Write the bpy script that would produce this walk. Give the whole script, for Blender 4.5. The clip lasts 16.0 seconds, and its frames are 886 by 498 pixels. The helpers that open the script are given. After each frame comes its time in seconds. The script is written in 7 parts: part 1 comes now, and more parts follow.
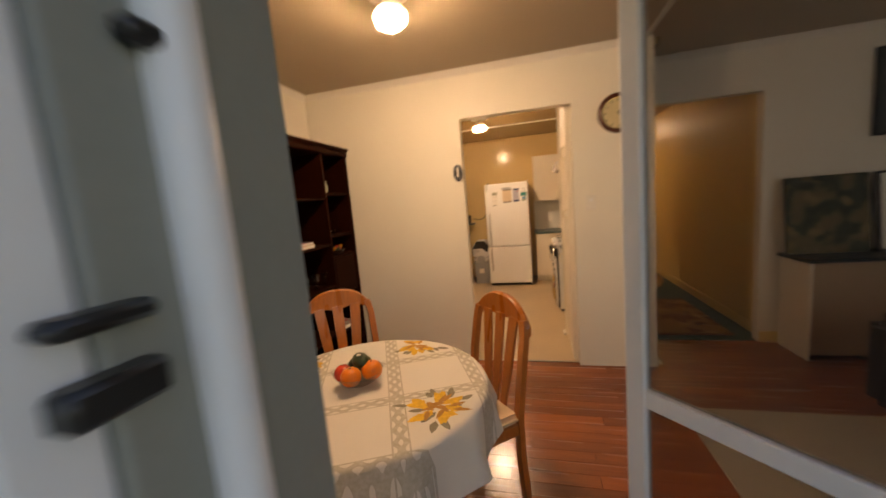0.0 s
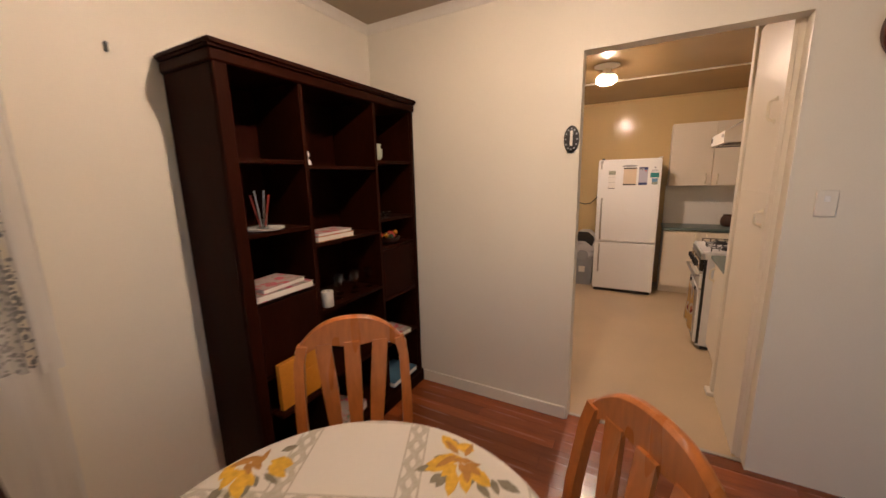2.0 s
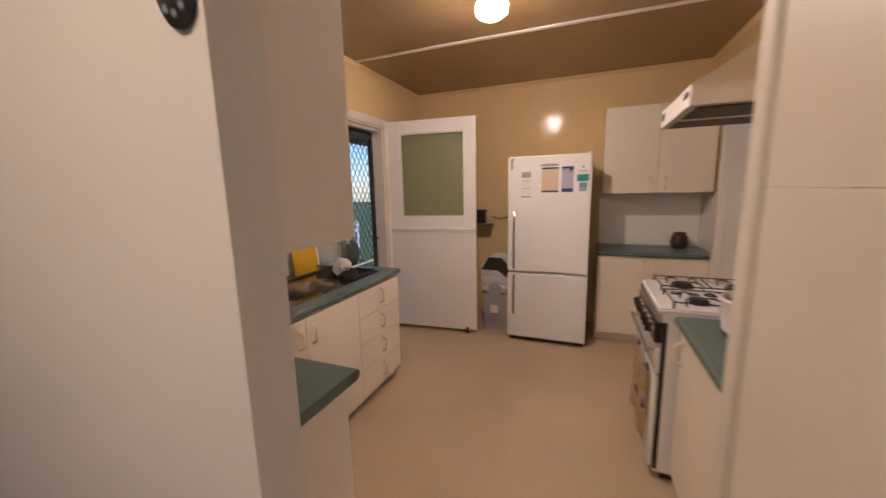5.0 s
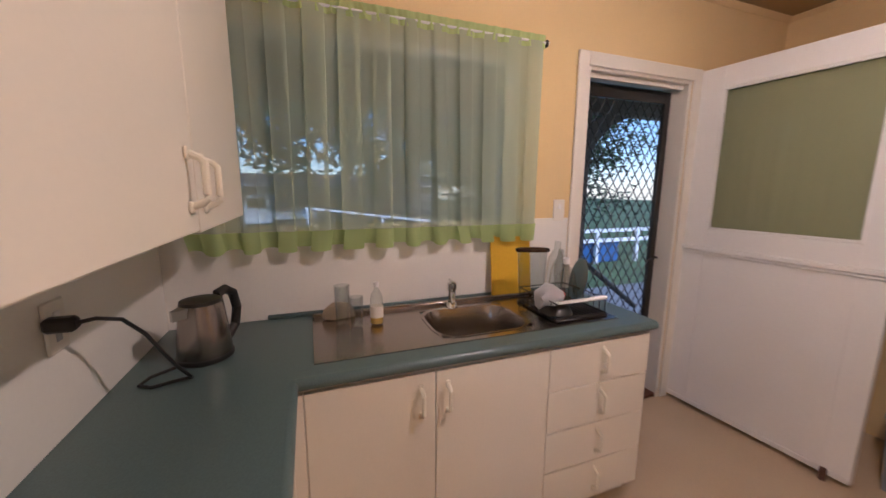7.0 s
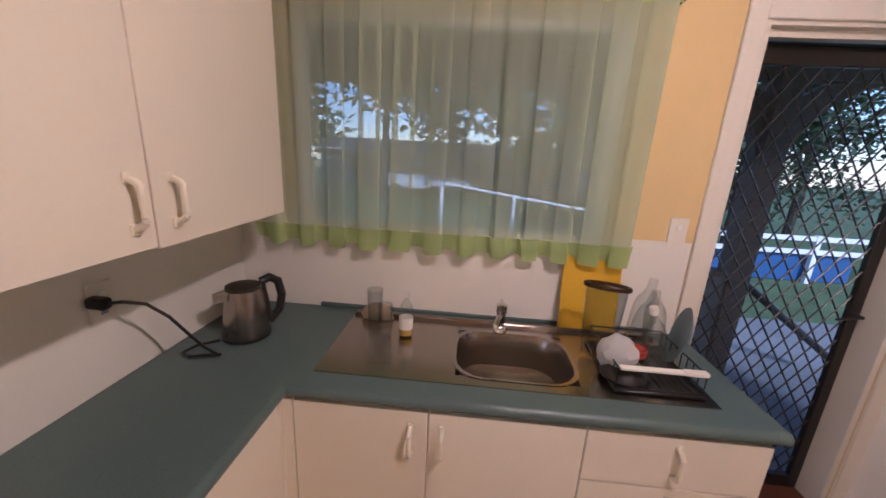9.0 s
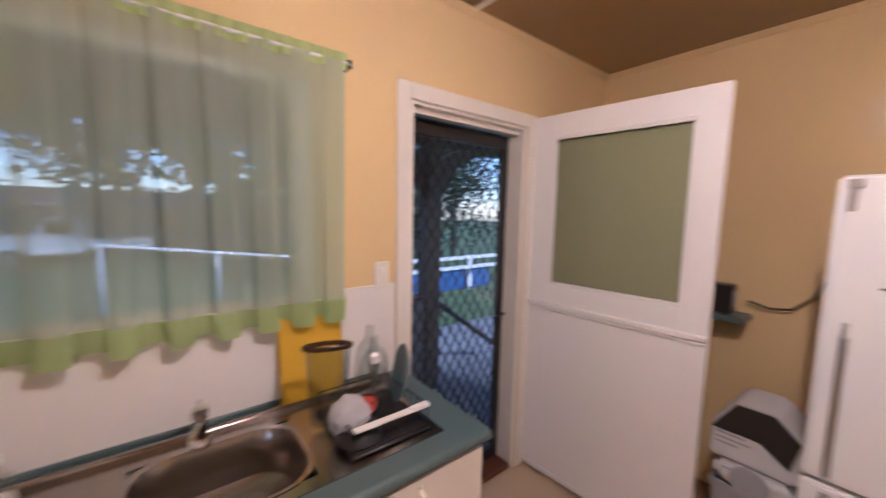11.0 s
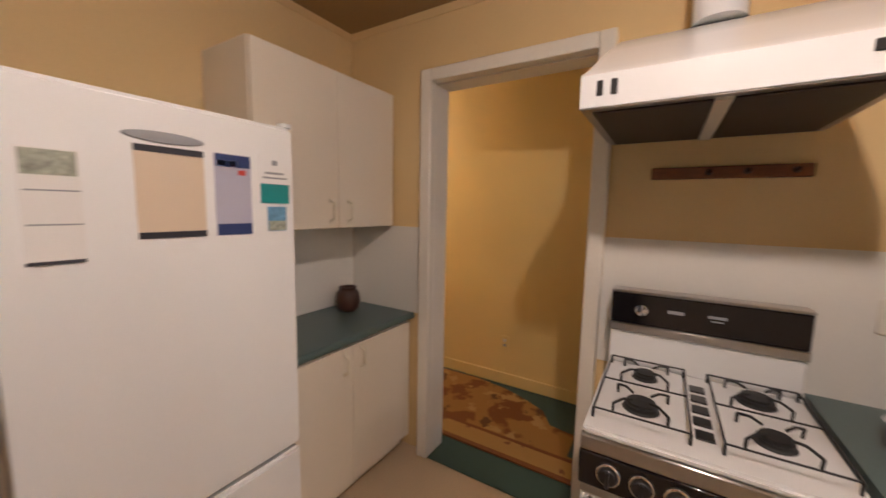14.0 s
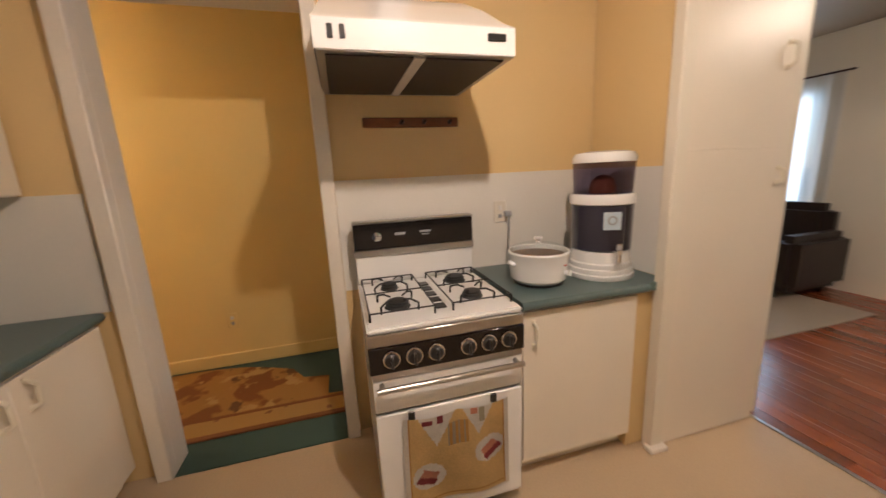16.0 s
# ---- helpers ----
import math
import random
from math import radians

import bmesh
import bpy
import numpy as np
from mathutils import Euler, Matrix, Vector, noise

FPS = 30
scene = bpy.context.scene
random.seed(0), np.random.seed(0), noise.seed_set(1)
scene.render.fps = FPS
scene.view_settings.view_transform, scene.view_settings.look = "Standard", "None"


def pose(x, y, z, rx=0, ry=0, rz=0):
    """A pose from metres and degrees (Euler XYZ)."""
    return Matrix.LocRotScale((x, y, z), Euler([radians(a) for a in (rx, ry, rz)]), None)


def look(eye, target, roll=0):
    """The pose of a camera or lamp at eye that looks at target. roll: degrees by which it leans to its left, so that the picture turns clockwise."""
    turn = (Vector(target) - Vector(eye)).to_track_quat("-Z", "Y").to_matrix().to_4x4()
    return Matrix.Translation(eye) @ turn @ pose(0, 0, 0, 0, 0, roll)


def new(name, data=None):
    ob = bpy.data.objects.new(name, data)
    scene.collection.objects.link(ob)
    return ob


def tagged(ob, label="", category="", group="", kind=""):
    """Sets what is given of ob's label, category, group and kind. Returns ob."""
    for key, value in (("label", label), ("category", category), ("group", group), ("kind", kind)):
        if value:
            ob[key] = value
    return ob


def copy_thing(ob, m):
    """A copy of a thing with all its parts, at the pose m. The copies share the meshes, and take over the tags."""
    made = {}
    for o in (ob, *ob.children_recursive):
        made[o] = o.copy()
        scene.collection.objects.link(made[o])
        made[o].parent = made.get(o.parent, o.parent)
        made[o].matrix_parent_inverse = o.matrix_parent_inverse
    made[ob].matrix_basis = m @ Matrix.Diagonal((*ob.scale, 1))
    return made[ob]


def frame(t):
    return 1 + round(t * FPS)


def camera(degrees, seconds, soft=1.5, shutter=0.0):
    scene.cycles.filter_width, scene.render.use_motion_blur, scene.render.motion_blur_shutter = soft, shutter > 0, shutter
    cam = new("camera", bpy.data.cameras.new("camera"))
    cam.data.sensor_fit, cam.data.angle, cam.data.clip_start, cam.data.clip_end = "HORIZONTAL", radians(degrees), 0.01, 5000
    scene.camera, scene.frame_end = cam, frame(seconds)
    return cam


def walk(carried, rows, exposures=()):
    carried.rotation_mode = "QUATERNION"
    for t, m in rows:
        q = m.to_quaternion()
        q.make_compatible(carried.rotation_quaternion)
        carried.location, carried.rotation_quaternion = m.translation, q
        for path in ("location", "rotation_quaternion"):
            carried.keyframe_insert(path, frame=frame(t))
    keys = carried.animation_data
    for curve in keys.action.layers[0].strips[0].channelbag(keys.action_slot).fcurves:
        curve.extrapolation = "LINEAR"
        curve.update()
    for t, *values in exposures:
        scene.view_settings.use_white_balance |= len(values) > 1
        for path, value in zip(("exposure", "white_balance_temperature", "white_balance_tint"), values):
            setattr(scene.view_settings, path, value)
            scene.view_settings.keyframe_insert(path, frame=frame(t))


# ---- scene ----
cam = camera(101.8, 16.0, shutter=0.5)
PATH = [
    (0, (0.285, 0.245, 1.48), (-0.211, 2.165, 1.223), -5.0),
    (0.5, (0.283, 0.563, 1.467), (-0.54, 2.34, 1.062), -1.2),
    (1, (0.151, 0.751, 1.485), (-0.871, 2.419, 1.071), -0.5),
    (1.5, (0.057, 0.965, 1.506), (-0.91, 2.675, 1.129), -1.7),
    (2, (0.047, 1.187, 1.52), (-0.907, 2.902, 1.136), -1.4),
    (2.5, (0.038, 1.428, 1.537), (-0.587, 3.298, 1.203), -2.6),
    (3, (0.158, 1.708, 1.521), (-0.268, 3.63, 1.169), -3.4),
    (3.5, (0.31, 2.0, 1.505), (-0.08, 3.93, 1.155), -3.0),
    (4.2, (0.36, 2.44, 1.475), (-0.09, 4.36, 1.135), -2.2),
    (5.5, (0.067, 3.3, 1.403), (-0.863, 5.045, 1.098), -1.3),
    (6, (0.031, 3.582, 1.398), (-1.14, 5.177, 1.105), -1.3),
    (6.5, (-0.044, 3.794, 1.422), (-1.689, 4.873, 1.061), -0.4),
    (7, (-0.065, 3.965, 1.397), (-1.914, 4.652, 1.067), 0.3),
    (7.5, (-0.173, 4.113, 1.387), (-2.108, 4.505, 1.065), 1.0),
    (8, (-0.216, 4.25, 1.443), (-2.14, 4.073, 0.924), 3.1),
    (10.5, (-0.228, 4.473, 1.56), (-2.115, 5.011, 1.172), 2.4),
    (11, (-0.338, 4.497, 1.559), (-1.898, 5.731, 1.35), 1.2),
    (11.5, (-0.411, 4.589, 1.527), (-1.491, 6.257, 1.305), 2.3),
    (12, (-0.452, 4.783, 1.531), (-1.02, 6.696, 1.405), -0.2),
    (12.5, (-0.549, 4.952, 1.552), (-0.364, 6.932, 1.343), 1.7),
    (13, (-0.63, 5.094, 1.546), (0.304, 6.845, 1.302), -0.5),
    (13.5, (-0.579, 5.165, 1.52), (0.836, 6.555, 1.261), 0.9),
    (14, (-0.511, 5.234, 1.467), (1.183, 6.273, 1.242), 1.1),
    (14.5, (-0.513, 5.342, 1.469), (1.421, 5.756, 1.172), -3.0),
    (15, (-0.541, 5.326, 1.446), (1.384, 5.281, 0.908), -3.3),
    (15.5, (-0.566, 5.348, 1.369), (1.365, 5.13, 0.896), -1.3),
    (16, (-0.641, 5.428, 1.373), (1.245, 4.91, 0.958), -2.7),
]
EXPOSURES = [(0.0, 0.25, 8700, 20), (0.5, 0.46, 6600, 20), (1.5, 0.15, 6450, 20), (2.2, 0.15, 6400, 20), (3.0, 0.4, 5800, 20), (5.5, 0.06, 5700, 21), (6.5, 0.2, 5350, 22), (7.5, 0.2, 5300, 24), (10.5, 0.34, 5250, 28), (11.0, 0.36, 5200, 27), (12.0, 0.28, 5200, 26), (12.5, 0.18, 5650, 26), (13.0, 0.1, 5600, 25), (14.0, 0.05, 5450, 16), (15.0, 0.25, 5850, 13), (16.0, 0.38, 5750, 13)]
walk(cam, [(t, look(eye, target, roll)) for t, eye, target, roll in PATH], EXPOSURES)

# ---- world and lights ----
world = bpy.data.worlds.new("dusk_sky")
scene.world = world
world.use_nodes = True
wn, wl = world.node_tree.nodes, world.node_tree.links
sky = wn.new("ShaderNodeTexSky")
sky.sky_type, sky.sun_disc = "NISHITA", False
sky.sun_elevation, sky.sun_rotation, sky.altitude = radians(32), radians(110), 50
sky.air_density, sky.dust_density, sky.ozone_density = 1.0, 0.2, 4.0
wl.new(sky.outputs[0], wn["Background"].inputs[0])
wn["Background"].inputs[1].default_value = 0.15
sun = new("sun", bpy.data.lights.new("sun", "SUN"))
sun.data.energy, sun.data.angle, sun.data.color = 3.5, radians(12), (0.78, 0.89, 1.0)
sun.matrix_world = look((9, 3, 6), (0, 0, 0))
# the sky's light in the opening of the lounge window
day = new("window_daylight", bpy.data.lights.new("window_daylight", "AREA"))
day.data.shape, day.data.size, day.data.size_y = "RECTANGLE", 2.2, 1.1
day.data.energy, day.data.color = 36.0, (0.72, 0.86, 1.0)
day.matrix_world = look((3.225, 0.56, 1.42), (3.225, 3.0, 1.42))


# ---- materials ----
def material(name, colour, rough=0.6, metal=0.0, grain=0.0, scale=40.0, bump=0.0, wear=0.0, wear_scale=1.5,
             stretch=(1, 1, 1), coat=0.0, vary=0.0, gloss=0.5):
    """A procedural surface: base colour varied at a fine and a broad scale, with relief."""
    m = bpy.data.materials.new(name)
    m.use_nodes = True
    n, l = m.node_tree.nodes, m.node_tree.links
    b = n["Principled BSDF"]
    b.inputs["Base Color"].default_value = (*colour, 1)
    b.inputs["Roughness"].default_value, b.inputs["Metallic"].default_value = rough, metal
    b.inputs["Coat Weight"].default_value, b.inputs["Coat Roughness"].default_value = coat, 0.15
    b.inputs["Specular IOR Level"].default_value = gloss
    out = None
    if grain or wear or vary or bump:
        tc, mp = n.new("ShaderNodeTexCoord"), n.new("ShaderNodeMapping")
        l.new(tc.outputs["Object"], mp.inputs[0])
        mp.inputs["Scale"].default_value = stretch
        fine, broad = n.new("ShaderNodeTexNoise"), n.new("ShaderNodeTexNoise")
        for node, sc, det in ((fine, scale, 6), (broad, wear_scale, 2)):
            node.inputs["Scale"].default_value, node.inputs["Detail"].default_value = sc, det
            l.new(mp.outputs[0], node.inputs["Vector"])
        value = n.new("ShaderNodeHueSaturation")
        value.inputs["Color"].default_value = (*colour, 1)
        r1, r2, mul = n.new("ShaderNodeMapRange"), n.new("ShaderNodeMapRange"), n.new("ShaderNodeMath")
        l.new(fine.outputs[0], r1.inputs[0]), l.new(broad.outputs[0], r2.inputs[0])
        for r, a in ((r1, grain), (r2, wear)):
            r.inputs[1].default_value, r.inputs[2].default_value = 0.2, 0.8
            r.inputs[3].default_value, r.inputs[4].default_value = 1 - a, 1 + a * 0.6
        mul.operation = "MULTIPLY"
        l.new(r1.outputs[0], mul.inputs[0]), l.new(r2.outputs[0], mul.inputs[1])
        last = mul
        if vary:
            info, r3, mul2 = n.new("ShaderNodeObjectInfo"), n.new("ShaderNodeMapRange"), n.new("ShaderNodeMath")
            l.new(info.outputs["Random"], r3.inputs[0])
            r3.inputs[3].default_value, r3.inputs[4].default_value = 1 - vary, 1 + vary
            mul2.operation = "MULTIPLY"
            l.new(mul.outputs[0], mul2.inputs[0]), l.new(r3.outputs[0], mul2.inputs[1])
            last = mul2
        l.new(last.outputs[0], value.inputs["Value"])
        l.new(value.outputs[0], b.inputs["Base Color"])
        rr = n.new("ShaderNodeMapRange")
        l.new(broad.outputs[0], rr.inputs[0])
        rr.inputs[3].default_value, rr.inputs[4].default_value = max(rough - min(0.08, wear), 0.02), min(rough + min(0.08, wear), 1)
        l.new(rr.outputs[0], b.inputs["Roughness"])
        if bump:
            bp = n.new("ShaderNodeBump")
            bp.inputs["Strength"].default_value, bp.inputs["Distance"].default_value = bump, 0.004
            l.new(fine.outputs[0], bp.inputs["Height"])
            l.new(bp.outputs[0], b.inputs["Normal"])
    return m


def glowing(name, colour, strength):
    m = material(name, colour)
    b = m.node_tree.nodes["Principled BSDF"]
    b.inputs["Emission Color"].default_value, b.inputs["Emission Strength"].default_value = (*colour, 1), strength
    return m


CREAM = material("cream_wall_paint", (0.80, 0.74, 0.62), 0.5, grain=0.03, scale=220, bump=0.06, wear=0.05)
YELLOW = material("gloss_yellow_wall_paint", (0.77, 0.575, 0.29), 0.15, grain=0.03, scale=160, bump=0.04, wear=0.05, gloss=0.22)
HALLPAINT = material("hall_yellow_paint", (0.84, 0.635, 0.25), 0.45, grain=0.03, scale=160, bump=0.06, wear=0.07)
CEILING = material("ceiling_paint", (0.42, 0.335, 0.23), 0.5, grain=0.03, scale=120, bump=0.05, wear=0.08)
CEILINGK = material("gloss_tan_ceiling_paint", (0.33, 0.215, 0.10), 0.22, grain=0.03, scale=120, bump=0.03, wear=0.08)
TRIM = material("white_gloss_trim", (0.80, 0.75, 0.66), 0.35, grain=0.03, scale=60, wear=0.07)
WHITE = material("white_door_paint", (0.84, 0.82, 0.79), 0.4, grain=0.02, scale=90, bump=0.05, wear=0.05)
CABINET = material("cream_cabinet_laminate", (0.82, 0.75, 0.63), 0.38, grain=0.02, scale=120, wear=0.06)
SPLASH = material("white_splashback_board", (0.82, 0.79, 0.73), 0.3, grain=0.02, scale=90, wear=0.05)
HANDLE = material("cream_plastic_handle", (0.80, 0.74, 0.60), 0.35)
TEAL = material("green_laminate_worktop", (0.100, 0.148, 0.146), 0.34, grain=0.22, scale=300, wear=0.08)
LINO = material("tan_vinyl_floor", (0.55, 0.42, 0.27), 0.38, grain=0.06, scale=90, bump=0.05, wear=0.14)
BOARDS = material("red_hardwood_boards", (0.29, 0.075, 0.022), 0.26, grain=0.28, scale=14, bump=0.06, wear=0.25, stretch=(0.6, 12, 12), coat=0.35, vary=0.3)
GROUT = material("dark_joint", (0.07, 0.022, 0.010), 0.7)
SHELFWOOD = material("dark_mahogany_veneer", (0.020, 0.0040, 0.0013), 0.5, grain=0.3, scale=18, wear=0.2, stretch=(6, 6, 0.7), gloss=0.05)
DARKWOOD = material("dark_cane_timber", (0.036, 0.012, 0.007), 0.4, grain=0.3, scale=30, wear=0.2, gloss=0.35)
CHAIRWOOD = material("orange_pine_varnish", (0.46, 0.145, 0.030), 0.3, grain=0.25, scale=12, wear=0.15, stretch=(6, 6, 1), coat=0.4)
ENAMEL = material("white_enamel", (0.85, 0.85, 0.84), 0.22, wear=0.03, coat=0.4)
FRIDGEWHITE = material("white_fridge_steel", (0.84, 0.84, 0.83), 0.28, grain=0.01, scale=200, bump=0.03)
BLACK = material("black_plastic", (0.018, 0.017, 0.016), 0.35)
BLACKGLASS = material("black_glass", (0.010, 0.008, 0.008), 0.08)
IRON = material("cast_iron", (0.02, 0.02, 0.02), 0.6, grain=0.2, scale=200, bump=0.2)
STEEL = material("brushed_steel", (0.52, 0.50, 0.47), 0.30, 1.0, grain=0.03, scale=120, wear=0.03)
# base colour browned for the room's reflection in the sink, mottled by wear
SINKSTEEL = material("reflection_toned_sink_steel", (0.40, 0.355, 0.315), 0.24, 1.0, grain=0.05, scale=90, wear=0.06, wear_scale=6)
CHROME = material("chrome", (0.75, 0.74, 0.72), 0.10, 1.0)
ALU = material("white_aluminium", (0.72, 0.73, 0.73), 0.4, grain=0.02, wear=0.05)
GREYPAINT = material("grey_door_paint", (0.24, 0.25, 0.22), 0.45, grain=0.04, scale=80, wear=0.08)
GREYPLASTIC = material("grey_plastic", (0.33, 0.34, 0.36), 0.45, wear=0.06)
CARPET = material("green_carpet", (0.060, 0.105, 0.085), 0.95, grain=0.4, scale=400, bump=0.6, wear=0.2)
GREENBLIND = material("green_blind_fabric", (0.34, 0.325, 0.175), 0.8, grain=0.06, scale=200, wear=0.1)
CONCRETE = material("grey_concrete", (0.28, 0.28, 0.28), 0.85, grain=0.2, scale=40, bump=0.3, wear=0.2)
GRASS = material("lawn", (0.12, 0.18, 0.07), 0.95, grain=0.5, scale=60, bump=0.6, wear=0.4)
VERANDA = material("veranda_timber", (0.16, 0.14, 0.13), 0.6, grain=0.2, scale=30, wear=0.2)
LEAF = material("leaf_green", (0.06, 0.10, 0.05), 0.55, grain=0.4, scale=3, wear=0.5, wear_scale=0.8)
BARK = material("bark", (0.09, 0.07, 0.055), 0.9, grain=0.4, scale=20, bump=0.7)
YELLOWPLASTIC = material("yellow_chopping_board", (0.72, 0.42, 0.02), 0.4, grain=0.05, scale=60, wear=0.08)
PAPER = material("paper", (0.78, 0.74, 0.66), 0.7, wear=0.04)
BULB_KITCHEN = glowing("kitchen_bulb", (1.0, 0.768, 0.56), 1850.0)
BULB_DINING = glowing("dining_bulb", (1.0, 0.775, 0.555), 1800.0)
# fill light for the hall, carried by an added lamp out of view
BULB_HALL_FILL = glowing("hall_fill_bulb", (1.0, 0.79, 0.55), 850.0)



def clear(name, colour=(0.95, 0.97, 0.97), rough=0.02, sheen=0.35):
    """Thin clear glass or plastic: mostly see-through, with a glossy sheen."""
    m = bpy.data.materials.new(name)
    m.use_nodes = True
    n, l = m.node_tree.nodes, m.node_tree.links
    n.remove(n["Principled BSDF"])
    tr, gl, mix, fr = n.new("ShaderNodeBsdfTransparent"), n.new("ShaderNodeBsdfGlossy"), n.new("ShaderNodeMixShader"), n.new("ShaderNodeMath")
    lw = n.new("ShaderNodeLayerWeight")
    lw.inputs[0].default_value = 0.25
    fr.operation, fr.inputs[1].default_value = "MULTIPLY", sheen
    l.new(lw.outputs["Facing"], fr.inputs[0])
    tr.inputs[0].default_value, gl.inputs["Roughness"].default_value = (*colour, 1), rough
    l.new(fr.outputs[0], mix.inputs[0]), l.new(tr.outputs[0], mix.inputs[1]), l.new(gl.outputs[0], mix.inputs[2])
    l.new(mix.outputs[0], n["Material Output"].inputs[0])
    return m


def sheer(name, colour, see, lit=0.5):
    """Thin cloth: part see-through, part lit from both sides."""
    m = bpy.data.materials.new(name)
    m.use_nodes = True
    n, l = m.node_tree.nodes, m.node_tree.links
    n.remove(n["Principled BSDF"])
    tr, df, tl = n.new("ShaderNodeBsdfTransparent"), n.new("ShaderNodeBsdfDiffuse"), n.new("ShaderNodeBsdfTranslucent")
    cloth, mix = n.new("ShaderNodeMixShader"), n.new("ShaderNodeMixShader")
    cloth.inputs[0].default_value, mix.inputs[0].default_value = lit, 1 - see
    df.inputs[0].default_value, tl.inputs[0].default_value = (*colour, 1), (*colour, 1)
    l.new(df.outputs[0], cloth.inputs[1]), l.new(tl.outputs[0], cloth.inputs[2])
    l.new(tr.outputs[0], mix.inputs[1]), l.new(cloth.outputs[0], mix.inputs[2])
    l.new(mix.outputs[0], n["Material Output"].inputs[0])
    return m


GLASS = clear("window_glass", sheen=0.12)
CURTAIN = sheer("green_sheer_curtain", (0.68, 0.76, 0.58), 0.40)
CURTAINHEM = sheer("green_curtain_hem", (0.50, 0.62, 0.28), 0.06)
LACE = sheer("white_lace", (0.74, 0.73, 0.70), 0.50)
LACESOLID = sheer("white_lace_dense", (0.80, 0.77, 0.72), 0.12)
LOUNGELACE = sheer("pale_lounge_curtain", (0.80, 0.78, 0.74), 0.15)
LACEDARK = sheer("grey_lace_motif", (0.30, 0.30, 0.30), 0.3)
FLYSCREEN = sheer("fly_screen_mesh", (0.03, 0.03, 0.03), 0.62, 0.1)
SMOKE = clear("smoky_plastic", (0.42, 0.38, 0.48), 0.1)


# ---- mesh helpers ----
def box(bm, x0, x1, y0, y1, z0, z1, bevel=0.0, seg=1):
    m = Matrix.Translation(((x0 + x1) / 2, (y0 + y1) / 2, (z0 + z1) / 2)) @ Matrix.Diagonal((abs(x1 - x0), abs(y1 - y0), abs(z1 - z0), 1))
    geo = bmesh.ops.create_cube(bm, size=1, matrix=m)
    if bevel:
        edges = list({e for v in geo["verts"] for e in v.link_edges})
        bmesh.ops.bevel(bm, geom=edges, offset=bevel, segments=seg, affect="EDGES", clamp_overlap=True)
    return bm


def rod(bm, a, b, r, r2=None, sides=10):
    a, b = Vector(a), Vector(b)
    d = b - a
    m = Matrix.Translation((a + b) / 2) @ d.to_track_quat("Z", "Y").to_matrix().to_4x4()
    bmesh.ops.create_cone(bm, cap_ends=True, segments=sides, radius1=r, radius2=r if r2 is None else r2, depth=d.length, matrix=m)
    return bm


def tube(bm, points, r, sides=8):
    """A round bar that follows points."""
    pts = [Vector(p) for p in points]
    rings = []
    for i, p in enumerate(pts):
        d = (pts[min(i + 1, len(pts) - 1)] - pts[max(i - 1, 0)]).normalized()
        side = d.cross(Vector((0.13, 0.27, 0.95))).normalized()
        up = side.cross(d)
        rings.append([bm.verts.new(p + r * (math.cos(a) * side + math.sin(a) * up)) for a in (2 * math.pi * k / sides for k in range(sides))])
    for r0, r1 in zip(rings, rings[1:]):
        for k in range(sides):
            bm.faces.new((r0[k], r0[(k + 1) % sides], r1[(k + 1) % sides], r1[k]))
    bm.faces.new(rings[0][::-1]), bm.faces.new(rings[-1])
    return bm


def lathe(bm, profile, sides=28, centre=(0, 0, 0), loop=False):
    """Turns a profile of (radius, height) round the z axis."""
    c, rings = Vector(centre), []
    for r, z in profile:
        rings.append([bm.verts.new(c + Vector((r * math.cos(a), r * math.sin(a), z))) for a in (2 * math.pi * k / sides for k in range(sides))])
    if loop:
        rings.append(rings[0])
    for r0, r1 in zip(rings, rings[1:]):
        for k in range(sides):
            bm.faces.new((r0[k], r0[(k + 1) % sides], r1[(k + 1) % sides], r1[k]))
    if loop:
        return bm
    if profile[0][0] > 0.0005:
        bm.faces.new(rings[0][::-1])
    if profile[-1][0] > 0.0005:
        bm.faces.new(rings[-1])
    return bm


def slab(bm, outline, z0, z1):
    """An upright prism over an outline of (x, y)."""
    lo, hi = [bm.verts.new((x, y, z0)) for x, y in outline], [bm.verts.new((x, y, z1)) for x, y in outline]
    n = len(outline)
    bm.faces.new(lo[::-1]), bm.faces.new(hi)
    for k in range(n):
        bm.faces.new((lo[k], lo[(k + 1) % n], hi[(k + 1) % n], hi[k]))
    return bm


def ribbon(bm, centre, width, depth):
    """A bar of flat section along points (x, y, z), width across x and z, depth along y."""
    pts = [Vector(p) for p in centre]
    rings = []
    for i, p in enumerate(pts):
        d = (pts[min(i + 1, len(pts) - 1)] - pts[max(i - 1, 0)]).normalized()
        side = d.cross(Vector((0, 1, 0))).normalized() * width / 2
        back = Vector((0, depth / 2, 0))
        rings.append([bm.verts.new(p + s) for s in (side + back, side - back, -side - back, -side + back)])
    for r0, r1 in zip(rings, rings[1:]):
        for k in range(4):
            bm.faces.new((r0[k], r0[(k + 1) % 4], r1[(k + 1) % 4], r1[k]))
    bm.faces.new(rings[0][::-1]), bm.faces.new(rings[-1])
    return bm


def bar(*a, **k):
    return box(bmesh.new(), *a, **k)


def thing(name, m, label="", category="", group="", kind=""):
    ob = new(name)
    ob.empty_display_size = 0.1
    ob.matrix_world = m
    return tagged(ob, label, category, group, kind)


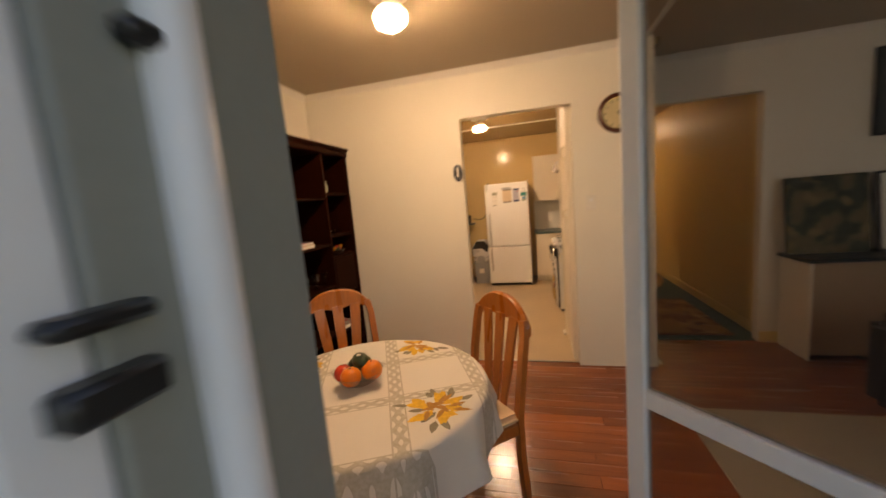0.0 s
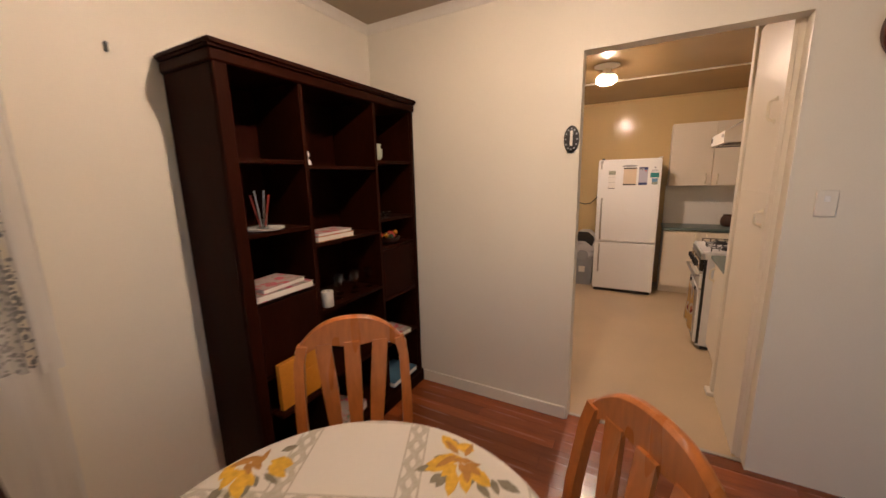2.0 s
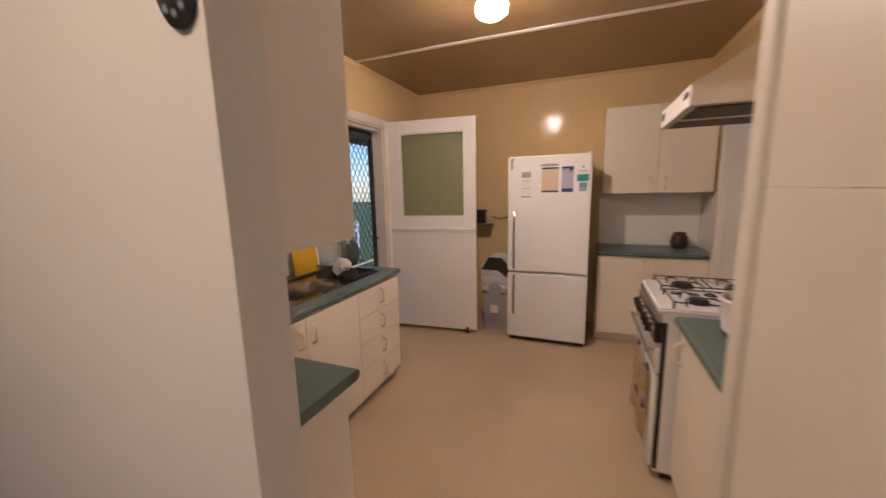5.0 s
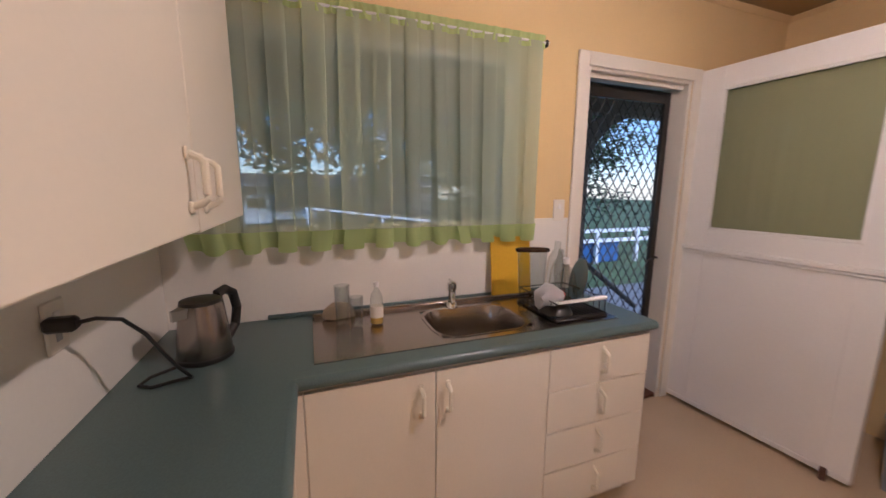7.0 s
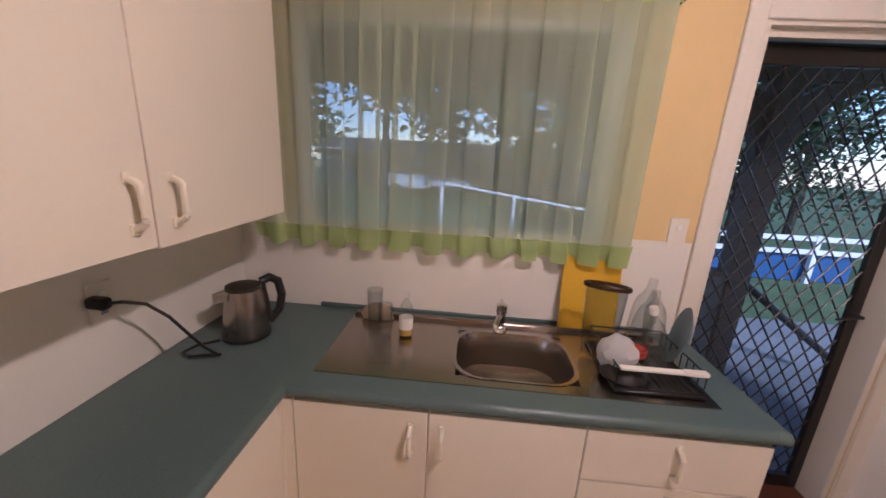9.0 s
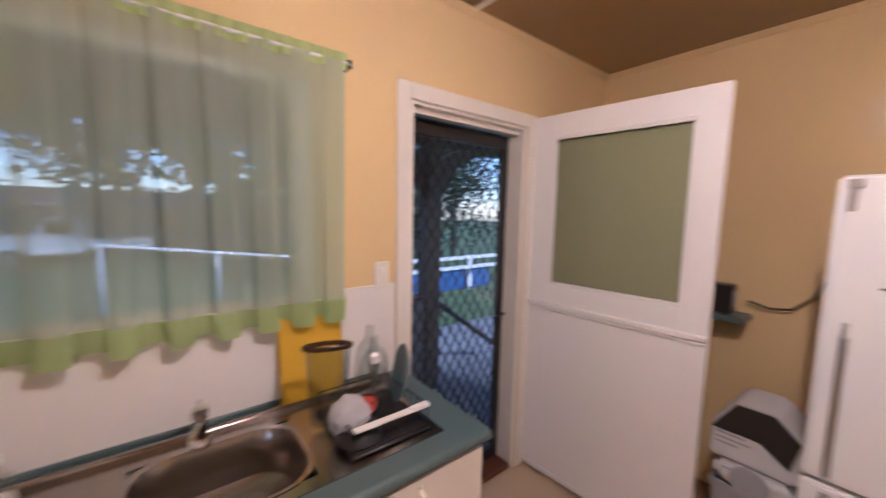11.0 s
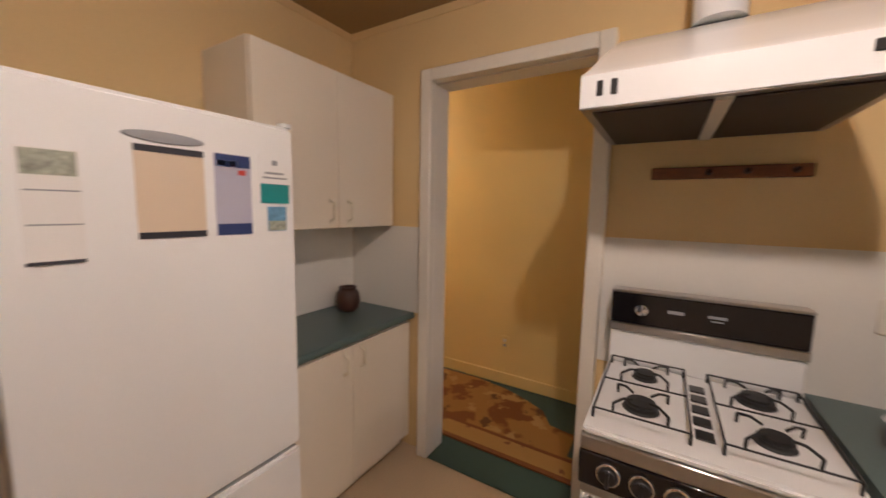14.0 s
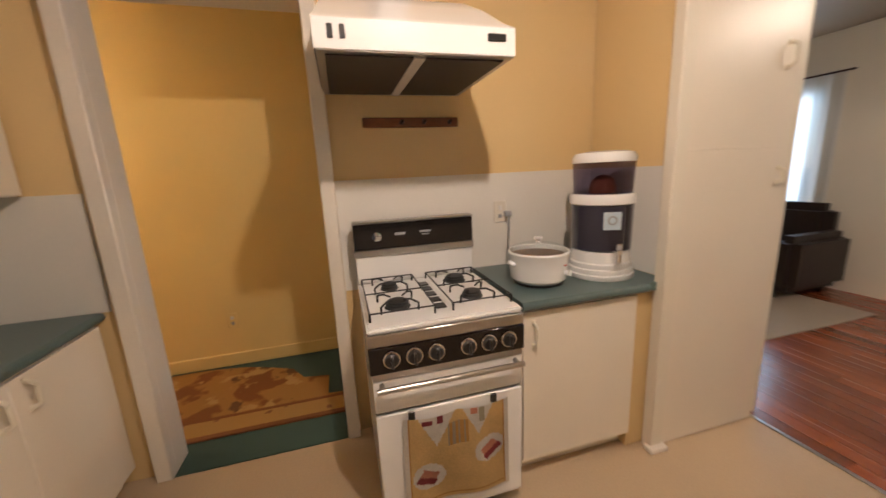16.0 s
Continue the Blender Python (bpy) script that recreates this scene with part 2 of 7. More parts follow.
def mesh_object(name, bm, mat, smooth=False):
    bmesh.ops.recalc_face_normals(bm, faces=bm.faces)
    me = bpy.data.meshes.new(name)
    bm.to_mesh(me)
    bm.free()
    for m in mat if isinstance(mat, (list, tuple)) else [mat]:
        me.materials.append(m)
    if smooth:
        me.polygons.foreach_set("use_smooth", [True] * len(me.polygons))
        me.set_sharp_from_angle(angle=radians(38))
    return new(name, me)


def part(name, bm, mat, parent, label="", smooth=True):
    """One mesh under a thing or a part, built in the thing's own axes."""
    ob = mesh_object(name, bm, mat, smooth)
    ob.parent = parent
    return tagged(ob, label)


def solid(name, bm, mat, label, category, kind="", group="", smooth=False):
    """A thing that is one mesh, built in the world's axes."""
    return tagged(mesh_object(name, bm, mat, smooth), label, category, group, kind)


def wall(name, along, a0, a1, c0, c1, z0, z1, openings, mat, label):
    """A wall along 'x' or 'y' from a0 to a1, between c0 and c1 thick, with openings (a, a, z, z) through it."""
    bm = bmesh.new()

    def piece(p, q, r, s):
        if q - p > 0.001 and s - r > 0.001:
            box(bm, p, q, c0, c1, r, s) if along == "x" else box(bm, c0, c1, p, q, r, s)
    at = a0
    for p, q, r, s in sorted(openings):
        piece(at, p, z0, z1), piece(p, q, z0, r), piece(p, q, s, z1)
        at = q
    piece(at, a1, z0, z1)
    return solid(name, bm, mat, label, "wall", "structure")


# ---- structure ----
TOPD, TOPK = 2.55, 2.50
wall("wall_partition", "x", -1.71, 1.155, 3.34, 3.40, 0, TOPD, [(-0.29, 0.615, 0, 2.167)], CREAM, "cream painted wall between dining room and kitchen")
wall("wall_partition_kitchen_side", "x", -1.68, 1.18, 3.402, 3.425, 0, TOPK, [(-0.29, 0.615, 0, 2.167)], YELLOW, "gloss yellow kitchen side of the wall")
wall("wall_dining_west", "y", 0.585, 3.34, -1.85, -1.71, 0, TOPD, [(0.59, 1.42, 0.93, 2.08)], CREAM, "cream painted wall with a curtained window")
wall("wall_kitchen_west", "y", 3.403, 7.10, -1.85, -1.68, 0, TOPK, [(3.66, 4.96, 1.18, 2.05), (5.36, 6.14, 0, 2.04)], YELLOW, "gloss yellow kitchen wall with window and back door")
wall("wall_kitchen_north", "x", -1.68, 1.18, 6.96, 7.10, 0, TOPK, [], YELLOW, "gloss yellow kitchen wall behind the refrigerator")
wall("wall_kitchen_east", "y", 4.02, 7.10, 1.18, 1.25, 0, TOPK, [(5.50, 6.345, 0, 2.14)], YELLOW, "gloss yellow kitchen wall behind the stove")
solid("wall_hall_return", bar(1.1765, 1.196, 3.4008, 4.019, 0, TOPD), CREAM, "cream painted hallway side of the pantry", "wall", "structure")
wall("wall_hall_side", "y", 4.0205, 7.10, 1.252, 1.30, 0, TOPD, [(5.50, 6.345, 0, 2.14)], HALLPAINT, "yellow hallway side of the kitchen wall")
solid("wall_end", bar(1.1552, 1.197, 3.3402, 3.4005, 0, TOPD), CREAM, "cream painted end of the wall", "wall", "structure")
wall("wall_hall_east", "y", 3.99, 8.60, 2.25, 2.35, 0, TOPD, [], HALLPAINT, "yellow painted hallway wall")
wall("wall_hall_end", "x", 1.20, 2.35, 8.60, 8.70, 0, TOPD, [], HALLPAINT, "yellow painted end wall of the hallway")
wall("wall_hall_west", "y", 7.10, 8.60, 1.20, 1.30, 0, TOPD, [], HALLPAINT, "yellow painted hallway wall")
wall("wall_lounge_north", "x", 1.1965, 5.60, 3.90, 3.99, 0, TOPD, [(1.1965, 2.17, 0, 2.16)], CREAM, "off-white lounge wall with the hallway opening")
wall("wall_lounge_east", "y", 0.40, 3.99, 5.60, 5.70, 0, TOPD, [], CREAM, "off-white lounge wall")
wall("wall_front", "x", -1.85, 5.70, 0.40, 0.585, 0, TOPD, [(0.02, 1.00, 0, 2.10), (2.05, 4.40, 0.80, 2.05)], CREAM, "off-white front wall with the entrance and lounge window")
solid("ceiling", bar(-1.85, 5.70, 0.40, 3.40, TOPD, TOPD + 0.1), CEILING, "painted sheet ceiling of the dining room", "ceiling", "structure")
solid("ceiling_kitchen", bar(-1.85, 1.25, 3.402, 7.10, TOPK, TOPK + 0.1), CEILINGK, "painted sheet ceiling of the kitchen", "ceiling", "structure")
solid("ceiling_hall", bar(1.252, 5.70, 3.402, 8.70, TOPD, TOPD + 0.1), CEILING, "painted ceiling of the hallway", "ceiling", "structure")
bm = bar(-1.85, 5.70, 0.30, 3.395, -0.12, -0.016)
box(bm, 1.262, 5.70, 3.395, 3.943, -0.12, -0.016)
floor = solid("floor", bm, GROUT, "polished red-brown hardwood board floor", "floor", "structure")
solid("floor_kitchen", bar(-1.85, 1.26, 3.40, 7.10, -0.12, 0.0), LINO, "tan sheet vinyl kitchen floor", "floor", "structure")
solid("floor_hall", bar(1.262, 5.70, 3.945, 8.70, -0.12, -0.002), CARPET, "green carpet of the hallway", "floor", "structure")


def trim(name, bm, label, mat=TRIM):
    return solid(name, bm, mat, label, "trim", "structure", smooth=True)


def cornice_profile(bm, along, a0, a1, c, sign, top, size=0.045):
    """A coved strip under the ceiling; c is the wall's face, sign points into the room."""
    prof = [(0, 0), (size, 0)] + [(size * (1 - math.sin(k * math.pi / 8)) + 0.006, -size * (1 - math.cos(k * math.pi / 8)) - 0.006) for k in range(1, 4)] + [(0.004, -size), (0, -size)]
    ends = []
    for a in (a0, a1):
        ends.append([bm.verts.new(((a, c + sign * d, top + h) if along == "x" else (c + sign * d, a, top + h))) for d, h in prof])
    n = len(prof)
    for k in range(n):
        bm.faces.new((ends[0][k], ends[0][(k + 1) % n], ends[1][(k + 1) % n], ends[1][k]))
    bm.faces.new(ends[0][::-1]), bm.faces.new(ends[1])
    return bm


bm = cornice_profile(bmesh.new(), "x", -1.71, 1.155, 3.338, -1, TOPD - 0.002)
cornice_profile(bm, "y", 0.59, 3.34, -1.708, 1, TOPD - 0.002)
trim("cornice_dining", bm, "white coved plaster cornice of the dining room")
bm = cornice_profile(bmesh.new(), "x", 1.30, 5.6, 3.898, -1, TOPD - 0.002)
trim("cornice_lounge", bm, "white coved plaster cornice of the lounge")
bm = bmesh.new()
for a in (("x", -1.68, 1.18, 6.958, -1), ("y", 3.43, 6.96, -1.678, 1), ("y", 4.03, 6.96, 1.178, -1)):
    cornice_profile(bm, *a, TOPK - 0.002, 0.028)
trim("cornice_kitchen", bm, "small painted quad moulding under the kitchen ceiling", YELLOW)
trim("ceiling_strip_kitchen", bar(-1.66, 1.16, 5.68, 5.72, TOPK - 0.010, TOPK - 0.001, bevel=0.003), "white cover strip across the kitchen ceiling")
trim("ceiling_strip_lounge", bar(1.13, 1.17, 0.60, 3.33, TOPD - 0.010, TOPD - 0.001, bevel=0.003), "white cover strip on the lounge ceiling")
bm = bmesh.new()
box(bm, -1.36, -0.292, 3.322, 3.338, 0.001, 0.085, bevel=0.004)
box(bm, -1.706, -1.692, 1.40, 1.98, 0.001, 0.085, bevel=0.004)
trim("baseboard", bm, "cream painted skirting board", CREAM)
bm = box(bmesh.new(), 2.232, 2.248, 4.0, 8.59, 0.001, 0.10, bevel=0.004)
box(bm, 2.175, 5.59, 3.884, 3.898, 0.001, 0.10, bevel=0.004)
trim("baseboard_hall", bm, "yellow painted hallway skirting board", HALLPAINT)
trim("threshold", bar(-0.285, 0.61, 3.388, 3.412, 0.0005, 0.006, bevel=0.002), "aluminium floor strip in the kitchen opening", STEEL)
# opening between dining room and kitchen: a plain painted lining
bm = box(bmesh.new(), -0.289, -0.279, 3.336, 3.43, 0.001, 2.157)
box(bm, 0.605, 0.614, 3.336, 3.43, 0.001, 2.157)
box(bm, -0.289, 0.614, 3.336, 3.43, 2.157, 2.166)
trim("opening_lining", bm, "cream painted lining of the kitchen opening", CREAM)

# hallway door frame, seen from the kitchen
trim("carpet_doorway", bar(1.135, 1.262, 5.518, 6.327, 0.0005, 0.006, bevel=0.002), "green carpet turned over the doorway sill", CARPET)
bm = box(bmesh.new(), 1.120, 1.178, 6.326, 6.395, 0.001, 2.190, bevel=0.005)
box(bm, 1.120, 1.178, 5.450, 5.514, 0.001, 2.190, bevel=0.005)
box(bm, 1.120, 1.178, 5.515, 6.325, 2.125, 2.190, bevel=0.005)
box(bm, 1.179, 1.304, 6.328, 6.344, 0.001, 2.138)
box(bm, 1.179, 1.304, 5.501, 5.517, 0.001, 2.138)
box(bm, 1.179, 1.304, 5.518, 6.327, 2.120, 2.138)
trim("door_frame_hall", bm, "white painted frame of the hallway doorway")


# ---- kitchen: windows and back door ----
def window(name, x0, x1, y0, y1, z0, z1, label, mullions=1):
    w = thing(name, pose((x0 + x1) / 2, (y0 + y1) / 2, z0), label, "window", kind="structure")
    d, h, hw = (x1 - x0) / 2, z1 - z0, (y1 - y0) / 2
    bm = box(bmesh.new(), -d, d, -hw, -hw + 0.045, 0.0, h, bevel=0.004)
    box(bm, -d, d, hw - 0.045, hw, 0.0, h, bevel=0.004)
    box(bm, -d, d, -hw + 0.045, hw - 0.045, 0, 0.045, bevel=0.004)
    box(bm, -d, d, -hw + 0.045, hw - 0.045, h - 0.045, h, bevel=0.004)
    for k in range(mullions):
        c = -hw + 2 * hw * (k + 1) / (mullions + 1)
        box(bm, -0.02, 0.02, c - 0.02, c + 0.02, 0.045, h - 0.045, bevel=0.003)
    part("window_frame", bm, ALU, w)
    for k in range(mullions + 1):
        a, b = -hw + 0.045 + (2 * hw - 0.09) * k / (mullions + 1), -hw + 0.045 + (2 * hw - 0.09) * (k + 1) / (mullions + 1)
        g = part("pane", bar(-0.002, 0.002, a + 0.005, b - 0.005, 0.045, h - 0.045), GLASS, w)
        g.visible_shadow = False
    return w


window("window_1", -1.81, -1.74, 3.66, 4.96, 1.18, 2.05, "aluminium fixed window over the sink", 0)
window("window_2", -1.81, -1.74, 0.59, 1.42, 0.93, 2.08, "aluminium window of the dining room", 0)


def drape(bm, y0, y1, z0, z1, x, folds, depth, scallop=0.0, nz=14, gather=0.3, seed=1, lap=0.0):
    """A hanging cloth across y with uneven folds, deeper towards the hem."""
    rnd = random.Random(seed)
    ph = [rnd.uniform(0, 6.28) for _ in range(4)]
    n = folds * (16 if lap else 10)
    grid = []
    for j in range(nz + 1):
        v = j / nz
        row = []
        for i in range(n + 1):
            u = i / n
            y = y0 + (y1 - y0) * u + 0.012 * math.sin(9 * u + ph[0]) * v
            a = math.sin(2 * math.pi * folds * u + ph[1] + 0.9 * math.sin(5 * u + ph[2]))
            y -= lap * (0.75 + 0.45 * math.sin(11 * u + ph[3])) * math.sin(2 * (2 * math.pi * folds * u + ph[1] + 0.9 * math.sin(5 * u + ph[2])))
            b = math.sin(2 * math.pi * folds * 2.3 * u + ph[3])
            wave = depth * (0.35 + 0.65 * v) * (0.75 * a + gather * b)
            z = z1 + (z0 - z1) * v
            if scallop and j == nz:
                z += scallop * (0.5 + 0.5 * a)
            row.append(bm.verts.new((x + wave, y, z)))
        grid.append(row)
    for r0, r1 in zip(grid, grid[1:]):
        for i in range(n):
            bm.faces.new((r0[i], r0[i + 1], r1[i + 1], r1[i]))
    return bm


kc = thing("curtain", pose(-1.63, 4.29, 1.16), "pale green sheer gathered cafe curtain over the sink window", "curtain")
part("cloth", drape(bmesh.new(), -0.76, 0.77, 0.065, 0.925, 0.0, 12, 0.024, seed=3, lap=0.021), CURTAIN, kc)
part("hem", drape(bmesh.new(), -0.76, 0.77, 0.0, 0.065, 0.001, 12, 0.0255, scallop=-0.02, nz=2, seed=3, lap=0.021), CURTAINHEM, kc, "denser green hem")
part("heading", drape(bmesh.new(), -0.76, 0.77, 0.895, 0.955, 0.002, 26, 0.008, nz=2, seed=5), CURTAINHEM, kc, "gathered green heading")
part("curtain_rod", rod(bmesh.new(), (0, -0.77, 0.922), (0, 0.79, 0.922), 0.006), ALU, kc)
part("bracket", bar(-0.05, 0.008, 0.772, 0.784, 0.905, 0.935, bevel=0.002), BLACK, kc)

dc = thing("lace_curtain", pose(-1.65, 1.06, 0.02), "floor-length white lace curtain with grey scroll border", "curtain")
part("cloth", drape(bmesh.new(), -0.46, 0.42, 0.92, 2.16, 0.0, 8, 0.020, seed=7), LACE, dc)
part("lower_cloth", drape(bmesh.new(), -0.46, 0.47, 0.0, 0.93, 0.002, 8, 0.022, seed=7), LACESOLID, dc)
part("side_cloth", drape(bmesh.new(), 0.42, 0.50, 0.90, 2.16, 0.003, 1, 0.014, seed=8), LACESOLID, dc)
for y in (-0.36, -0.22, -0.075, 0.08, 0.215):
    part("woven_panel", drape(bmesh.new(), y, y + 0.085, 0.92, 1.17, 0.012, 1, 0.010, seed=9), LACESOLID, dc, "denser woven strip of lace")
part("curtain_rod", rod(bmesh.new(), (0, -0.47, 2.165), (0, 0.53, 2.165), 0.008), ALU, dc)
rnd = random.Random(4)
bm = bmesh.new()
for k in range(46):
    z, y = 0.95 + k * 0.0258, 0.385
    for j in range(13):
        yy, zz, r = y + rnd.uniform(-0.042, 0.042), z + rnd.uniform(-0.013, 0.013), rnd.uniform(0.003, 0.0075)
        ring = [bm.verts.new((0.024, yy + r * math.cos(a) * 1.1, zz + r * math.sin(a))) for a in (k2 * math.pi / 3 for k2 in range(6))]
        bm.faces.new(ring)
for k in range(30):
    y, z = rnd.uniform(-0.42, 0.32), rnd.choice((0.96, 0.99, 1.19, 1.21, 1.62)) + rnd.uniform(-0.02, 0.02)
    r = rnd.uniform(0.006, 0.014)
    ring = [bm.verts.new((0.025, y + r * math.cos(a), z + 0.8 * r * math.sin(a))) for a in (k2 * math.pi / 3 for k2 in range(6))]
    bm.faces.new(ring)
tagged(part("scroll_border", bm, LACEDARK, dc, "grey scroll and leaf motifs woven into the lace", smooth=False), kind="stuff")

bd = thing("door_frame_back", pose(-1.68, 5.75, 0), "white painted frame of the back door", "door frame", kind="structure")
bm = box(bmesh.new(), 0.001, 0.016, -0.455, -0.39, 0.001, 2.10, bevel=0.004)
box(bm, 0.001, 0.016, 0.39, 0.455, 0.001, 2.10, bevel=0.004)
box(bm, 0.001, 0.016, -0.39, 0.39, 2.03, 2.10, bevel=0.004)
part("architrave", bm, TRIM, bd)
bm = box(bmesh.new(), -0.17, 0.0, -0.389, -0.365, 0.001, 2.04)
box(bm, -0.17, 0.0, 0.365, 0.389, 0.001, 2.04)
box(bm, -0.17, 0.0, -0.365, 0.365, 2.016, 2.039)
box(bm, -0.06, -0.035, -0.365, 0.365, 1.99, 2.016)
part("jamb", bm, TRIM, bd)
part("sill", bar(-0.17, -0.002, -0.364, 0.364, 0.001, 0.03, bevel=0.004), material("red_brown_sill", (0.13, 0.045, 0.022), 0.5, grain=0.3, scale=20, wear=0.25, stretch=(8, 1, 8)), bd, "worn red-brown timber sill")

sd = thing("security_screen_door", pose(-1.80, 5.75, 0.03), "black security screen door with diamond grille", "screen door")
bm = box(bmesh.new(), -0.014, 0.014, -0.36, -0.315, 0, 1.96, bevel=0.003)
box(bm, -0.014, 0.014, 0.315, 0.36, 0, 1.96, bevel=0.003)
box(bm, -0.014, 0.014, -0.315, 0.315, 1.89, 1.96, bevel=0.003)
box(bm, -0.014, 0.014, -0.315, 0.315, 0, 0.07, bevel=0.003)
part("frame", bm, BLACK, sd)
bm = bmesh.new()
step = 0.105
for s in (1, -1):
    k = -40
    while k < 60:
        pts = []
        for a in (-0.315, 0.315):
            z = k * step + s * a * 1.55
            pts.append((a, z))
        (a0, z0), (a1, z1) = pts
        lo, hi = 0.07, 1.89
        def cut(z):
            return a0 + (a1 - a0) * (z - z0) / (z1 - z0)
        if max(z0, z1) > lo and min(z0, z1) < hi:
            p, q = (a0, z0), (a1, z1)
            def fix(pt):
                return (cut(min(max(pt[1], lo), hi)), min(max(pt[1], lo), hi)) if not lo <= pt[1] <= hi else pt
            p, q = fix(p), fix(q)
            if abs(p[1] - q[1]) > 0.01:
                rod(bm, (0.004 * s, p[0], p[1]), (0.004 * s, q[0], q[1]), 0.0045, sides=4)
        k += 1
part("grille", bm, BLACK, sd)
part("insect_screen", bar(-0.013, -0.012, -0.315, 0.315, 0.07, 1.89), sheer("insect_mesh", (0.05, 0.05, 0.05), 0.95, 0.1), sd)
bm = rod(bmesh.new(), (0.014, 0.335, 0.93), (0.05, 0.335, 0.93), 0.008)
rod(bm, (0.045, 0.34, 0.93), (0.045, 0.24, 0.915), 0.006)
part("handle", bm, BLACK, sd)

leaf = thing("door_back", pose(-1.678, 6.217, 0.03, 0, 0, 4.9), "white painted half-glazed back door standing open", "door")
bm = box(bmesh.new(), 0.0, 0.135, -0.018, 0.018, 0.0, 2.06, bevel=0.003)
box(bm, 0.783, 0.89, -0.018, 0.018, 0.0, 2.06, bevel=0.003)
box(bm, 0.135, 0.783, -0.018, 0.018, 1.94, 2.06, bevel=0.003)
box(bm, 0.135, 0.783, -0.018, 0.018, 1.02, 1.135, bevel=0.003)
part("stiles", bm, WHITE, leaf)
part("lower_panel", bar(0.134, 0.784, -0.016, 0.016, 0.001, 1.021), WHITE, leaf)
bm = box(bmesh.new(), 0.004, 0.886, -0.034, -0.017, 1.0, 1.03, bevel=0.006)
box(bm, 0.004, 0.886, -0.026, -0.017, 0.985, 1.0, bevel=0.003)
part("weather_rail", bm, WHITE, leaf)
bm = box(bmesh.new(), 0.136, 0.148, -0.017, 0.0, 1.136, 1.939)
box(bm, 0.770, 0.782, -0.017, 0.0, 1.136, 1.939)
box(bm, 0.148, 0.770, -0.017, 0.0, 1.927, 1.939)
box(bm, 0.148, 0.770, -0.017, 0.0, 1.136, 1.148)
part("glazing_bead", bm, WHITE, leaf)
part("pane", bar(0.136, 0.782, 0.001, 0.005, 1.136, 1.939), GLASS, leaf)
bm = drape(bmesh.new(), -0.323, 0.323, 1.14, 1.932, 0.0, 5, 0.0022, seed=15, gather=0.5)
bmesh.ops.rotate(bm, matrix=Euler((0, 0, radians(-90))).to_matrix(), verts=bm.verts)
bmesh.ops.translate(bm, vec=(0.459, 0.014, 0), verts=bm.verts)
part("blind", bm, GREENBLIND, leaf, "olive green cloth hung behind the glass")
part("heading_tape", bar(0.14, 0.778, 0.006, 0.0075, 1.905, 1.932), GREENBLIND, leaf)
part("bottom_rail", bar(0.004, 0.886, -0.024, -0.017, 0.0, 0.03, bevel=0.003), WHITE, leaf)
part("door_stop", rod(bmesh.new(), (0.80, -0.03, -0.03), (0.80, -0.03, 0.03), 0.014), material("brown_rubber", (0.12, 0.06, 0.04), 0.7), leaf, "small brown rubber stop")


# ---- kitchen: cabinets ----
def d_handle(bm, x, y, z, axis, out, length=0.10):
    """A bowed plastic pull, upright, standing off along +-axis."""
    pts = []
    for k in range(13):
        v = k / 12
        o = 0.029 * min(1.0, 7.5 * v, 7.5 * (1 - v)) ** 0.7 + 0.002
        dz = -length / 2 + length * v
        pts.append((x + (out * o if axis == "x" else 0), y + (out * o if axis == "y" else 0), z + dz))
    tube(bm, pts, 0.0072, 8)
    for dz in (-length / 2, length / 2):
        box(bm, x - (0.009 if axis == "y" else 0), x + (0.009 if axis == "y" else out * 0.008), y - (0.009 if axis == "x" else 0), y + (0.009 if axis == "x" else out * 0.008), z + dz - 0.012, z + dz + 0.012, bevel=0.003)
    return bm


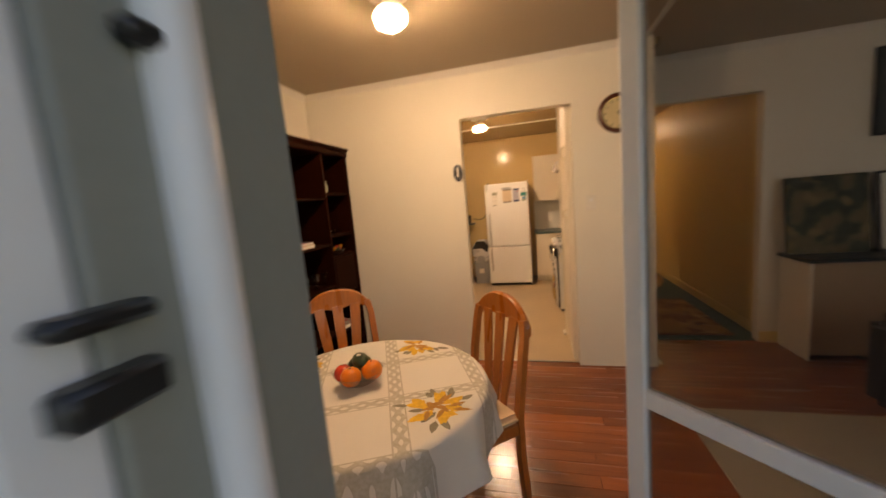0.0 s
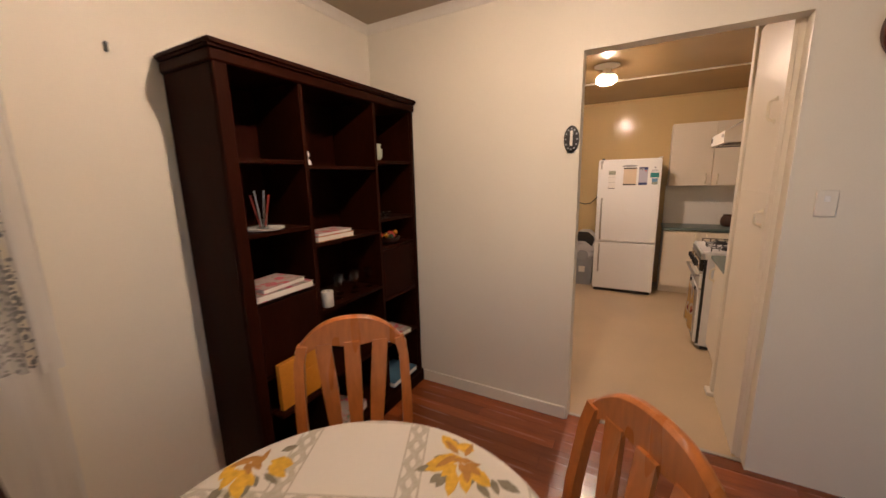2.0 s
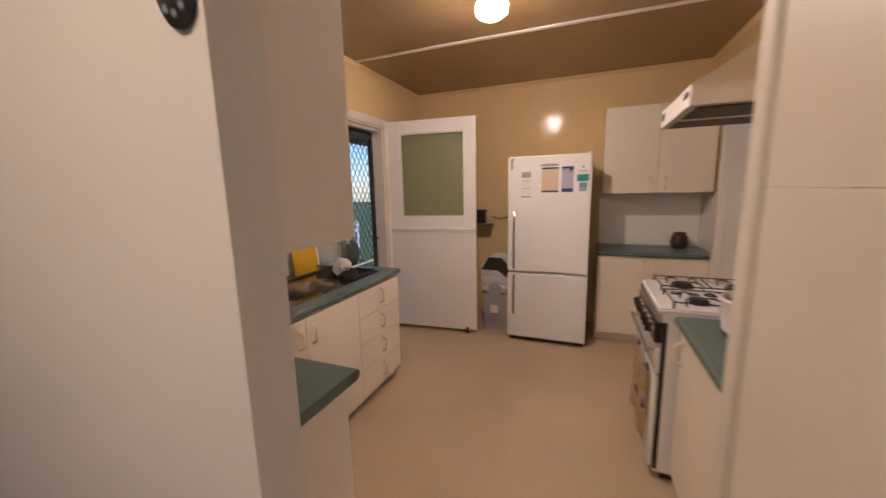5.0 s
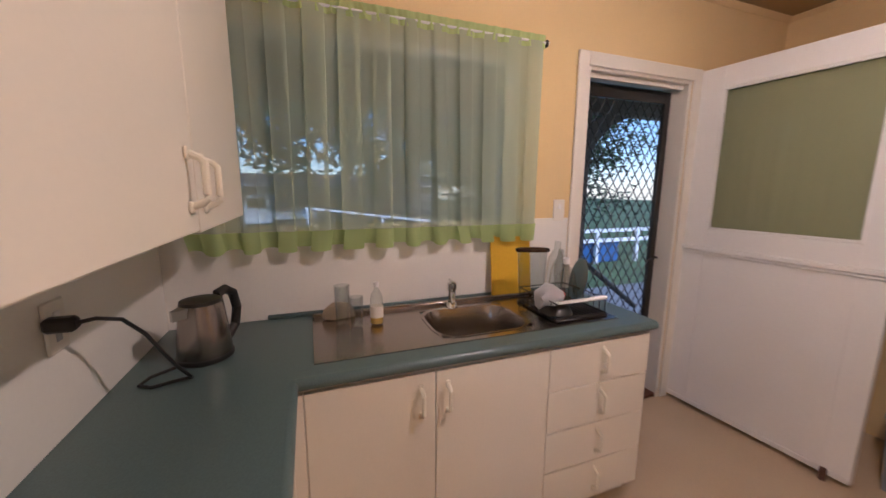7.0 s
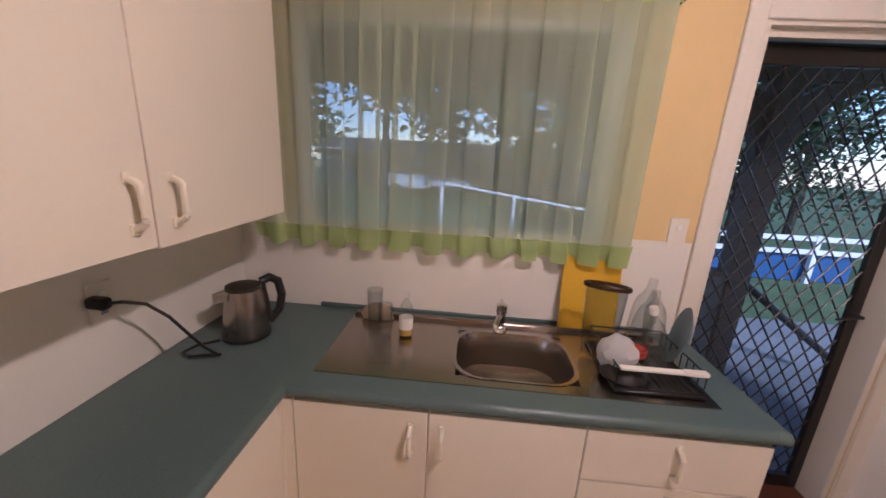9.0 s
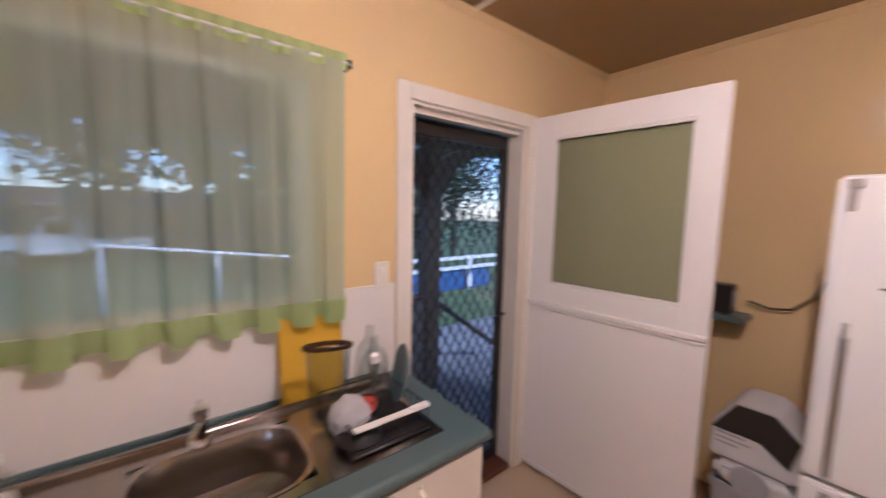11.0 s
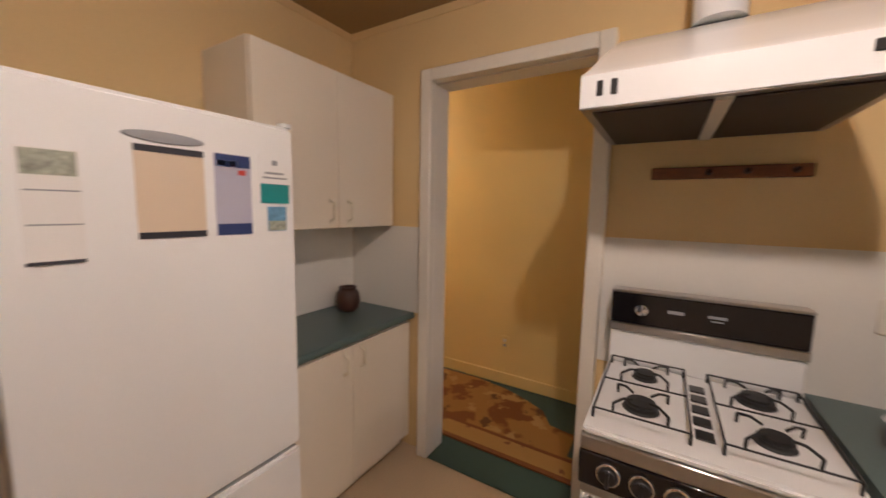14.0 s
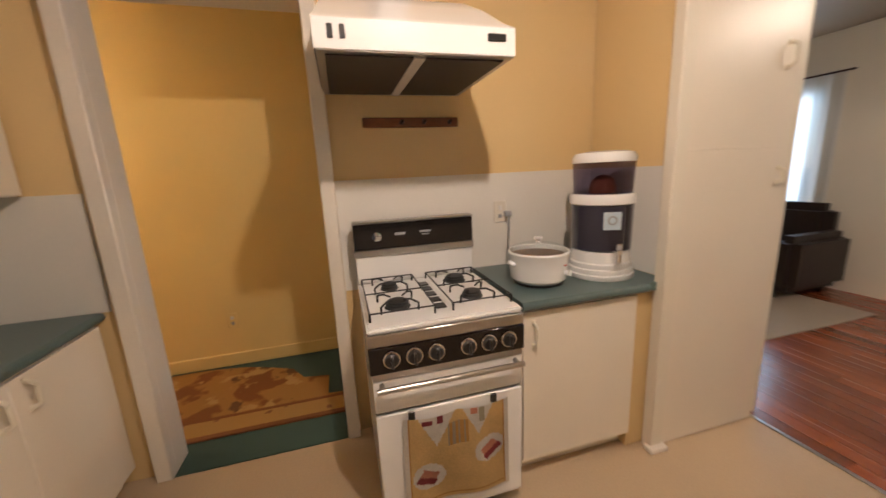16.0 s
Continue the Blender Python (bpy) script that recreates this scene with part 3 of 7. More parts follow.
def cabinet(name, x0, x1, y0, y1, z0, z1, face, doors, label, kick=0.0, group="", hollow=False):
    """A laminate cabinet. face: '+x', '-x', '+y', '-y'; doors: (a0, a1, z0, z1, handle_a, handle_z or None) along the face."""
    cx, cy = (x0 + x1) / 2, (y0 + y1) / 2
    c = thing(name, pose(cx, cy, z0), label, "cabinet", group)
    axis, sgn = face[1], 1 if face[0] == "+" else -1
    t = 0.018
    X0, X1, Y0, Y1, H = x0 - cx, x1 - cx, y0 - cy, y1 - cy, z1 - z0
    if axis == "x":
        bx = (X0, X1 - t) if sgn > 0 else (X0 + t, X1)
        by = (Y0, Y1)
    else:
        bx = (X0, X1)
        by = (Y0, Y1 - t) if sgn > 0 else (Y0 + t, Y1)
    if hollow:
        bm = box(bmesh.new(), bx[0], bx[1], by[0], by[1], kick, kick + t)
        box(bm, bx[0], bx[0] + t, by[0], by[1], kick + t, H)
        box(bm, bx[1] - t, bx[1], by[0], by[1], kick + t, H)
        box(bm, bx[0] + t, bx[1] - t, by[0], by[0] + t, kick + t, H)
        box(bm, bx[0] + t, bx[1] - t, by[1] - t, by[1], kick + t, H)
    else:
        bm = bar(bx[0], bx[1], by[0], by[1], kick, H, bevel=0.001)
    part("body", bm, CABINET, c)
    if kick:
        k = 0.05
        kb = (bx[0], bx[1] - k, by[0], by[1]) if face == "+x" else (bx[0] + k, bx[1], by[0], by[1]) if face == "-x" else (bx[0], bx[1], by[0], by[1] - k) if face == "+y" else (bx[0], bx[1], by[0] + k, by[1])
        part("kickboard", bar(*kb, 0, kick), CABINET, c)
    for a0, a1, d0, d1, ha, hz in doors:
        g = 0.0018
        if axis == "x":
            f0, f1 = (X1 - t + 0.001, X1) if sgn > 0 else (X0, X0 + t - 0.001)
            d = part("door", bar(f0, f1, a0 - cy + g, a1 - cy - g, d0 - z0 + g, d1 - z0 - g, bevel=0.002), CABINET, c)
            if hz:
                part("handle", d_handle(bmesh.new(), X1 if sgn > 0 else X0, ha - cy, hz - z0, "x", sgn), HANDLE, d)
        else:
            f0, f1 = (Y1 - t + 0.001, Y1) if sgn > 0 else (Y0, Y0 + t - 0.001)
            d = part("door", bar(a0 - cx + g, a1 - cx - g, f0, f1, d0 - z0 + g, d1 - z0 - g, bevel=0.002), CABINET, c)
            if hz:
                part("handle", d_handle(bmesh.new(), ha - cx, Y1 if sgn > 0 else Y0, hz - z0, "y", sgn), HANDLE, d)
    return c


CT, CB = 0.85, 0.812
cabinet("base_cabinet", -1.66, -1.115, 3.8765, 5.30, 0.001, CB, "+x",
        [(3.879, 3.92, 0.09, 0.80, 0, None), (3.92, 4.333, 0.09, 0.80, 4.281, 0.70), (4.333, 4.79, 0.09, 0.80, 4.375, 0.70)]
        + [(4.79, 5.298, 0.09 + k * 0.1775, 0.09 + (k + 1) * 0.1775, 5.045, 0.185 + k * 0.1775) for k in range(4)],
        "cream laminate sink cabinet with doors and four drawers", 0.09, hollow=True)
cabinet("base_cabinet", -1.1145, -0.515, 3.44, 3.875, 0.001, CB, "+y", [(-1.112, -0.81, 0.09, 0.80, 0, None), (-0.81, -0.52, 0.09, 0.80, 0, None)], "cream laminate corner cabinet under the worktop", 0.09)
trim("cabinet_corner_strip", bar(-1.150, -1.107, 3.858, 3.884, 0.09, CB - 0.001, bevel=0.002), "cream laminate filler in the cabinet corner", CABINET)
cabinet("wall_cabinet", -1.445, -0.365, 3.427, 3.757, 1.307, 2.15, "+y",
        [(-1.443, -0.915, 1.304, 2.148, -0.965, 1.405), (-0.915, -0.367, 1.309, 2.148, -0.862, 1.410)], "cream laminate wall cabinet with two doors")
cabinet("wall_cabinet", 0.314, 1.165, 6.612, 6.956, 1.357, 2.107, "-y",
        [(0.316, 0.745, 1.359, 2.105, 0.69, 1.445), (0.745, 1.163, 1.359, 2.105, 0.805, 1.443)], "cream laminate wall cabinet beside the refrigerator")
cabinet("base_cabinet", 0.30, 1.155, 6.475, 6.955, 0.001, CB, "-y",
        [(0.302, 0.695, 0.09, 0.80, 0.64, 0.722), (0.695, 1.153, 0.09, 0.80, 0.75, 0.727)], "cream laminate base cabinet beside the refrigerator", 0.09)
cabinet("base_cabinet", 0.60, 1.175, 4.19, 4.765, 0.001, CB, "-x", [(4.192, 4.763, 0.09, 0.80, 4.715, 0.70)], "cream laminate base cabinet beside the stove", 0.09)

# worktops: green laminate with rolled front edges; the long one has the sink's cut-out
SX0, SX1, SY0, SY1 = -1.60, -1.19, 3.955, 5.19
BX0, BX1, BY0, BY1 = -1.545, -1.235, 4.40, 4.80
wt = thing("worktop", pose(-1.38, 4.4, CB), "L-shaped green laminate worktop with a sink cut-out", "worktop")


def wt_box(bm, x0, x1, y0, y1, **k):
    return box(bm, x0 + 1.38, x1 + 1.38, y0 - 4.4, y1 - 4.4, 0.0, CT - CB, **k)


bm = wt_box(bmesh.new(), -1.678, -1.12, 3.43, SY0 + 0.02)
wt_box(bm, -1.678, SX0 + 0.02, SY0 + 0.02, 5.322)
wt_box(bm, SX1 - 0.02, -1.12, SY0 + 0.02, 5.322)
wt_box(bm, SX0 + 0.02, SX1 - 0.02, SY1 - 0.02, 5.322)
wt_box(bm, -1.12, -0.493, 3.43, 3.89)
part("top", bm, TEAL, wt)
bm = bmesh.new()
rod(bm, (0.26, -0.510, 0.019), (0.26, 0.922, 0.019), 0.0195, sides=14)
rod(bm, (0.26, -0.51, 0.019), (0.887, -0.51, 0.019), 0.0195, sides=14)
part("rolled_edge", bm, TEAL, wt)
part("upstand", bar(-0.297, -0.283, -0.62, 0.80, 0.0385, 0.058, bevel=0.004), TEAL, wt)
w2 = thing("worktop", pose(0.74, 6.70, CB), "short green laminate worktop beside the refrigerator", "worktop")
part("top", bar(-0.45, 0.437, -0.222, 0.256, 0, CT - CB), TEAL, w2)
part("rolled_edge", rod(bmesh.new(), (-0.45, -0.222, 0.019), (0.437, -0.222, 0.019), 0.0195, sides=14), TEAL, w2)
w3 = thing("worktop", pose(0.88, 4.47, CB), "short green laminate worktop beside the stove", "worktop")
part("top", bar(-0.29, 0.297, -0.438, 0.305, 0, CT - CB), TEAL, w3)
part("rolled_edge", rod(bmesh.new(), (-0.29, -0.32, 0.019), (-0.29, 0.305, 0.019), 0.0195, sides=14), TEAL, w3)

# splashbacks
trim("splashback_sink", bar(-1.679, -1.672, 3.43, 5.29, CT + 0.001, 1.245), "white splashback board behind the sink", SPLASH)
trim("splashback_corner", bar(-1.671, -0.365, 3.426, 3.432, CT + 0.001, 1.306), "white splashback board under the wall cabinet", SPLASH)
trim("splashback_stove", bar(1.172, 1.179, 4.024, 5.449, CT - 0.04, 1.357), "white splashback board behind the stove", SPLASH)
trim("splashback_side", bar(0.612, 1.171, 4.0235, 4.030, CT + 0.001, 1.357), "white splashback board beside the water filter", SPLASH)
trim("splashback_north", bar(0.30, 1.171, 6.950, 6.957, CT + 0.001, 1.356), "white splashback board over the short worktop", SPLASH)
trim("splashback_east", bar(1.172, 1.179, 6.43, 6.949, CT + 0.001, 1.356), "white splashback board beside the hallway door", SPLASH)

trim("cabinet_end_filler", bar(0.622, 1.171, 4.0305, 4.1885, 0.001, CB - 0.001), "gloss yellow panel between cabinet and pantry", YELLOW)

# built-in pantry cupboard
pn = thing("pantry_cupboard", pose(0.87, 3.76, 0), "tall white painted built-in pantry cupboard", "cupboard")
part("body", bar(-0.285, 0.305, -0.333, 0.262, 0.0, TOPK - 0.001), CABINET, pn)
part("side_panel", bar(-0.262, 0.305, 0.2622, 0.2632, 0.0, TOPK - 0.001), YELLOW, pn, "gloss yellow painted side")
d = part("door", bar(-0.303, -0.286, -0.332, 0.27, 1.4155, 2.30), CABINET, pn)
part("handle", d_handle(bmesh.new(), -0.303, -0.245, 1.80, "x", -1, 0.10), HANDLE, d)
d = part("door", bar(-0.303, -0.286, -0.332, 0.27, 0.012, 1.4145), CABINET, pn)
part("handle", d_handle(bmesh.new(), -0.303, -0.27, 1.29, "x", -1, 0.07), HANDLE, d)
bm = box(bmesh.new(), -0.318, -0.262, 0.275, 0.345, 0.0, TOPK - 0.002, bevel=0.004)
part("corner_post", bm, CREAM, pn)
bm = box(bmesh.new(), -0.345, -0.286, 0.262, 0.362, 0.0, 0.028, bevel=0.006)
part("post_foot", bm, TRIM, pn)


# ---- kitchen: sink ----
sk = thing("sink", pose(-1.395, 4.57, CT), "stainless steel sink with drainer and basin", "sink")
def S(bm, x0, x1, y0, y1, z0, z1, **k):
    return box(bm, x0 + 1.395, x1 + 1.395, y0 - 4.57, y1 - 4.57, z0, z1, **k)
bm = S(bmesh.new(), SX0, SX1, SY0, BY0, -0.002, 0.004)
S(bm, SX0, SX1, BY1, SY1, -0.002, 0.004)
S(bm, SX0, BX0, BY0, BY1, -0.002, 0.004)
S(bm, BX1, SX1, BY0, BY1, -0.002, 0.004)
S(bm, -1.625, SX0, SY0, SY1, -0.002, 0.022, bevel=0.006)
part("rim", bm, SINKSTEEL, sk)
bm = bmesh.new()
ring = lambda ins, z, r: [((BX0 + BX1) / 2 + 1.395 + sx * ((BX1 - BX0) / 2 - ins - r) + r * math.cos(a), (BY0 + BY1) / 2 - 4.57 + sy * ((BY1 - BY0) / 2 - ins - r) + r * math.sin(a), z)
                          for sx, sy, q in ((1, 1, 0), (-1, 1, 1), (-1, -1, 2), (1, -1, 3)) for a in (q * math.pi / 2 + k * math.pi / 8 for k in range(5))]
rings = [[bm.verts.new(p) for p in ring(*a)] for a in ((-0.012, 0.006, 0.10), (0.0, 0.003, 0.10), (0.012, -0.03, 0.10), (0.018, -0.13, 0.10), (0.05, -0.155, 0.09))]
for r0, r1 in zip(rings, rings[1:]):
    for k in range(20):
        bm.faces.new((r0[k], r0[(k + 1) % 20], r1[(k + 1) % 20], r1[k]))
bm.faces.new(rings[-1])
part("basin", bm, SINKSTEEL, sk)
part("waste", lathe(bmesh.new(), [(0.0, -0.152), (0.034, -0.152), (0.036, -0.154), (0.0, -0.1545)], 20, (0.005, 0.03, 0)), CHROME, sk)
bm = lathe(bmesh.new(), [(0.028, 0.004), (0.026, 0.02), (0.018, 0.03), (0.018, 0.085), (0.022, 0.09), (0.022, 0.12), (0.0, 0.13)], 16, (-0.165, -0.005, 0))
tube(bm, [(-0.165, -0.005, 0.07), (-0.14, -0.012, 0.080), (-0.11, -0.022, 0.080), (-0.085, -0.030, 0.066), (-0.082, -0.031, 0.054)], 0.010, 10)
box(bm, -0.20, -0.13, -0.011, 0.001, 0.122, 0.132, bevel=0.004)
part("tap", bm, CHROME, sk)

# ---- kitchen: refrigerator ----
fr = thing("refrigerator", pose(-0.130, 6.58, 0), "white two-door refrigerator with long handles", "refrigerator")
part("body", bar(-0.345, 0.345, -0.29, 0.29, 0.02, 1.69, bevel=0.006), FRIDGEWHITE, fr)
part("kick_plate", bar(-0.33, 0.33, -0.30, -0.285, 0.0, 0.05), BLACK, fr)
for z0, z1 in ((0.672, 1.70), (0.045, 0.660)):
    d = part("door", bar(-0.346, 0.347, -0.352, -0.295, z0, z1, bevel=0.012, seg=3), FRIDGEWHITE, fr)
    h0, h1 = (0.70, 1.225) if z0 > 0.5 else (0.27, 0.635)
    bm = bmesh.new()
    pts = [(-0.285, -0.352 - 0.030 * math.sin(math.pi * k / 12) ** 0.4 - 0.006, h0 + (h1 - h0) * k / 12) for k in range(13)]
    tube(bm, pts, 0.0105, 8)
    part("handle", bm, STEEL, d, "grey metal bar handle")
bm = bmesh.new()
lathe(bm, [(0.0, 0.0), (0.082, 0.0), (0.076, 0.004), (0.0, 0.005)], 28)
bmesh.ops.scale(bm, vec=(1, 0.16, 1), verts=bm.verts)
bmesh.ops.rotate(bm, matrix=Euler((radians(90), 0, 0)).to_matrix(), verts=bm.verts)
bmesh.ops.translate(bm, vec=(0.008, -0.3525, 1.615), verts=bm.verts)
part("badge", bm, GREYPLASTIC, fr, "oval grey badge")
bm = rod(bmesh.new(), (0.33, -0.33, 1.70), (0.33, -0.33, 1.712), 0.02)
part("hinge_cap", bm, FRIDGEWHITE, fr)


def flat(bm, x0, x1, z0, z1, y, t=0.0015):
    return box(bm, x0, x1, y - t, y, z0, z1)


def note(name, x0, x1, z0, z1, mat, label, category, bits):
    """A paper or magnet stuck on the refrigerator's door, with printed patches (x, x, z, z, material, name)."""
    n = thing(name, pose((x0 + x1) / 2, 6.2275, z0), label, category)
    cx = (x0 + x1) / 2
    part("sheet", flat(bmesh.new(), x0 - cx, x1 - cx, 0, z1 - z0, 0), mat, n)
    for a, b, c, d, m, nm in bits:
        part(nm, flat(bmesh.new(), a - cx, b - cx, c - z0, d - z0, -0.0016), m, n)
    return n


INK = material("printed_ink_dark", (0.03, 0.03, 0.04), 0.6)
NAVY = material("printed_ink_navy", (0.03, 0.05, 0.16), 0.6)
LILAC = material("printed_paper_lilac", (0.46, 0.45, 0.55), 0.6, wear=0.05)
TEALINK = material("printed_ink_teal", (0.02, 0.24, 0.24), 0.6)
SKYINK = material("printed_photo_blue", (0.15, 0.33, 0.52), 0.5, grain=0.5, scale=60)
REDINK = material("printed_ink_red", (0.55, 0.06, 0.04), 0.6)
GREENINK = material("printed_photo_green", (0.38, 0.40, 0.32), 0.5, grain=0.6, scale=90)
BEIGE = material("list_paper_beige", (0.70, 0.57, 0.42), 0.7, wear=0.05)
note("shopping_list", -0.185, -0.045, 1.385, 1.595, BEIGE, "beige list pad with dark bars on the fridge", "note pad",
     [(-0.185, -0.045, 1.58, 1.595, INK, "bar"), (-0.185, -0.045, 1.385, 1.40, INK, "bar")])
note("calendar_card", -0.020, 0.075, 1.384, 1.598, LILAC, "lilac calendar card with navy edges on the fridge", "card",
     [(-0.018, 0.073, 1.565, 1.596, NAVY, "header"), (-0.018, 0.073, 1.386, 1.415, NAVY, "footer"), (-0.012, 0.010, 1.567, 1.58, PAPER, "picture"), (0.016, 0.036, 1.567, 1.58, PAPER, "picture"), (0.04, 0.06, 1.545, 1.558, REDINK, "sticker")])
note("fridge_magnet", 0.100, 0.195, 1.470, 1.605, FRIDGEWHITE, "white and teal magnet on the fridge", "magnet",
     [(0.102, 0.193, 1.472, 1.528, TEALINK, "teal_band"), (0.14, 0.156, 1.582, 1.596, GREYPLASTIC, "mark"), (0.118, 0.176, 1.556, 1.562, GREYPLASTIC, "text_line"), (0.11, 0.186, 1.543, 1.548, GREYPLASTIC, "text_line")])
note("fridge_magnet", 0.122, 0.182, 1.39, 1.462, SKYINK, "round blue and grey souvenir magnet on the fridge", "magnet",
     [(0.124, 0.18, 1.392, 1.42, GREENINK, "picture")])
WHITEPAPER = material("white_note_paper", (0.82, 0.80, 0.77), 0.6, wear=0.03)
note("note_card", -0.355, -0.272, 1.345, 1.565, WHITEPAPER, "white folded notes with a photo on the fridge", "note",
     [(-0.352, -0.276, 1.515, 1.562, GREENINK, "photo"), (-0.350, -0.274, 1.485, 1.488, GREYPLASTIC, "text_line"), (-0.350, -0.274, 1.42, 1.423, GREYPLASTIC, "text_line"), (-0.356, -0.274, 1.345, 1.352, INK, "clip")])
cl = thing("bottle_opener", pose(-0.435, 6.2275, 1.585), "small dark metal opener stuck on the fridge", "opener")
bm = box(bmesh.new(), -0.012, 0.006, -0.010, 0, 0, 0.095, bevel=0.003)
box(bm, -0.016, 0.016, -0.011, 0, 0.072, 0.10, bevel=0.004)
part("body", bm, STEEL, cl)


# ---- kitchen: stove and hood ----
st = thing("stove", pose(0.81, 5.10, 0), "white upright gas stove with black panels", "stove")
part("body", bar(-0.275, 0.365, -0.285, 0.285, 0.03, 0.845, bevel=0.004), ENAMEL, st)
part("plinth", bar(-0.24, 0.35, -0.28, 0.28, 0.0, 0.03), BLACK, st)
bm = box(bmesh.new(), -0.298, 0.30, -0.29, 0.29, 0.845, 0.868, bevel=0.008, seg=2)
part("hob", bm, ENAMEL, st)
bm = box(bmesh.new(), -0.302, -0.276, -0.292, 0.292, 0.80, 0.845, bevel=0.004)
part("chrome_trim", bm, STEEL, st, "brushed metal strip")
bm = box(bmesh.new(), -0.306, -0.276, -0.292, 0.292, 0.700, 0.80, bevel=0.004)
cp = part("control_panel", bm, BLACKGLASS, st)
for y in (0.215, 0.135, 0.055, -0.065, -0.145, -0.225):
    bm = bmesh.new()
    lathe(bm, [(0.026, 0.0), (0.033, 0.0), (0.033, 0.004), (0.030, 0.008), (0.026, 0.008)], 20, loop=True)
    bmesh.ops.rotate(bm, matrix=Euler((0, radians(-90), 0)).to_matrix(), verts=bm.verts)
    bmesh.ops.translate(bm, vec=(-0.306, y, 0.752), verts=bm.verts)
    part("bezel", bm, CHROME, cp)
    bm = bmesh.new()
    lathe(bm, [(0.025, 0.0), (0.024, 0.014), (0.020, 0.018), (0.0, 0.018)], 20)
    bmesh.ops.rotate(bm, matrix=Euler((0, radians(-90), 0)).to_matrix(), verts=bm.verts)
    box(bm, -0.034, -0.016, -0.005, 0.005, -0.021, 0.021, bevel=0.003)
    bmesh.ops.translate(bm, vec=(-0.306, y, 0.752), verts=bm.verts)
    part("knob", bm, BLACK, cp)
bm = bmesh.new()
for y in (-0.255, 0.255):
    rod(bm, (-0.29, y, 0.655), (-0.335, y, 0.655), 0.010)
rod(bm, (-0.335, -0.275, 0.655), (-0.335, 0.275, 0.655), 0.011)
box(bm, -0.300, -0.276, -0.285, 0.285, 0.675, 0.699)
part("grill_handle", bm, STEEL, st, "long chrome grill handle")
part("grill_door", bar(-0.296, -0.276, -0.285, 0.285, 0.545, 0.672, bevel=0.004), ENAMEL, st)
part("oven_door", bar(-0.298, -0.276, -0.285, 0.285, 0.06, 0.535, bevel=0.005), ENAMEL, st)
# black strip puts the shade into the slot between the two doors
part("gap_shade_strip", bar(-0.280, -0.2755, -0.284, 0.284, 0.534, 0.546), BLACK, st)
part("side_strip", bar(-0.275, -0.255, -0.2865, -0.2852, 0.05, 0.80), BLACK, st)
bm = box(bmesh.new(), 0.235, 0.30, -0.288, 0.288, 0.868, 1.0, bevel=0.003)
part("back_riser", bm, ENAMEL, st)
bp = part("back_panel", bar(0.225, 0.30, -0.29, 0.29, 1.035, 1.155, bevel=0.004), BLACKGLASS, st)
bm = box(bmesh.new(), 0.222, 0.30, -0.292, 0.292, 1.155, 1.166, bevel=0.003)
box(bm, 0.222, 0.30, -0.292, 0.292, 1.002, 1.034, bevel=0.003)
part("chrome_edge", bm, STEEL, bp)
bm = bmesh.new()
lathe(bm, [(0.024, 0), (0.022, 0.012), (0.010, 0.014), (0.0, 0.014)], 18)
bmesh.ops.rotate(bm, matrix=Euler((0, radians(-90), 0)).to_matrix(), verts=bm.verts)
bmesh.ops.translate(bm, vec=(0.225, 0.185, 1.095), verts=bm.verts)
part("timer_knob", bm, CHROME, bp)
for y0, y1, z0, z1 in ((0.05, 0.10, 1.095, 1.107), (-0.075, -0.02, 1.098, 1.108), (-0.065, -0.03, 1.086, 1.091)):
    part("lettering", bar(0.2235, 0.2255, y0, y1, z0, z1), GREYPLASTIC, bp, "small grey unreadable lettering")
for y, x, r in ((0.155, 0.13, 0.036), (0.155, -0.11, 0.046), (-0.155, 0.13, 0.046), (-0.155, -0.11, 0.040)):
    bm = lathe(bmesh.new(), [(r + 0.006, 0.868), (r, 0.874), (r, 0.884), (r * 0.86, 0.885), (r * 0.86, 0.893), (0.0, 0.895)], 20, (x, y, 0))
    part("burner", bm, IRON, st)
for s in (1, -1):
    bm = bmesh.new()
    y0, y1 = s * 0.035, s * 0.272
    z = 0.898
    path = [(-0.235, y0, z), (-0.235, y1, z), (0.215, y1, z), (0.215, y0, z), (-0.235, y0, z)]
    for a, b in zip(path, path[1:]):
        rod(bm, a, b, 0.0032, sides=6)
    rod(bm, (-0.01, y0, z), (-0.01, y1, z), 0.0032, sides=6)
    for cx in (-0.11, 0.13):
        cy = s * 0.155
        for k in range(4):
            a = k * math.pi / 2 + math.pi / 4
            ex, ey = cx + 0.10 * math.cos(a), cy + 0.10 * math.sin(a)
            tube(bm, [(cx + 0.034 * math.cos(a), cy + 0.034 * math.sin(a), z + 0.004), (cx + 0.065 * math.cos(a), cy + 0.065 * math.sin(a), z + 0.010), (ex, ey, z)], 0.004, 6)
            tube(bm, [(ex, ey, z), (ex + 0.004, ey, z - 0.015), (ex + 0.006, ey, 0.868)], 0.004, 6)
    for x in (-0.235, 0.215):
        for y in (y0, y1):
            rod(bm, (x, y, 0.868), (x, y, z), 0.0042, sides=6)
    part("trivet", bm, IRON, st)
for k in range(5):
    part("vent", bar(-0.20 + k * 0.075, -0.15 + k * 0.075, -0.022, 0.022, 0.868, 0.874, bevel=0.002), BLACK, st)

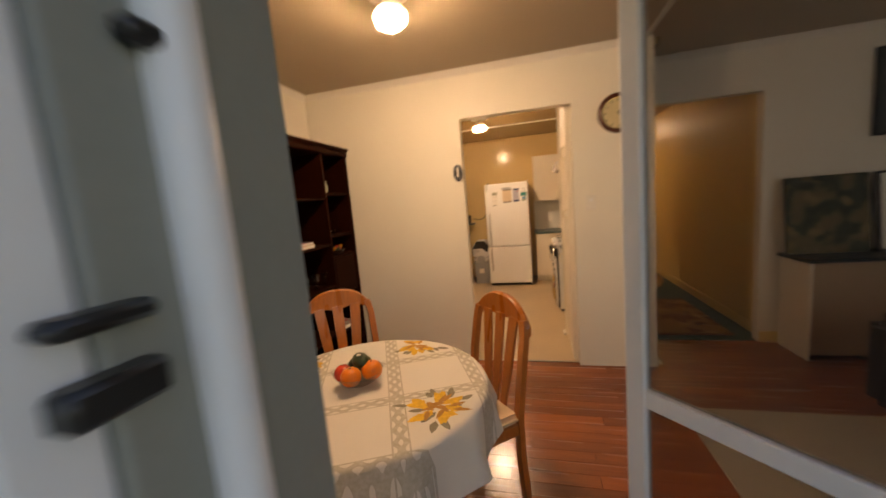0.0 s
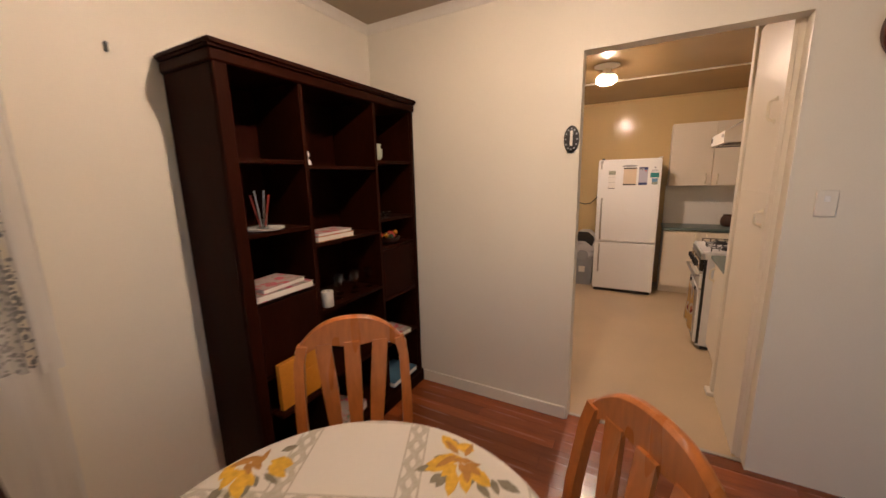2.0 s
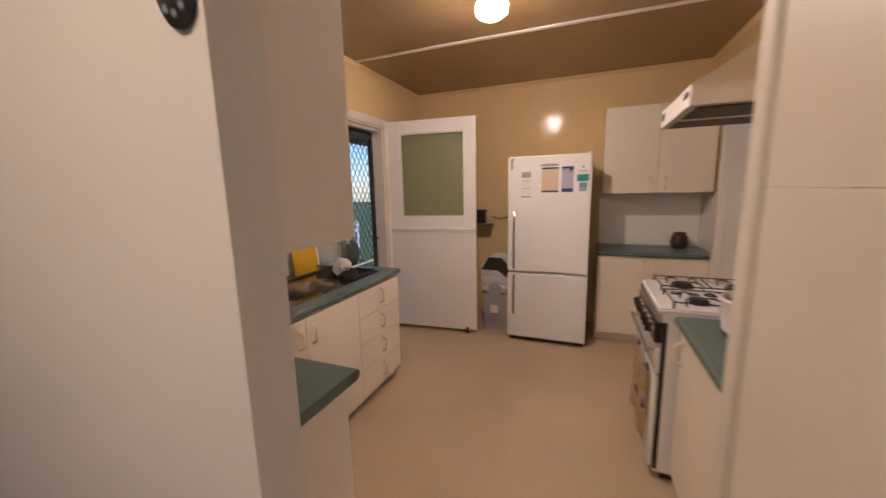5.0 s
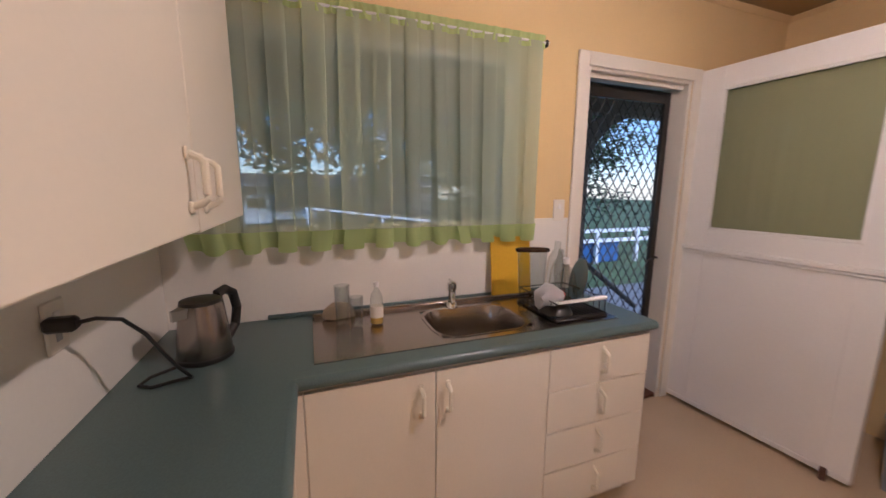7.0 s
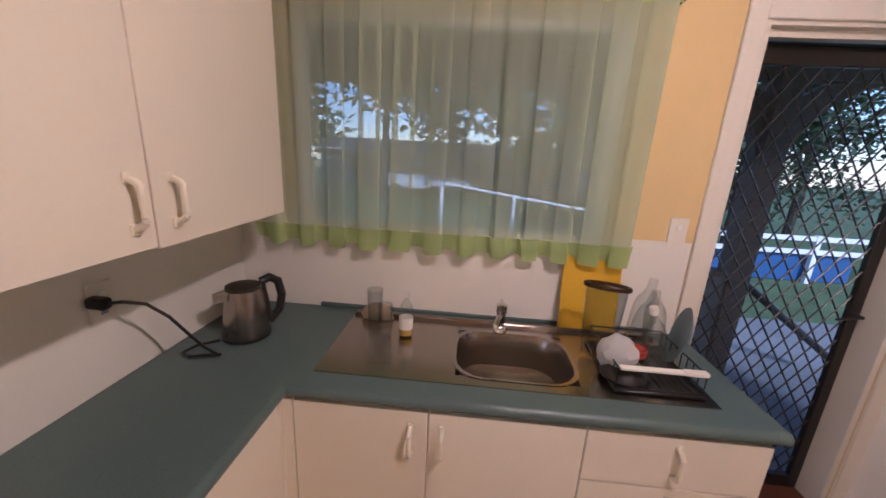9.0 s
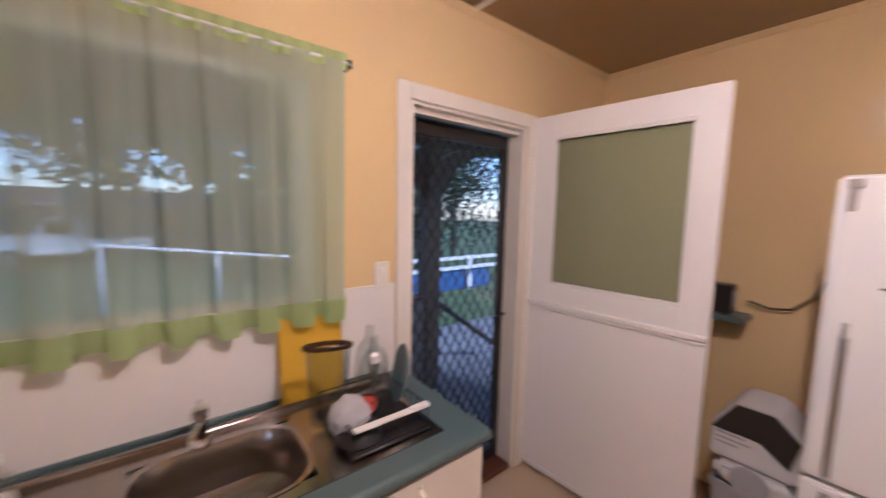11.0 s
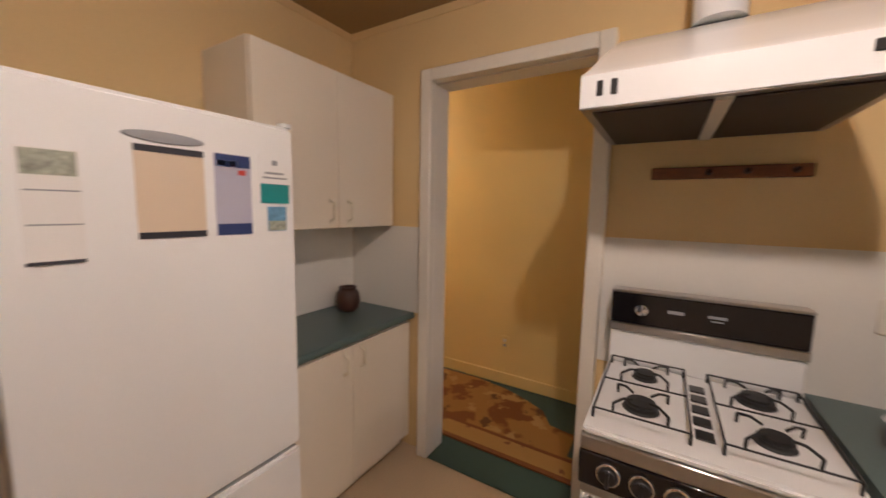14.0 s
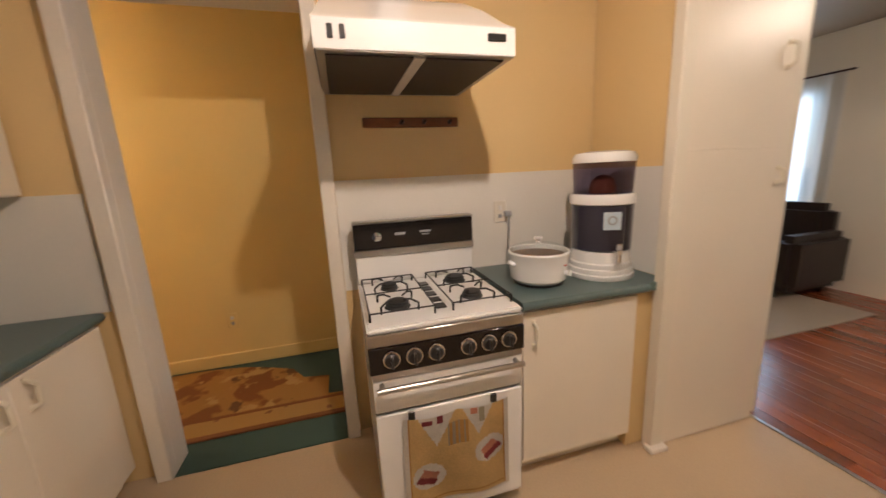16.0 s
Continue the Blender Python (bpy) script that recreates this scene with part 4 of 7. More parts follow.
# tea towel hung on the oven door
tw = thing("tea_towel", pose(0.505, 5.09, 0.10), "yellow and white printed tea towel hanging on the oven", "tea towel")
bm = bmesh.new()
n, rows, deep = 72, [], 60
for j in range(deep + 1):
    v = j / deep
    row = []
    for i in range(n + 1):
        u = i / n
        y = -0.205 + 0.41 * u
        sag = 0.018 * math.sin(math.pi * ((u * 2) % 1)) * (1 - v) if 0 < u < 1 else 0
        x = 0.003 + 0.010 * math.sin(9 * u + 2 * v) * (0.3 + v) - 0.012
        row.append(bm.verts.new((x, y * (1 + 0.05 * v), 0.415 - sag - 0.40 * v + 0.012 * math.sin(4 * u) * v)))
    rows.append(row)


def towel_ink(u, v):
    """Which of the cloth's inks: 0 yellow, 1 white, 2 maroon, 3 coral, 4 grey-green, 5 ochre."""
    if u < 0.035 or u > 0.965 or v > 0.975:
        return 1
    if u < 0.06 or u > 0.94 or 0.93 < v < 0.95:
        return 5
    for cu, cv, a in ((0.22, 0.66, 0.5), (0.80, 0.50, -0.6)):
        du, dv = (u - cu) * 0.41, (v - cv) * 0.40
        p, q = du * math.cos(a) + dv * math.sin(a), -du * math.sin(a) + dv * math.cos(a)
        if abs(q - 0.022) < 0.013 and abs(p) < 0.040:
            return 2
        if abs(q + 0.006) < 0.016 and abs(p) < 0.034:
            return 3
        if p * p / 0.0042 + q * q / 0.0030 < 1:
            return 1
    valley = max(0.33 * (1 - abs(u - 0.30) / 0.17), 0.30 * (1 - abs(u - 0.70) / 0.15))
    if v < valley:
        if abs(u - 0.22) < 0.05 and 0.03 < v < 0.09 or abs(u - 0.33) < 0.03 and v < 0.08:
            return 2
        if abs(u - 0.66) < 0.03 and v < 0.07:
            return 3
        if abs(u - 0.74) < 0.025 and v < 0.16:
            return 4
        return 1
    if abs(u - 0.5) < 0.10 and 0.12 < v < 0.36:
        return 5 if int(u * 60) % 3 else 4
    return 0


for j, (r0, r1) in enumerate(zip(rows, rows[1:])):
    for i in range(n):
        f = bm.faces.new((r0[i], r0[i + 1], r1[i + 1], r1[i]))
        f.material_index = towel_ink(1 - (i + 0.5) / n, (j + 0.5) / deep)
bmesh.ops.solidify(bm, geom=bm.faces[:], thickness=0.003)


def printed(name, base, inks, scale, seed=0.0):
    """Cloth or paper with soft printed blotches in several inks."""
    m = material(name, base, 0.9, grain=0.05, scale=300, bump=0.2, wear=0.05)
    n, l = m.node_tree.nodes, m.node_tree.links
    b = n["Principled BSDF"]
    last = b.inputs["Base Color"].links[0].from_socket
    tc = n.new("ShaderNodeTexCoord")
    for k, (ink, level) in enumerate(inks):
        mp, no, ra, mx = n.new("ShaderNodeMapping"), n.new("ShaderNodeTexNoise"), n.new("ShaderNodeValToRGB"), n.new("ShaderNodeMix")
        mp.inputs["Location"].default_value = (seed + 3.1 * k, 1.7 * k, 5.3 * k)
        l.new(tc.outputs["Object"], mp.inputs[0]), l.new(mp.outputs[0], no.inputs["Vector"])
        no.inputs["Scale"].default_value, no.inputs["Detail"].default_value = scale * (1 + 0.35 * k), 3
        ra.color_ramp.elements[0].position, ra.color_ramp.elements[1].position = level, level + 0.04
        l.new(no.outputs[0], ra.inputs[0])
        mx.data_type = "RGBA"
        l.new(ra.outputs[0], mx.inputs[0]), l.new(last, mx.inputs[6])
        mx.inputs[7].default_value = (*ink, 1)
        last = mx.outputs[2]
    l.new(last, b.inputs["Base Color"])
    return m


TOWELINKS = [material("towel_" + k, c, 0.92, grain=0.14, scale=160, bump=0.25, wear=0.12, wear_scale=12)
             for k, c in (("yellow", (0.74, 0.53, 0.23)), ("white", (0.74, 0.70, 0.63)), ("maroon", (0.30, 0.06, 0.07)), ("coral", (0.62, 0.27, 0.18)), ("grey", (0.42, 0.38, 0.27)), ("ochre", (0.58, 0.33, 0.11)))]
part("cloth", bm, TOWELINKS, tw)
for y in (-0.15, 0.17):
    part("hook", bar(-0.006, 0.006, y - 0.012, y + 0.012, 0.40, 0.436, bevel=0.003), BLACK, tw)

hd = thing("range_hood", pose(0.87, 5.135, 1.747), "white steel range hood with a flue pipe", "range hood")
y0, y1 = -0.325, 0.325
bm = bmesh.new()
prof = [(-0.304, 0.0), (-0.304, 0.085), (-0.295, 0.092), (-0.24, 0.12), (-0.10, 0.215), (0.05, 0.30), (0.15, 0.34), (0.308, 0.34), (0.308, 0.0)]
e0, e1 = [bm.verts.new((x, y0, z)) for x, z in prof], [bm.verts.new((x, y1, z)) for x, z in prof]
# the canopy's shoulders draw in above the front panel
for ring_, s in ((e0, 1), (e1, -1)):
    for v, (x, z) in zip(ring_, prof):
        if z > 0.1:
            v.co.y += s * min(0.06, (z - 0.1) * 0.25)
for k in range(len(prof) - 1):
    bm.faces.new((e0[k], e0[k + 1], e1[k + 1], e1[k]))
bm.faces.new(e0), bm.faces.new(e1[::-1])
canopy = part("canopy", bm, ENAMEL, hd)
bm = box(bmesh.new(), -0.300, 0.305, y0 + 0.004, y1 - 0.004, -0.004, 0.004)
part("underside_rim", bm, STEEL, hd)
for a, b in ((y0 + 0.03, -0.02), (0.02, y1 - 0.03)):
    part("filter", bar(-0.27, 0.27, a, b, -0.009, -0.0042), material("greasy_filter", (0.035, 0.025, 0.02), 0.5, grain=0.3, scale=200, bump=0.4), hd, "dark greasy filter panel")
part("divider", bar(-0.28, 0.28, -0.018, 0.018, -0.012, -0.0042), TRIM, hd)
for y in (0.24, 0.275):
    part("switch", bar(-0.309, -0.303, y - 0.008, y + 0.008, 0.028, 0.068, bevel=0.002), BLACK, canopy)
part("light_lens", bar(-0.309, -0.303, -0.29, -0.225, 0.042, 0.066, bevel=0.002), BLACK, canopy)
part("flue", rod(bmesh.new(), (0.14, 0, 0.335), (0.14, 0, 0.752), 0.075, sides=24), ENAMEL, hd)

kr = thing("key_rack", pose(1.165, 5.06, 1.595), "brown wooden peg rail on the wall behind the stove", "rack")
part("board", bar(-0.006, 0.014, -0.235, 0.235, 0, 0.045, bevel=0.004), material("brown_rail_wood", (0.22, 0.07, 0.02), 0.4, grain=0.3, scale=20, wear=0.2, stretch=(4, 1, 4)), kr)
for y in (-0.19, -0.06, 0.05):
    part("peg", rod(bmesh.new(), (-0.006, y, 0.022), (-0.03, y, 0.026), 0.010, 0.008), DARKWOOD, kr)


def socket(x, y, z, normal, label, gang=1, mat=None):
    """A wall plate with rocker and, for outlets, a row of slots. normal: '+x', '-x', '+y', '-y'."""
    rz = {"-y": 0, "+x": 90, "+y": 180, "-x": -90}[normal]
    s = thing("wall_socket" if gang == 1 else "light_switch", pose(x, y, z, 0, 0, rz), label, "switch")
    part("plate", bar(-0.036, 0.036, -0.008, 0, -0.058, 0.058, bevel=0.004), mat or TRIM, s)
    part("rocker", bar(-0.010, 0.010, -0.012, -0.008, 0.008, 0.034, bevel=0.002), WHITE, s)
    if gang == 1:
        part("slots", bar(-0.010, 0.010, -0.0086, -0.008, -0.034, -0.012), GREYPLASTIC, s)
    return s


socket(-1.679, 5.227, 1.285, "+x", "white switch plate beside the back door", 2)
socket(0.735, 3.339, 1.375, "-y", "white light switch beside the kitchen opening", 2)
socket(1.171, 4.60, 1.15, "-x", "white power socket above the slow cooker")
socket(-1.05, 3.433, 1.10, "+y", "white power socket under the wall cabinet")
socket(2.249, 6.30, 0.36, "-x", "yellowed low power socket in the hallway", 1, HALLPAINT)
cord = thing("cooker_plug", pose(1.155, 4.565, 1.14), "grey plug and cord in the wall socket", "plug")
bm = box(bmesh.new(), -0.028, 0.006, -0.018, 0.018, -0.015, 0.015, bevel=0.005)
part("plug", bm, GREYPLASTIC, cord)
part("cord", tube(bmesh.new(), [(-0.02, 0, -0.01), (-0.03, 0.0, -0.08), (-0.04, 0.01, -0.16), (-0.05, 0.015, -0.23), (-0.07, 0.02, -0.283)], 0.004, 6), GREYPLASTIC, cord)

sc = thing("slow_cooker", pose(0.81, 4.572, CT), "white ceramic slow cooker with a glass lid", "slow cooker")
part("base", lathe(bmesh.new(), [(0.105, 0.0), (0.115, 0.004), (0.115, 0.012), (0.11, 0.014)], 28), BLACK, sc)
part("body", lathe(bmesh.new(), [(0.11, 0.012), (0.128, 0.03), (0.134, 0.08), (0.136, 0.132), (0.140, 0.138), (0.142, 0.15), (0.136, 0.156), (0.128, 0.152), (0.124, 0.10), (0.11, 0.06), (0.0, 0.05)], 32), ENAMEL, sc)
part("stew", lathe(bmesh.new(), [(0.1255, 0.134), (0.06, 0.139), (0.0, 0.138)], 24), material("brown_stew", (0.16, 0.065, 0.024), 0.3, grain=0.5, scale=60, bump=0.5), sc, "brown food inside")
lid = part("lid", lathe(bmesh.new(), [(0.131, 0.158), (0.128, 0.165), (0.09, 0.180), (0.03, 0.188), (0.0, 0.189)], 28), GLASS, sc, "domed clear glass lid")
part("lid_knob", lathe(bmesh.new(), [(0.014, 0.188), (0.010, 0.198), (0.020, 0.206), (0.018, 0.216), (0.0, 0.218)], 16), ENAMEL, lid)
for s in (1, -1):
    part("side_handle", bar(-0.03, 0.03, s * 0.130 - 0.018, s * 0.130 + 0.018, 0.092, 0.112, bevel=0.007), ENAMEL, sc)
part("dial", rod(bmesh.new(), (-0.115, -0.068, 0.065), (-0.135, -0.080, 0.065), 0.014), ENAMEL, sc)
part("pilot_light", bar(-0.126, -0.121, -0.064, -0.056, 0.098, 0.104), REDINK, sc)

wf = thing("water_filter", pose(0.81, 4.235, CT, 0, 0, -42) @ Matrix.Scale(1.06, 4), "tall benchtop water filter with smoky plastic tanks", "water filter")
part("stand", lathe(bmesh.new(), [(0.142, 0.0), (0.146, 0.006), (0.146, 0.022), (0.138, 0.026), (0.140, 0.034), (0.140, 0.046), (0.132, 0.050), (0.134, 0.058), (0.134, 0.07), (0.128, 0.076), (0.126, 0.125), (0.0, 0.125)], 36), ENAMEL, wf)
part("lower_tank", lathe(bmesh.new(), [(0.122, 0.126), (0.127, 0.13), (0.130, 0.32), (0.126, 0.325)], 36), material("smoky_tank", (0.030, 0.025, 0.040), 0.12, coat=0.5), wf, "dark smoky water tank")
part("collar", lathe(bmesh.new(), [(0.126, 0.325), (0.136, 0.33), (0.137, 0.365), (0.132, 0.372), (0.0, 0.372)], 36), ENAMEL, wf)
part("upper_tank", lathe(bmesh.new(), [(0.118, 0.373), (0.122, 0.38), (0.128, 0.50), (0.128, 0.505)], 36), SMOKE, wf, "smoky clear upper tank")
part("filter_dome", lathe(bmesh.new(), [(0.055, 0.374), (0.055, 0.40), (0.045, 0.43), (0.022, 0.447), (0.0, 0.45)], 20), material("terracotta_filter", (0.35, 0.12, 0.05), 0.7, grain=0.1), wf, "orange ceramic filter dome")
part("lid", lathe(bmesh.new(), [(0.131, 0.505), (0.132, 0.525), (0.120, 0.545), (0.08, 0.552), (0.0, 0.553)], 36), ENAMEL, wf)
bm = rod(bmesh.new(), (-0.10, -0.055, 0.14), (-0.16, -0.085, 0.14), 0.012)
rod(bm, (-0.15, -0.08, 0.15), (-0.15, -0.08, 0.095), 0.010)
box(bm, -0.168, -0.142, -0.092, -0.070, 0.145, 0.175, bevel=0.004)
part("tap", bm, CHROME, wf)
bm = bar(-0.002, 0.002, -0.036, 0.036, 0.225, 0.30, bevel=0.001)
bmesh.ops.rotate(bm, matrix=Euler((0, 0, radians(22))).to_matrix(), verts=bm.verts)
bmesh.ops.translate(bm, vec=(-0.1225, -0.049, 0), verts=bm.verts)
lab = part("label", bm, material("pale_blue_label", (0.50, 0.60, 0.68), 0.5), wf)
bm = lathe(bmesh.new(), [(0.013, 0), (0.020, 0.0), (0.020, 0.001), (0.013, 0.001)], 20, loop=True)
bmesh.ops.rotate(bm, matrix=Euler((0, radians(-90), 0)).to_matrix(), verts=bm.verts)
bmesh.ops.rotate(bm, matrix=Euler((0, 0, radians(22))).to_matrix(), verts=bm.verts)
bmesh.ops.translate(bm, vec=(-0.1255, -0.050, 0.265), verts=bm.verts)
part("ring_mark", bm, GREYPLASTIC, lab)

jar = thing("jar", pose(0.985, 6.81, CT), "round dark brown pottery jar on the worktop", "jar")
part("body", lathe(bmesh.new(), [(0.045, 0), (0.066, 0.02), (0.074, 0.06), (0.066, 0.11), (0.048, 0.13), (0.052, 0.145), (0.044, 0.146), (0.040, 0.12), (0.0, 0.10)], 28), material("brown_stoneware", (0.075, 0.030, 0.018), 0.3, grain=0.3, scale=30, wear=0.3), jar)

# ---- kitchen: things on the sink bench ----
kt = thing("kettle", pose(-1.37, 3.625, CT), "brushed steel electric kettle with black handle", "kettle")
part("base", lathe(bmesh.new(), [(0.078, 0.0), (0.082, 0.005), (0.082, 0.016), (0.074, 0.02)], 28), BLACK, kt)
part("body", lathe(bmesh.new(), [(0.076, 0.018), (0.078, 0.03), (0.070, 0.10), (0.062, 0.17), (0.058, 0.185)], 32), material("dark_brushed_steel", (0.33, 0.29, 0.265), 0.24, 1.0, grain=0.1, scale=60, stretch=(1, 1, 0.05)), kt)
part("lid", lathe(bmesh.new(), [(0.059, 0.185), (0.057, 0.196), (0.03, 0.203), (0.0, 0.204)], 28), BLACK, kt)
bm = tube(bmesh.new(), [(-0.05, 0.035, 0.195), (-0.075, 0.055, 0.205), (-0.10, 0.072, 0.185), (-0.110, 0.080, 0.13), (-0.102, 0.073, 0.07), (-0.068, 0.048, 0.030)], 0.016, 10)
tube(bm, [(-0.046, 0.033, 0.192), (-0.052, 0.037, 0.15), (-0.058, 0.041, 0.10), (-0.064, 0.046, 0.035)], 0.018, 10)
part("handle", bm, BLACK, kt)
bm = bmesh.new()
slab(bm, [(0.055, -0.02), (0.088, -0.052), (0.075, -0.062), (0.03, -0.052)], 0.155, 0.185)
part("spout", bm, STEEL, kt)
part("plug", bar(0.334, 0.366, -0.190, -0.134, 0.245, 0.277, bevel=0.007), BLACK, kt)
part("cord", tube(bmesh.new(), [(0.35, -0.14, 0.261), (0.335, -0.11, 0.263), (0.30, -0.08, 0.245), (0.26, -0.055, 0.19), (0.225, -0.035, 0.12), (0.195, -0.015, 0.06), (0.165, 0.0, 0.018), (0.15, 0.0, 0.008), (0.155, -0.04, 0.006), (0.175, -0.09, 0.006), (0.155, -0.125, 0.006), (0.11, -0.115, 0.006), (0.065, -0.06, 0.008)], 0.0048, 8), BLACK, kt)

cb = thing("chopping_board", pose(-1.615, 4.918, CT + 0.004, 0, -7, 0), "yellow plastic chopping board leaning on the splashback", "chopping board")
bm = box(bmesh.new(), -0.004, 0.006, -0.115, 0.115, 0.0, 0.345, bevel=0.004)
part("board", bm, YELLOWPLASTIC, cb)

dr = thing("dish_rack", pose(-1.37, 5.03, CT + 0.005), "black wire dish rack on the drainer", "dish rack")
bm = bmesh.new()
for z in (0.012, 0.075):
    p = [(-0.15, -0.13, z), (0.14, -0.13, z), (0.14, 0.13, z), (-0.15, 0.13, z), (-0.15, -0.13, z)]
    for a, b in zip(p, p[1:]):
        rod(bm, a, b, 0.003, sides=6)
for k in range(12):
    y = -0.12 + k * 0.0218
    rod(bm, (-0.15, y, 0.012), (0.14, y, 0.012), 0.002, sides=5)
for k in range(9):
    x = -0.14 + k * 0.034
    for y in (-0.13, 0.13):
        rod(bm, (x, y, 0.012), (x, y, 0.075), 0.002, sides=5)
part("wire_frame", bm, BLACK, dr)
part("tray", bar(-0.155, 0.15, -0.14, 0.135, 0.0, 0.010, bevel=0.004), BLACK, dr)
CLEARPLASTIC = clear("clear_plastic", (0.89, 0.91, 0.91), 0.06, 0.55)


def bottle(name, x, y, z, r, h, mat, label, cap=None, tilt=0.0):
    b = thing(name, pose(x, y, z, tilt, tilt * 0.4, 0), label, "bottle")
    part("body", lathe(bmesh.new(), [(r * 0.9, 0.0), (r, 0.006), (r, h * 0.62), (r * 0.85, h * 0.74), (r * 0.36, h * 0.86), (r * 0.34, h)], 20), mat, b)
    if cap:
        part("cap", lathe(bmesh.new(), [(r * 0.4, h * 0.93), (r * 0.4, h * 1.04), (0, h * 1.04)], 14), cap, b)
    return b


bottle("plastic_bottle", -1.44, 5.03, CT + 0.018, 0.042, 0.29, CLEARPLASTIC, "clear plastic bottle drying in the rack", None, -6)
bottle("plastic_bottle", -1.46, 5.11, CT + 0.018, 0.036, 0.25, CLEARPLASTIC, "clear plastic bottle drying in the rack", None, 8)
def narrow(bm):
    bmesh.ops.scale(bm, vec=(0.38, 1, 1), verts=bm.verts)
    return bm


jug = thing("plastic_jug", pose(-1.415, 4.895, CT + 0.018, 0, 0, -20), "tall clear plastic jug with a dark brown rim", "jug")
part("body", narrow(lathe(bmesh.new(), [(0.050, 0.0), (0.054, 0.004), (0.060, 0.12), (0.068, 0.255), (0.066, 0.255), (0.058, 0.12), (0.050, 0.008), (0.0, 0.007)], 24)), CLEARPLASTIC, jug)
part("rim", narrow(lathe(bmesh.new(), [(0.052, 0.256), (0.076, 0.254), (0.078, 0.266), (0.070, 0.270), (0.052, 0.264)], 28, loop=True)), material("tortoise_brown_plastic", (0.045, 0.022, 0.010), 0.2, grain=0.6, scale=70), jug, "dark mottled brown rim")
bottle("plastic_bottle", -1.36, 5.075, CT + 0.018, 0.034, 0.23, CLEARPLASTIC, "clear plastic bottle drying in the rack", WHITE, 14)
bottle("plastic_bottle", -1.40, 5.0, CT + 0.018, 0.030, 0.26, CLEARPLASTIC, "clear plastic bottle drying in the rack", None, -12)
gl = thing("plastic_bag", pose(-1.33, 4.93, CT + 0.018), "crumpled clear plastic bag in the dish rack", "plastic bag")
bm = bmesh.new()
bmesh.ops.create_icosphere(bm, subdivisions=3, radius=0.062)
for v in bm.verts:
    v.co *= 1 + 0.25 * noise.noise(v.co * 38) + 0.08 * noise.noise(v.co * 90)
    v.co.z = max(v.co.z + 0.058, 0.0)
part("bag", bm, sheer("cloudy_plastic", (0.80, 0.80, 0.80), 0.35, 0.3), gl)
cup = thing("drinking_cup", pose(-1.36, 5.0, CT + 0.018), "small red and clear cup in the dish rack", "cup")
part("body", lathe(bmesh.new(), [(0.024, 0), (0.028, 0.002), (0.034, 0.08), (0.032, 0.08), (0.026, 0.008), (0.0, 0.006)], 18), CLEARPLASTIC, cup)
part("red_band", lathe(bmesh.new(), [(0.0325, 0.045), (0.0355, 0.07), (0.033, 0.07)], 18), REDINK, cup)
pl = thing("blue_plate", pose(-1.42, 5.155, CT + 0.02, 78, 0, -20) @ Matrix.Scale(1.3, 4), "blue plastic plate standing in the rack", "plate")
part("plate", lathe(bmesh.new(), [(0.0, 0.0), (0.05, 0.002), (0.075, 0.012), (0.078, 0.012), (0.05, -0.003), (0.0, -0.004)], 28, (0, 0.078, 0)), material("blue_plastic", (0.09, 0.18, 0.24), 0.4), pl)
kn = thing("white_knife", pose(-1.235, 5.03, CT + 0.085, 0, 0, 0), "white plastic knife lying across the rack", "knife")
part("blade", bar(-0.012, 0.012, -0.13, 0.06, -0.004, 0.004, bevel=0.002), WHITE, kn)
part("handle", bar(-0.014, 0.010, 0.06, 0.13, -0.007, 0.007, bevel=0.003), WHITE, kn)
bw = thing("black_bowl", pose(-1.30, 4.945, CT + 0.018), "black bowl upside down in the rack", "bowl")
part("bowl", lathe(bmesh.new(), [(0.07, 0.0), (0.072, 0.008), (0.055, 0.04), (0.03, 0.052), (0.0, 0.053)], 24), BLACK, bw)
for x, y, r, h in ((-1.50, 4.07, 0.031, 0.16), (-1.46, 4.12, 0.028, 0.12)):
    g = thing("drinking_glass", pose(x, y, CT + 0.008), "clear drinking glass standing on the drainer", "glass", "glasses on the drainer")
    part("glass", lathe(bmesh.new(), [(r * 0.8, 0), (r * 0.85, 0.002), (r, h), (r * 0.94, h), (r * 0.76, 0.01), (0, 0.009)], 20), CLEARPLASTIC, g)
db = bottle("detergent_bottle", -1.46, 4.20, CT + 0.008, 0.026, 0.165, CLEARPLASTIC, "clear detergent bottle with a pale label", WHITE)
part("label", lathe(bmesh.new(), [(0.0265, 0.03), (0.0265, 0.075)], 20), PAPER, db)
part("soap", lathe(bmesh.new(), [(0.023, 0.004), (0.0245, 0.008), (0.0245, 0.055), (0.0, 0.056)], 18), material("yellow_soap", (0.75, 0.48, 0.10), 0.2), db, "yellow liquid soap")
dc2 = thing("dish_cloth", pose(-1.58, 4.06, CT + 0.02), "beige dish cloth lying against the splashback", "cloth")
bm = bmesh.new()
bmesh.ops.create_icosphere(bm, subdivisions=3, radius=0.06)
for v in bm.verts:
    v.co = Vector((v.co.x * 0.4, v.co.y * 1.1, max(v.co.z * 0.9, -0.012))) * (1 + 0.2 * noise.noise(v.co * 40))
part("cloth", bm, material("beige_cloth", (0.52, 0.40, 0.27), 0.95, grain=0.1, scale=200, bump=0.4), dc2)

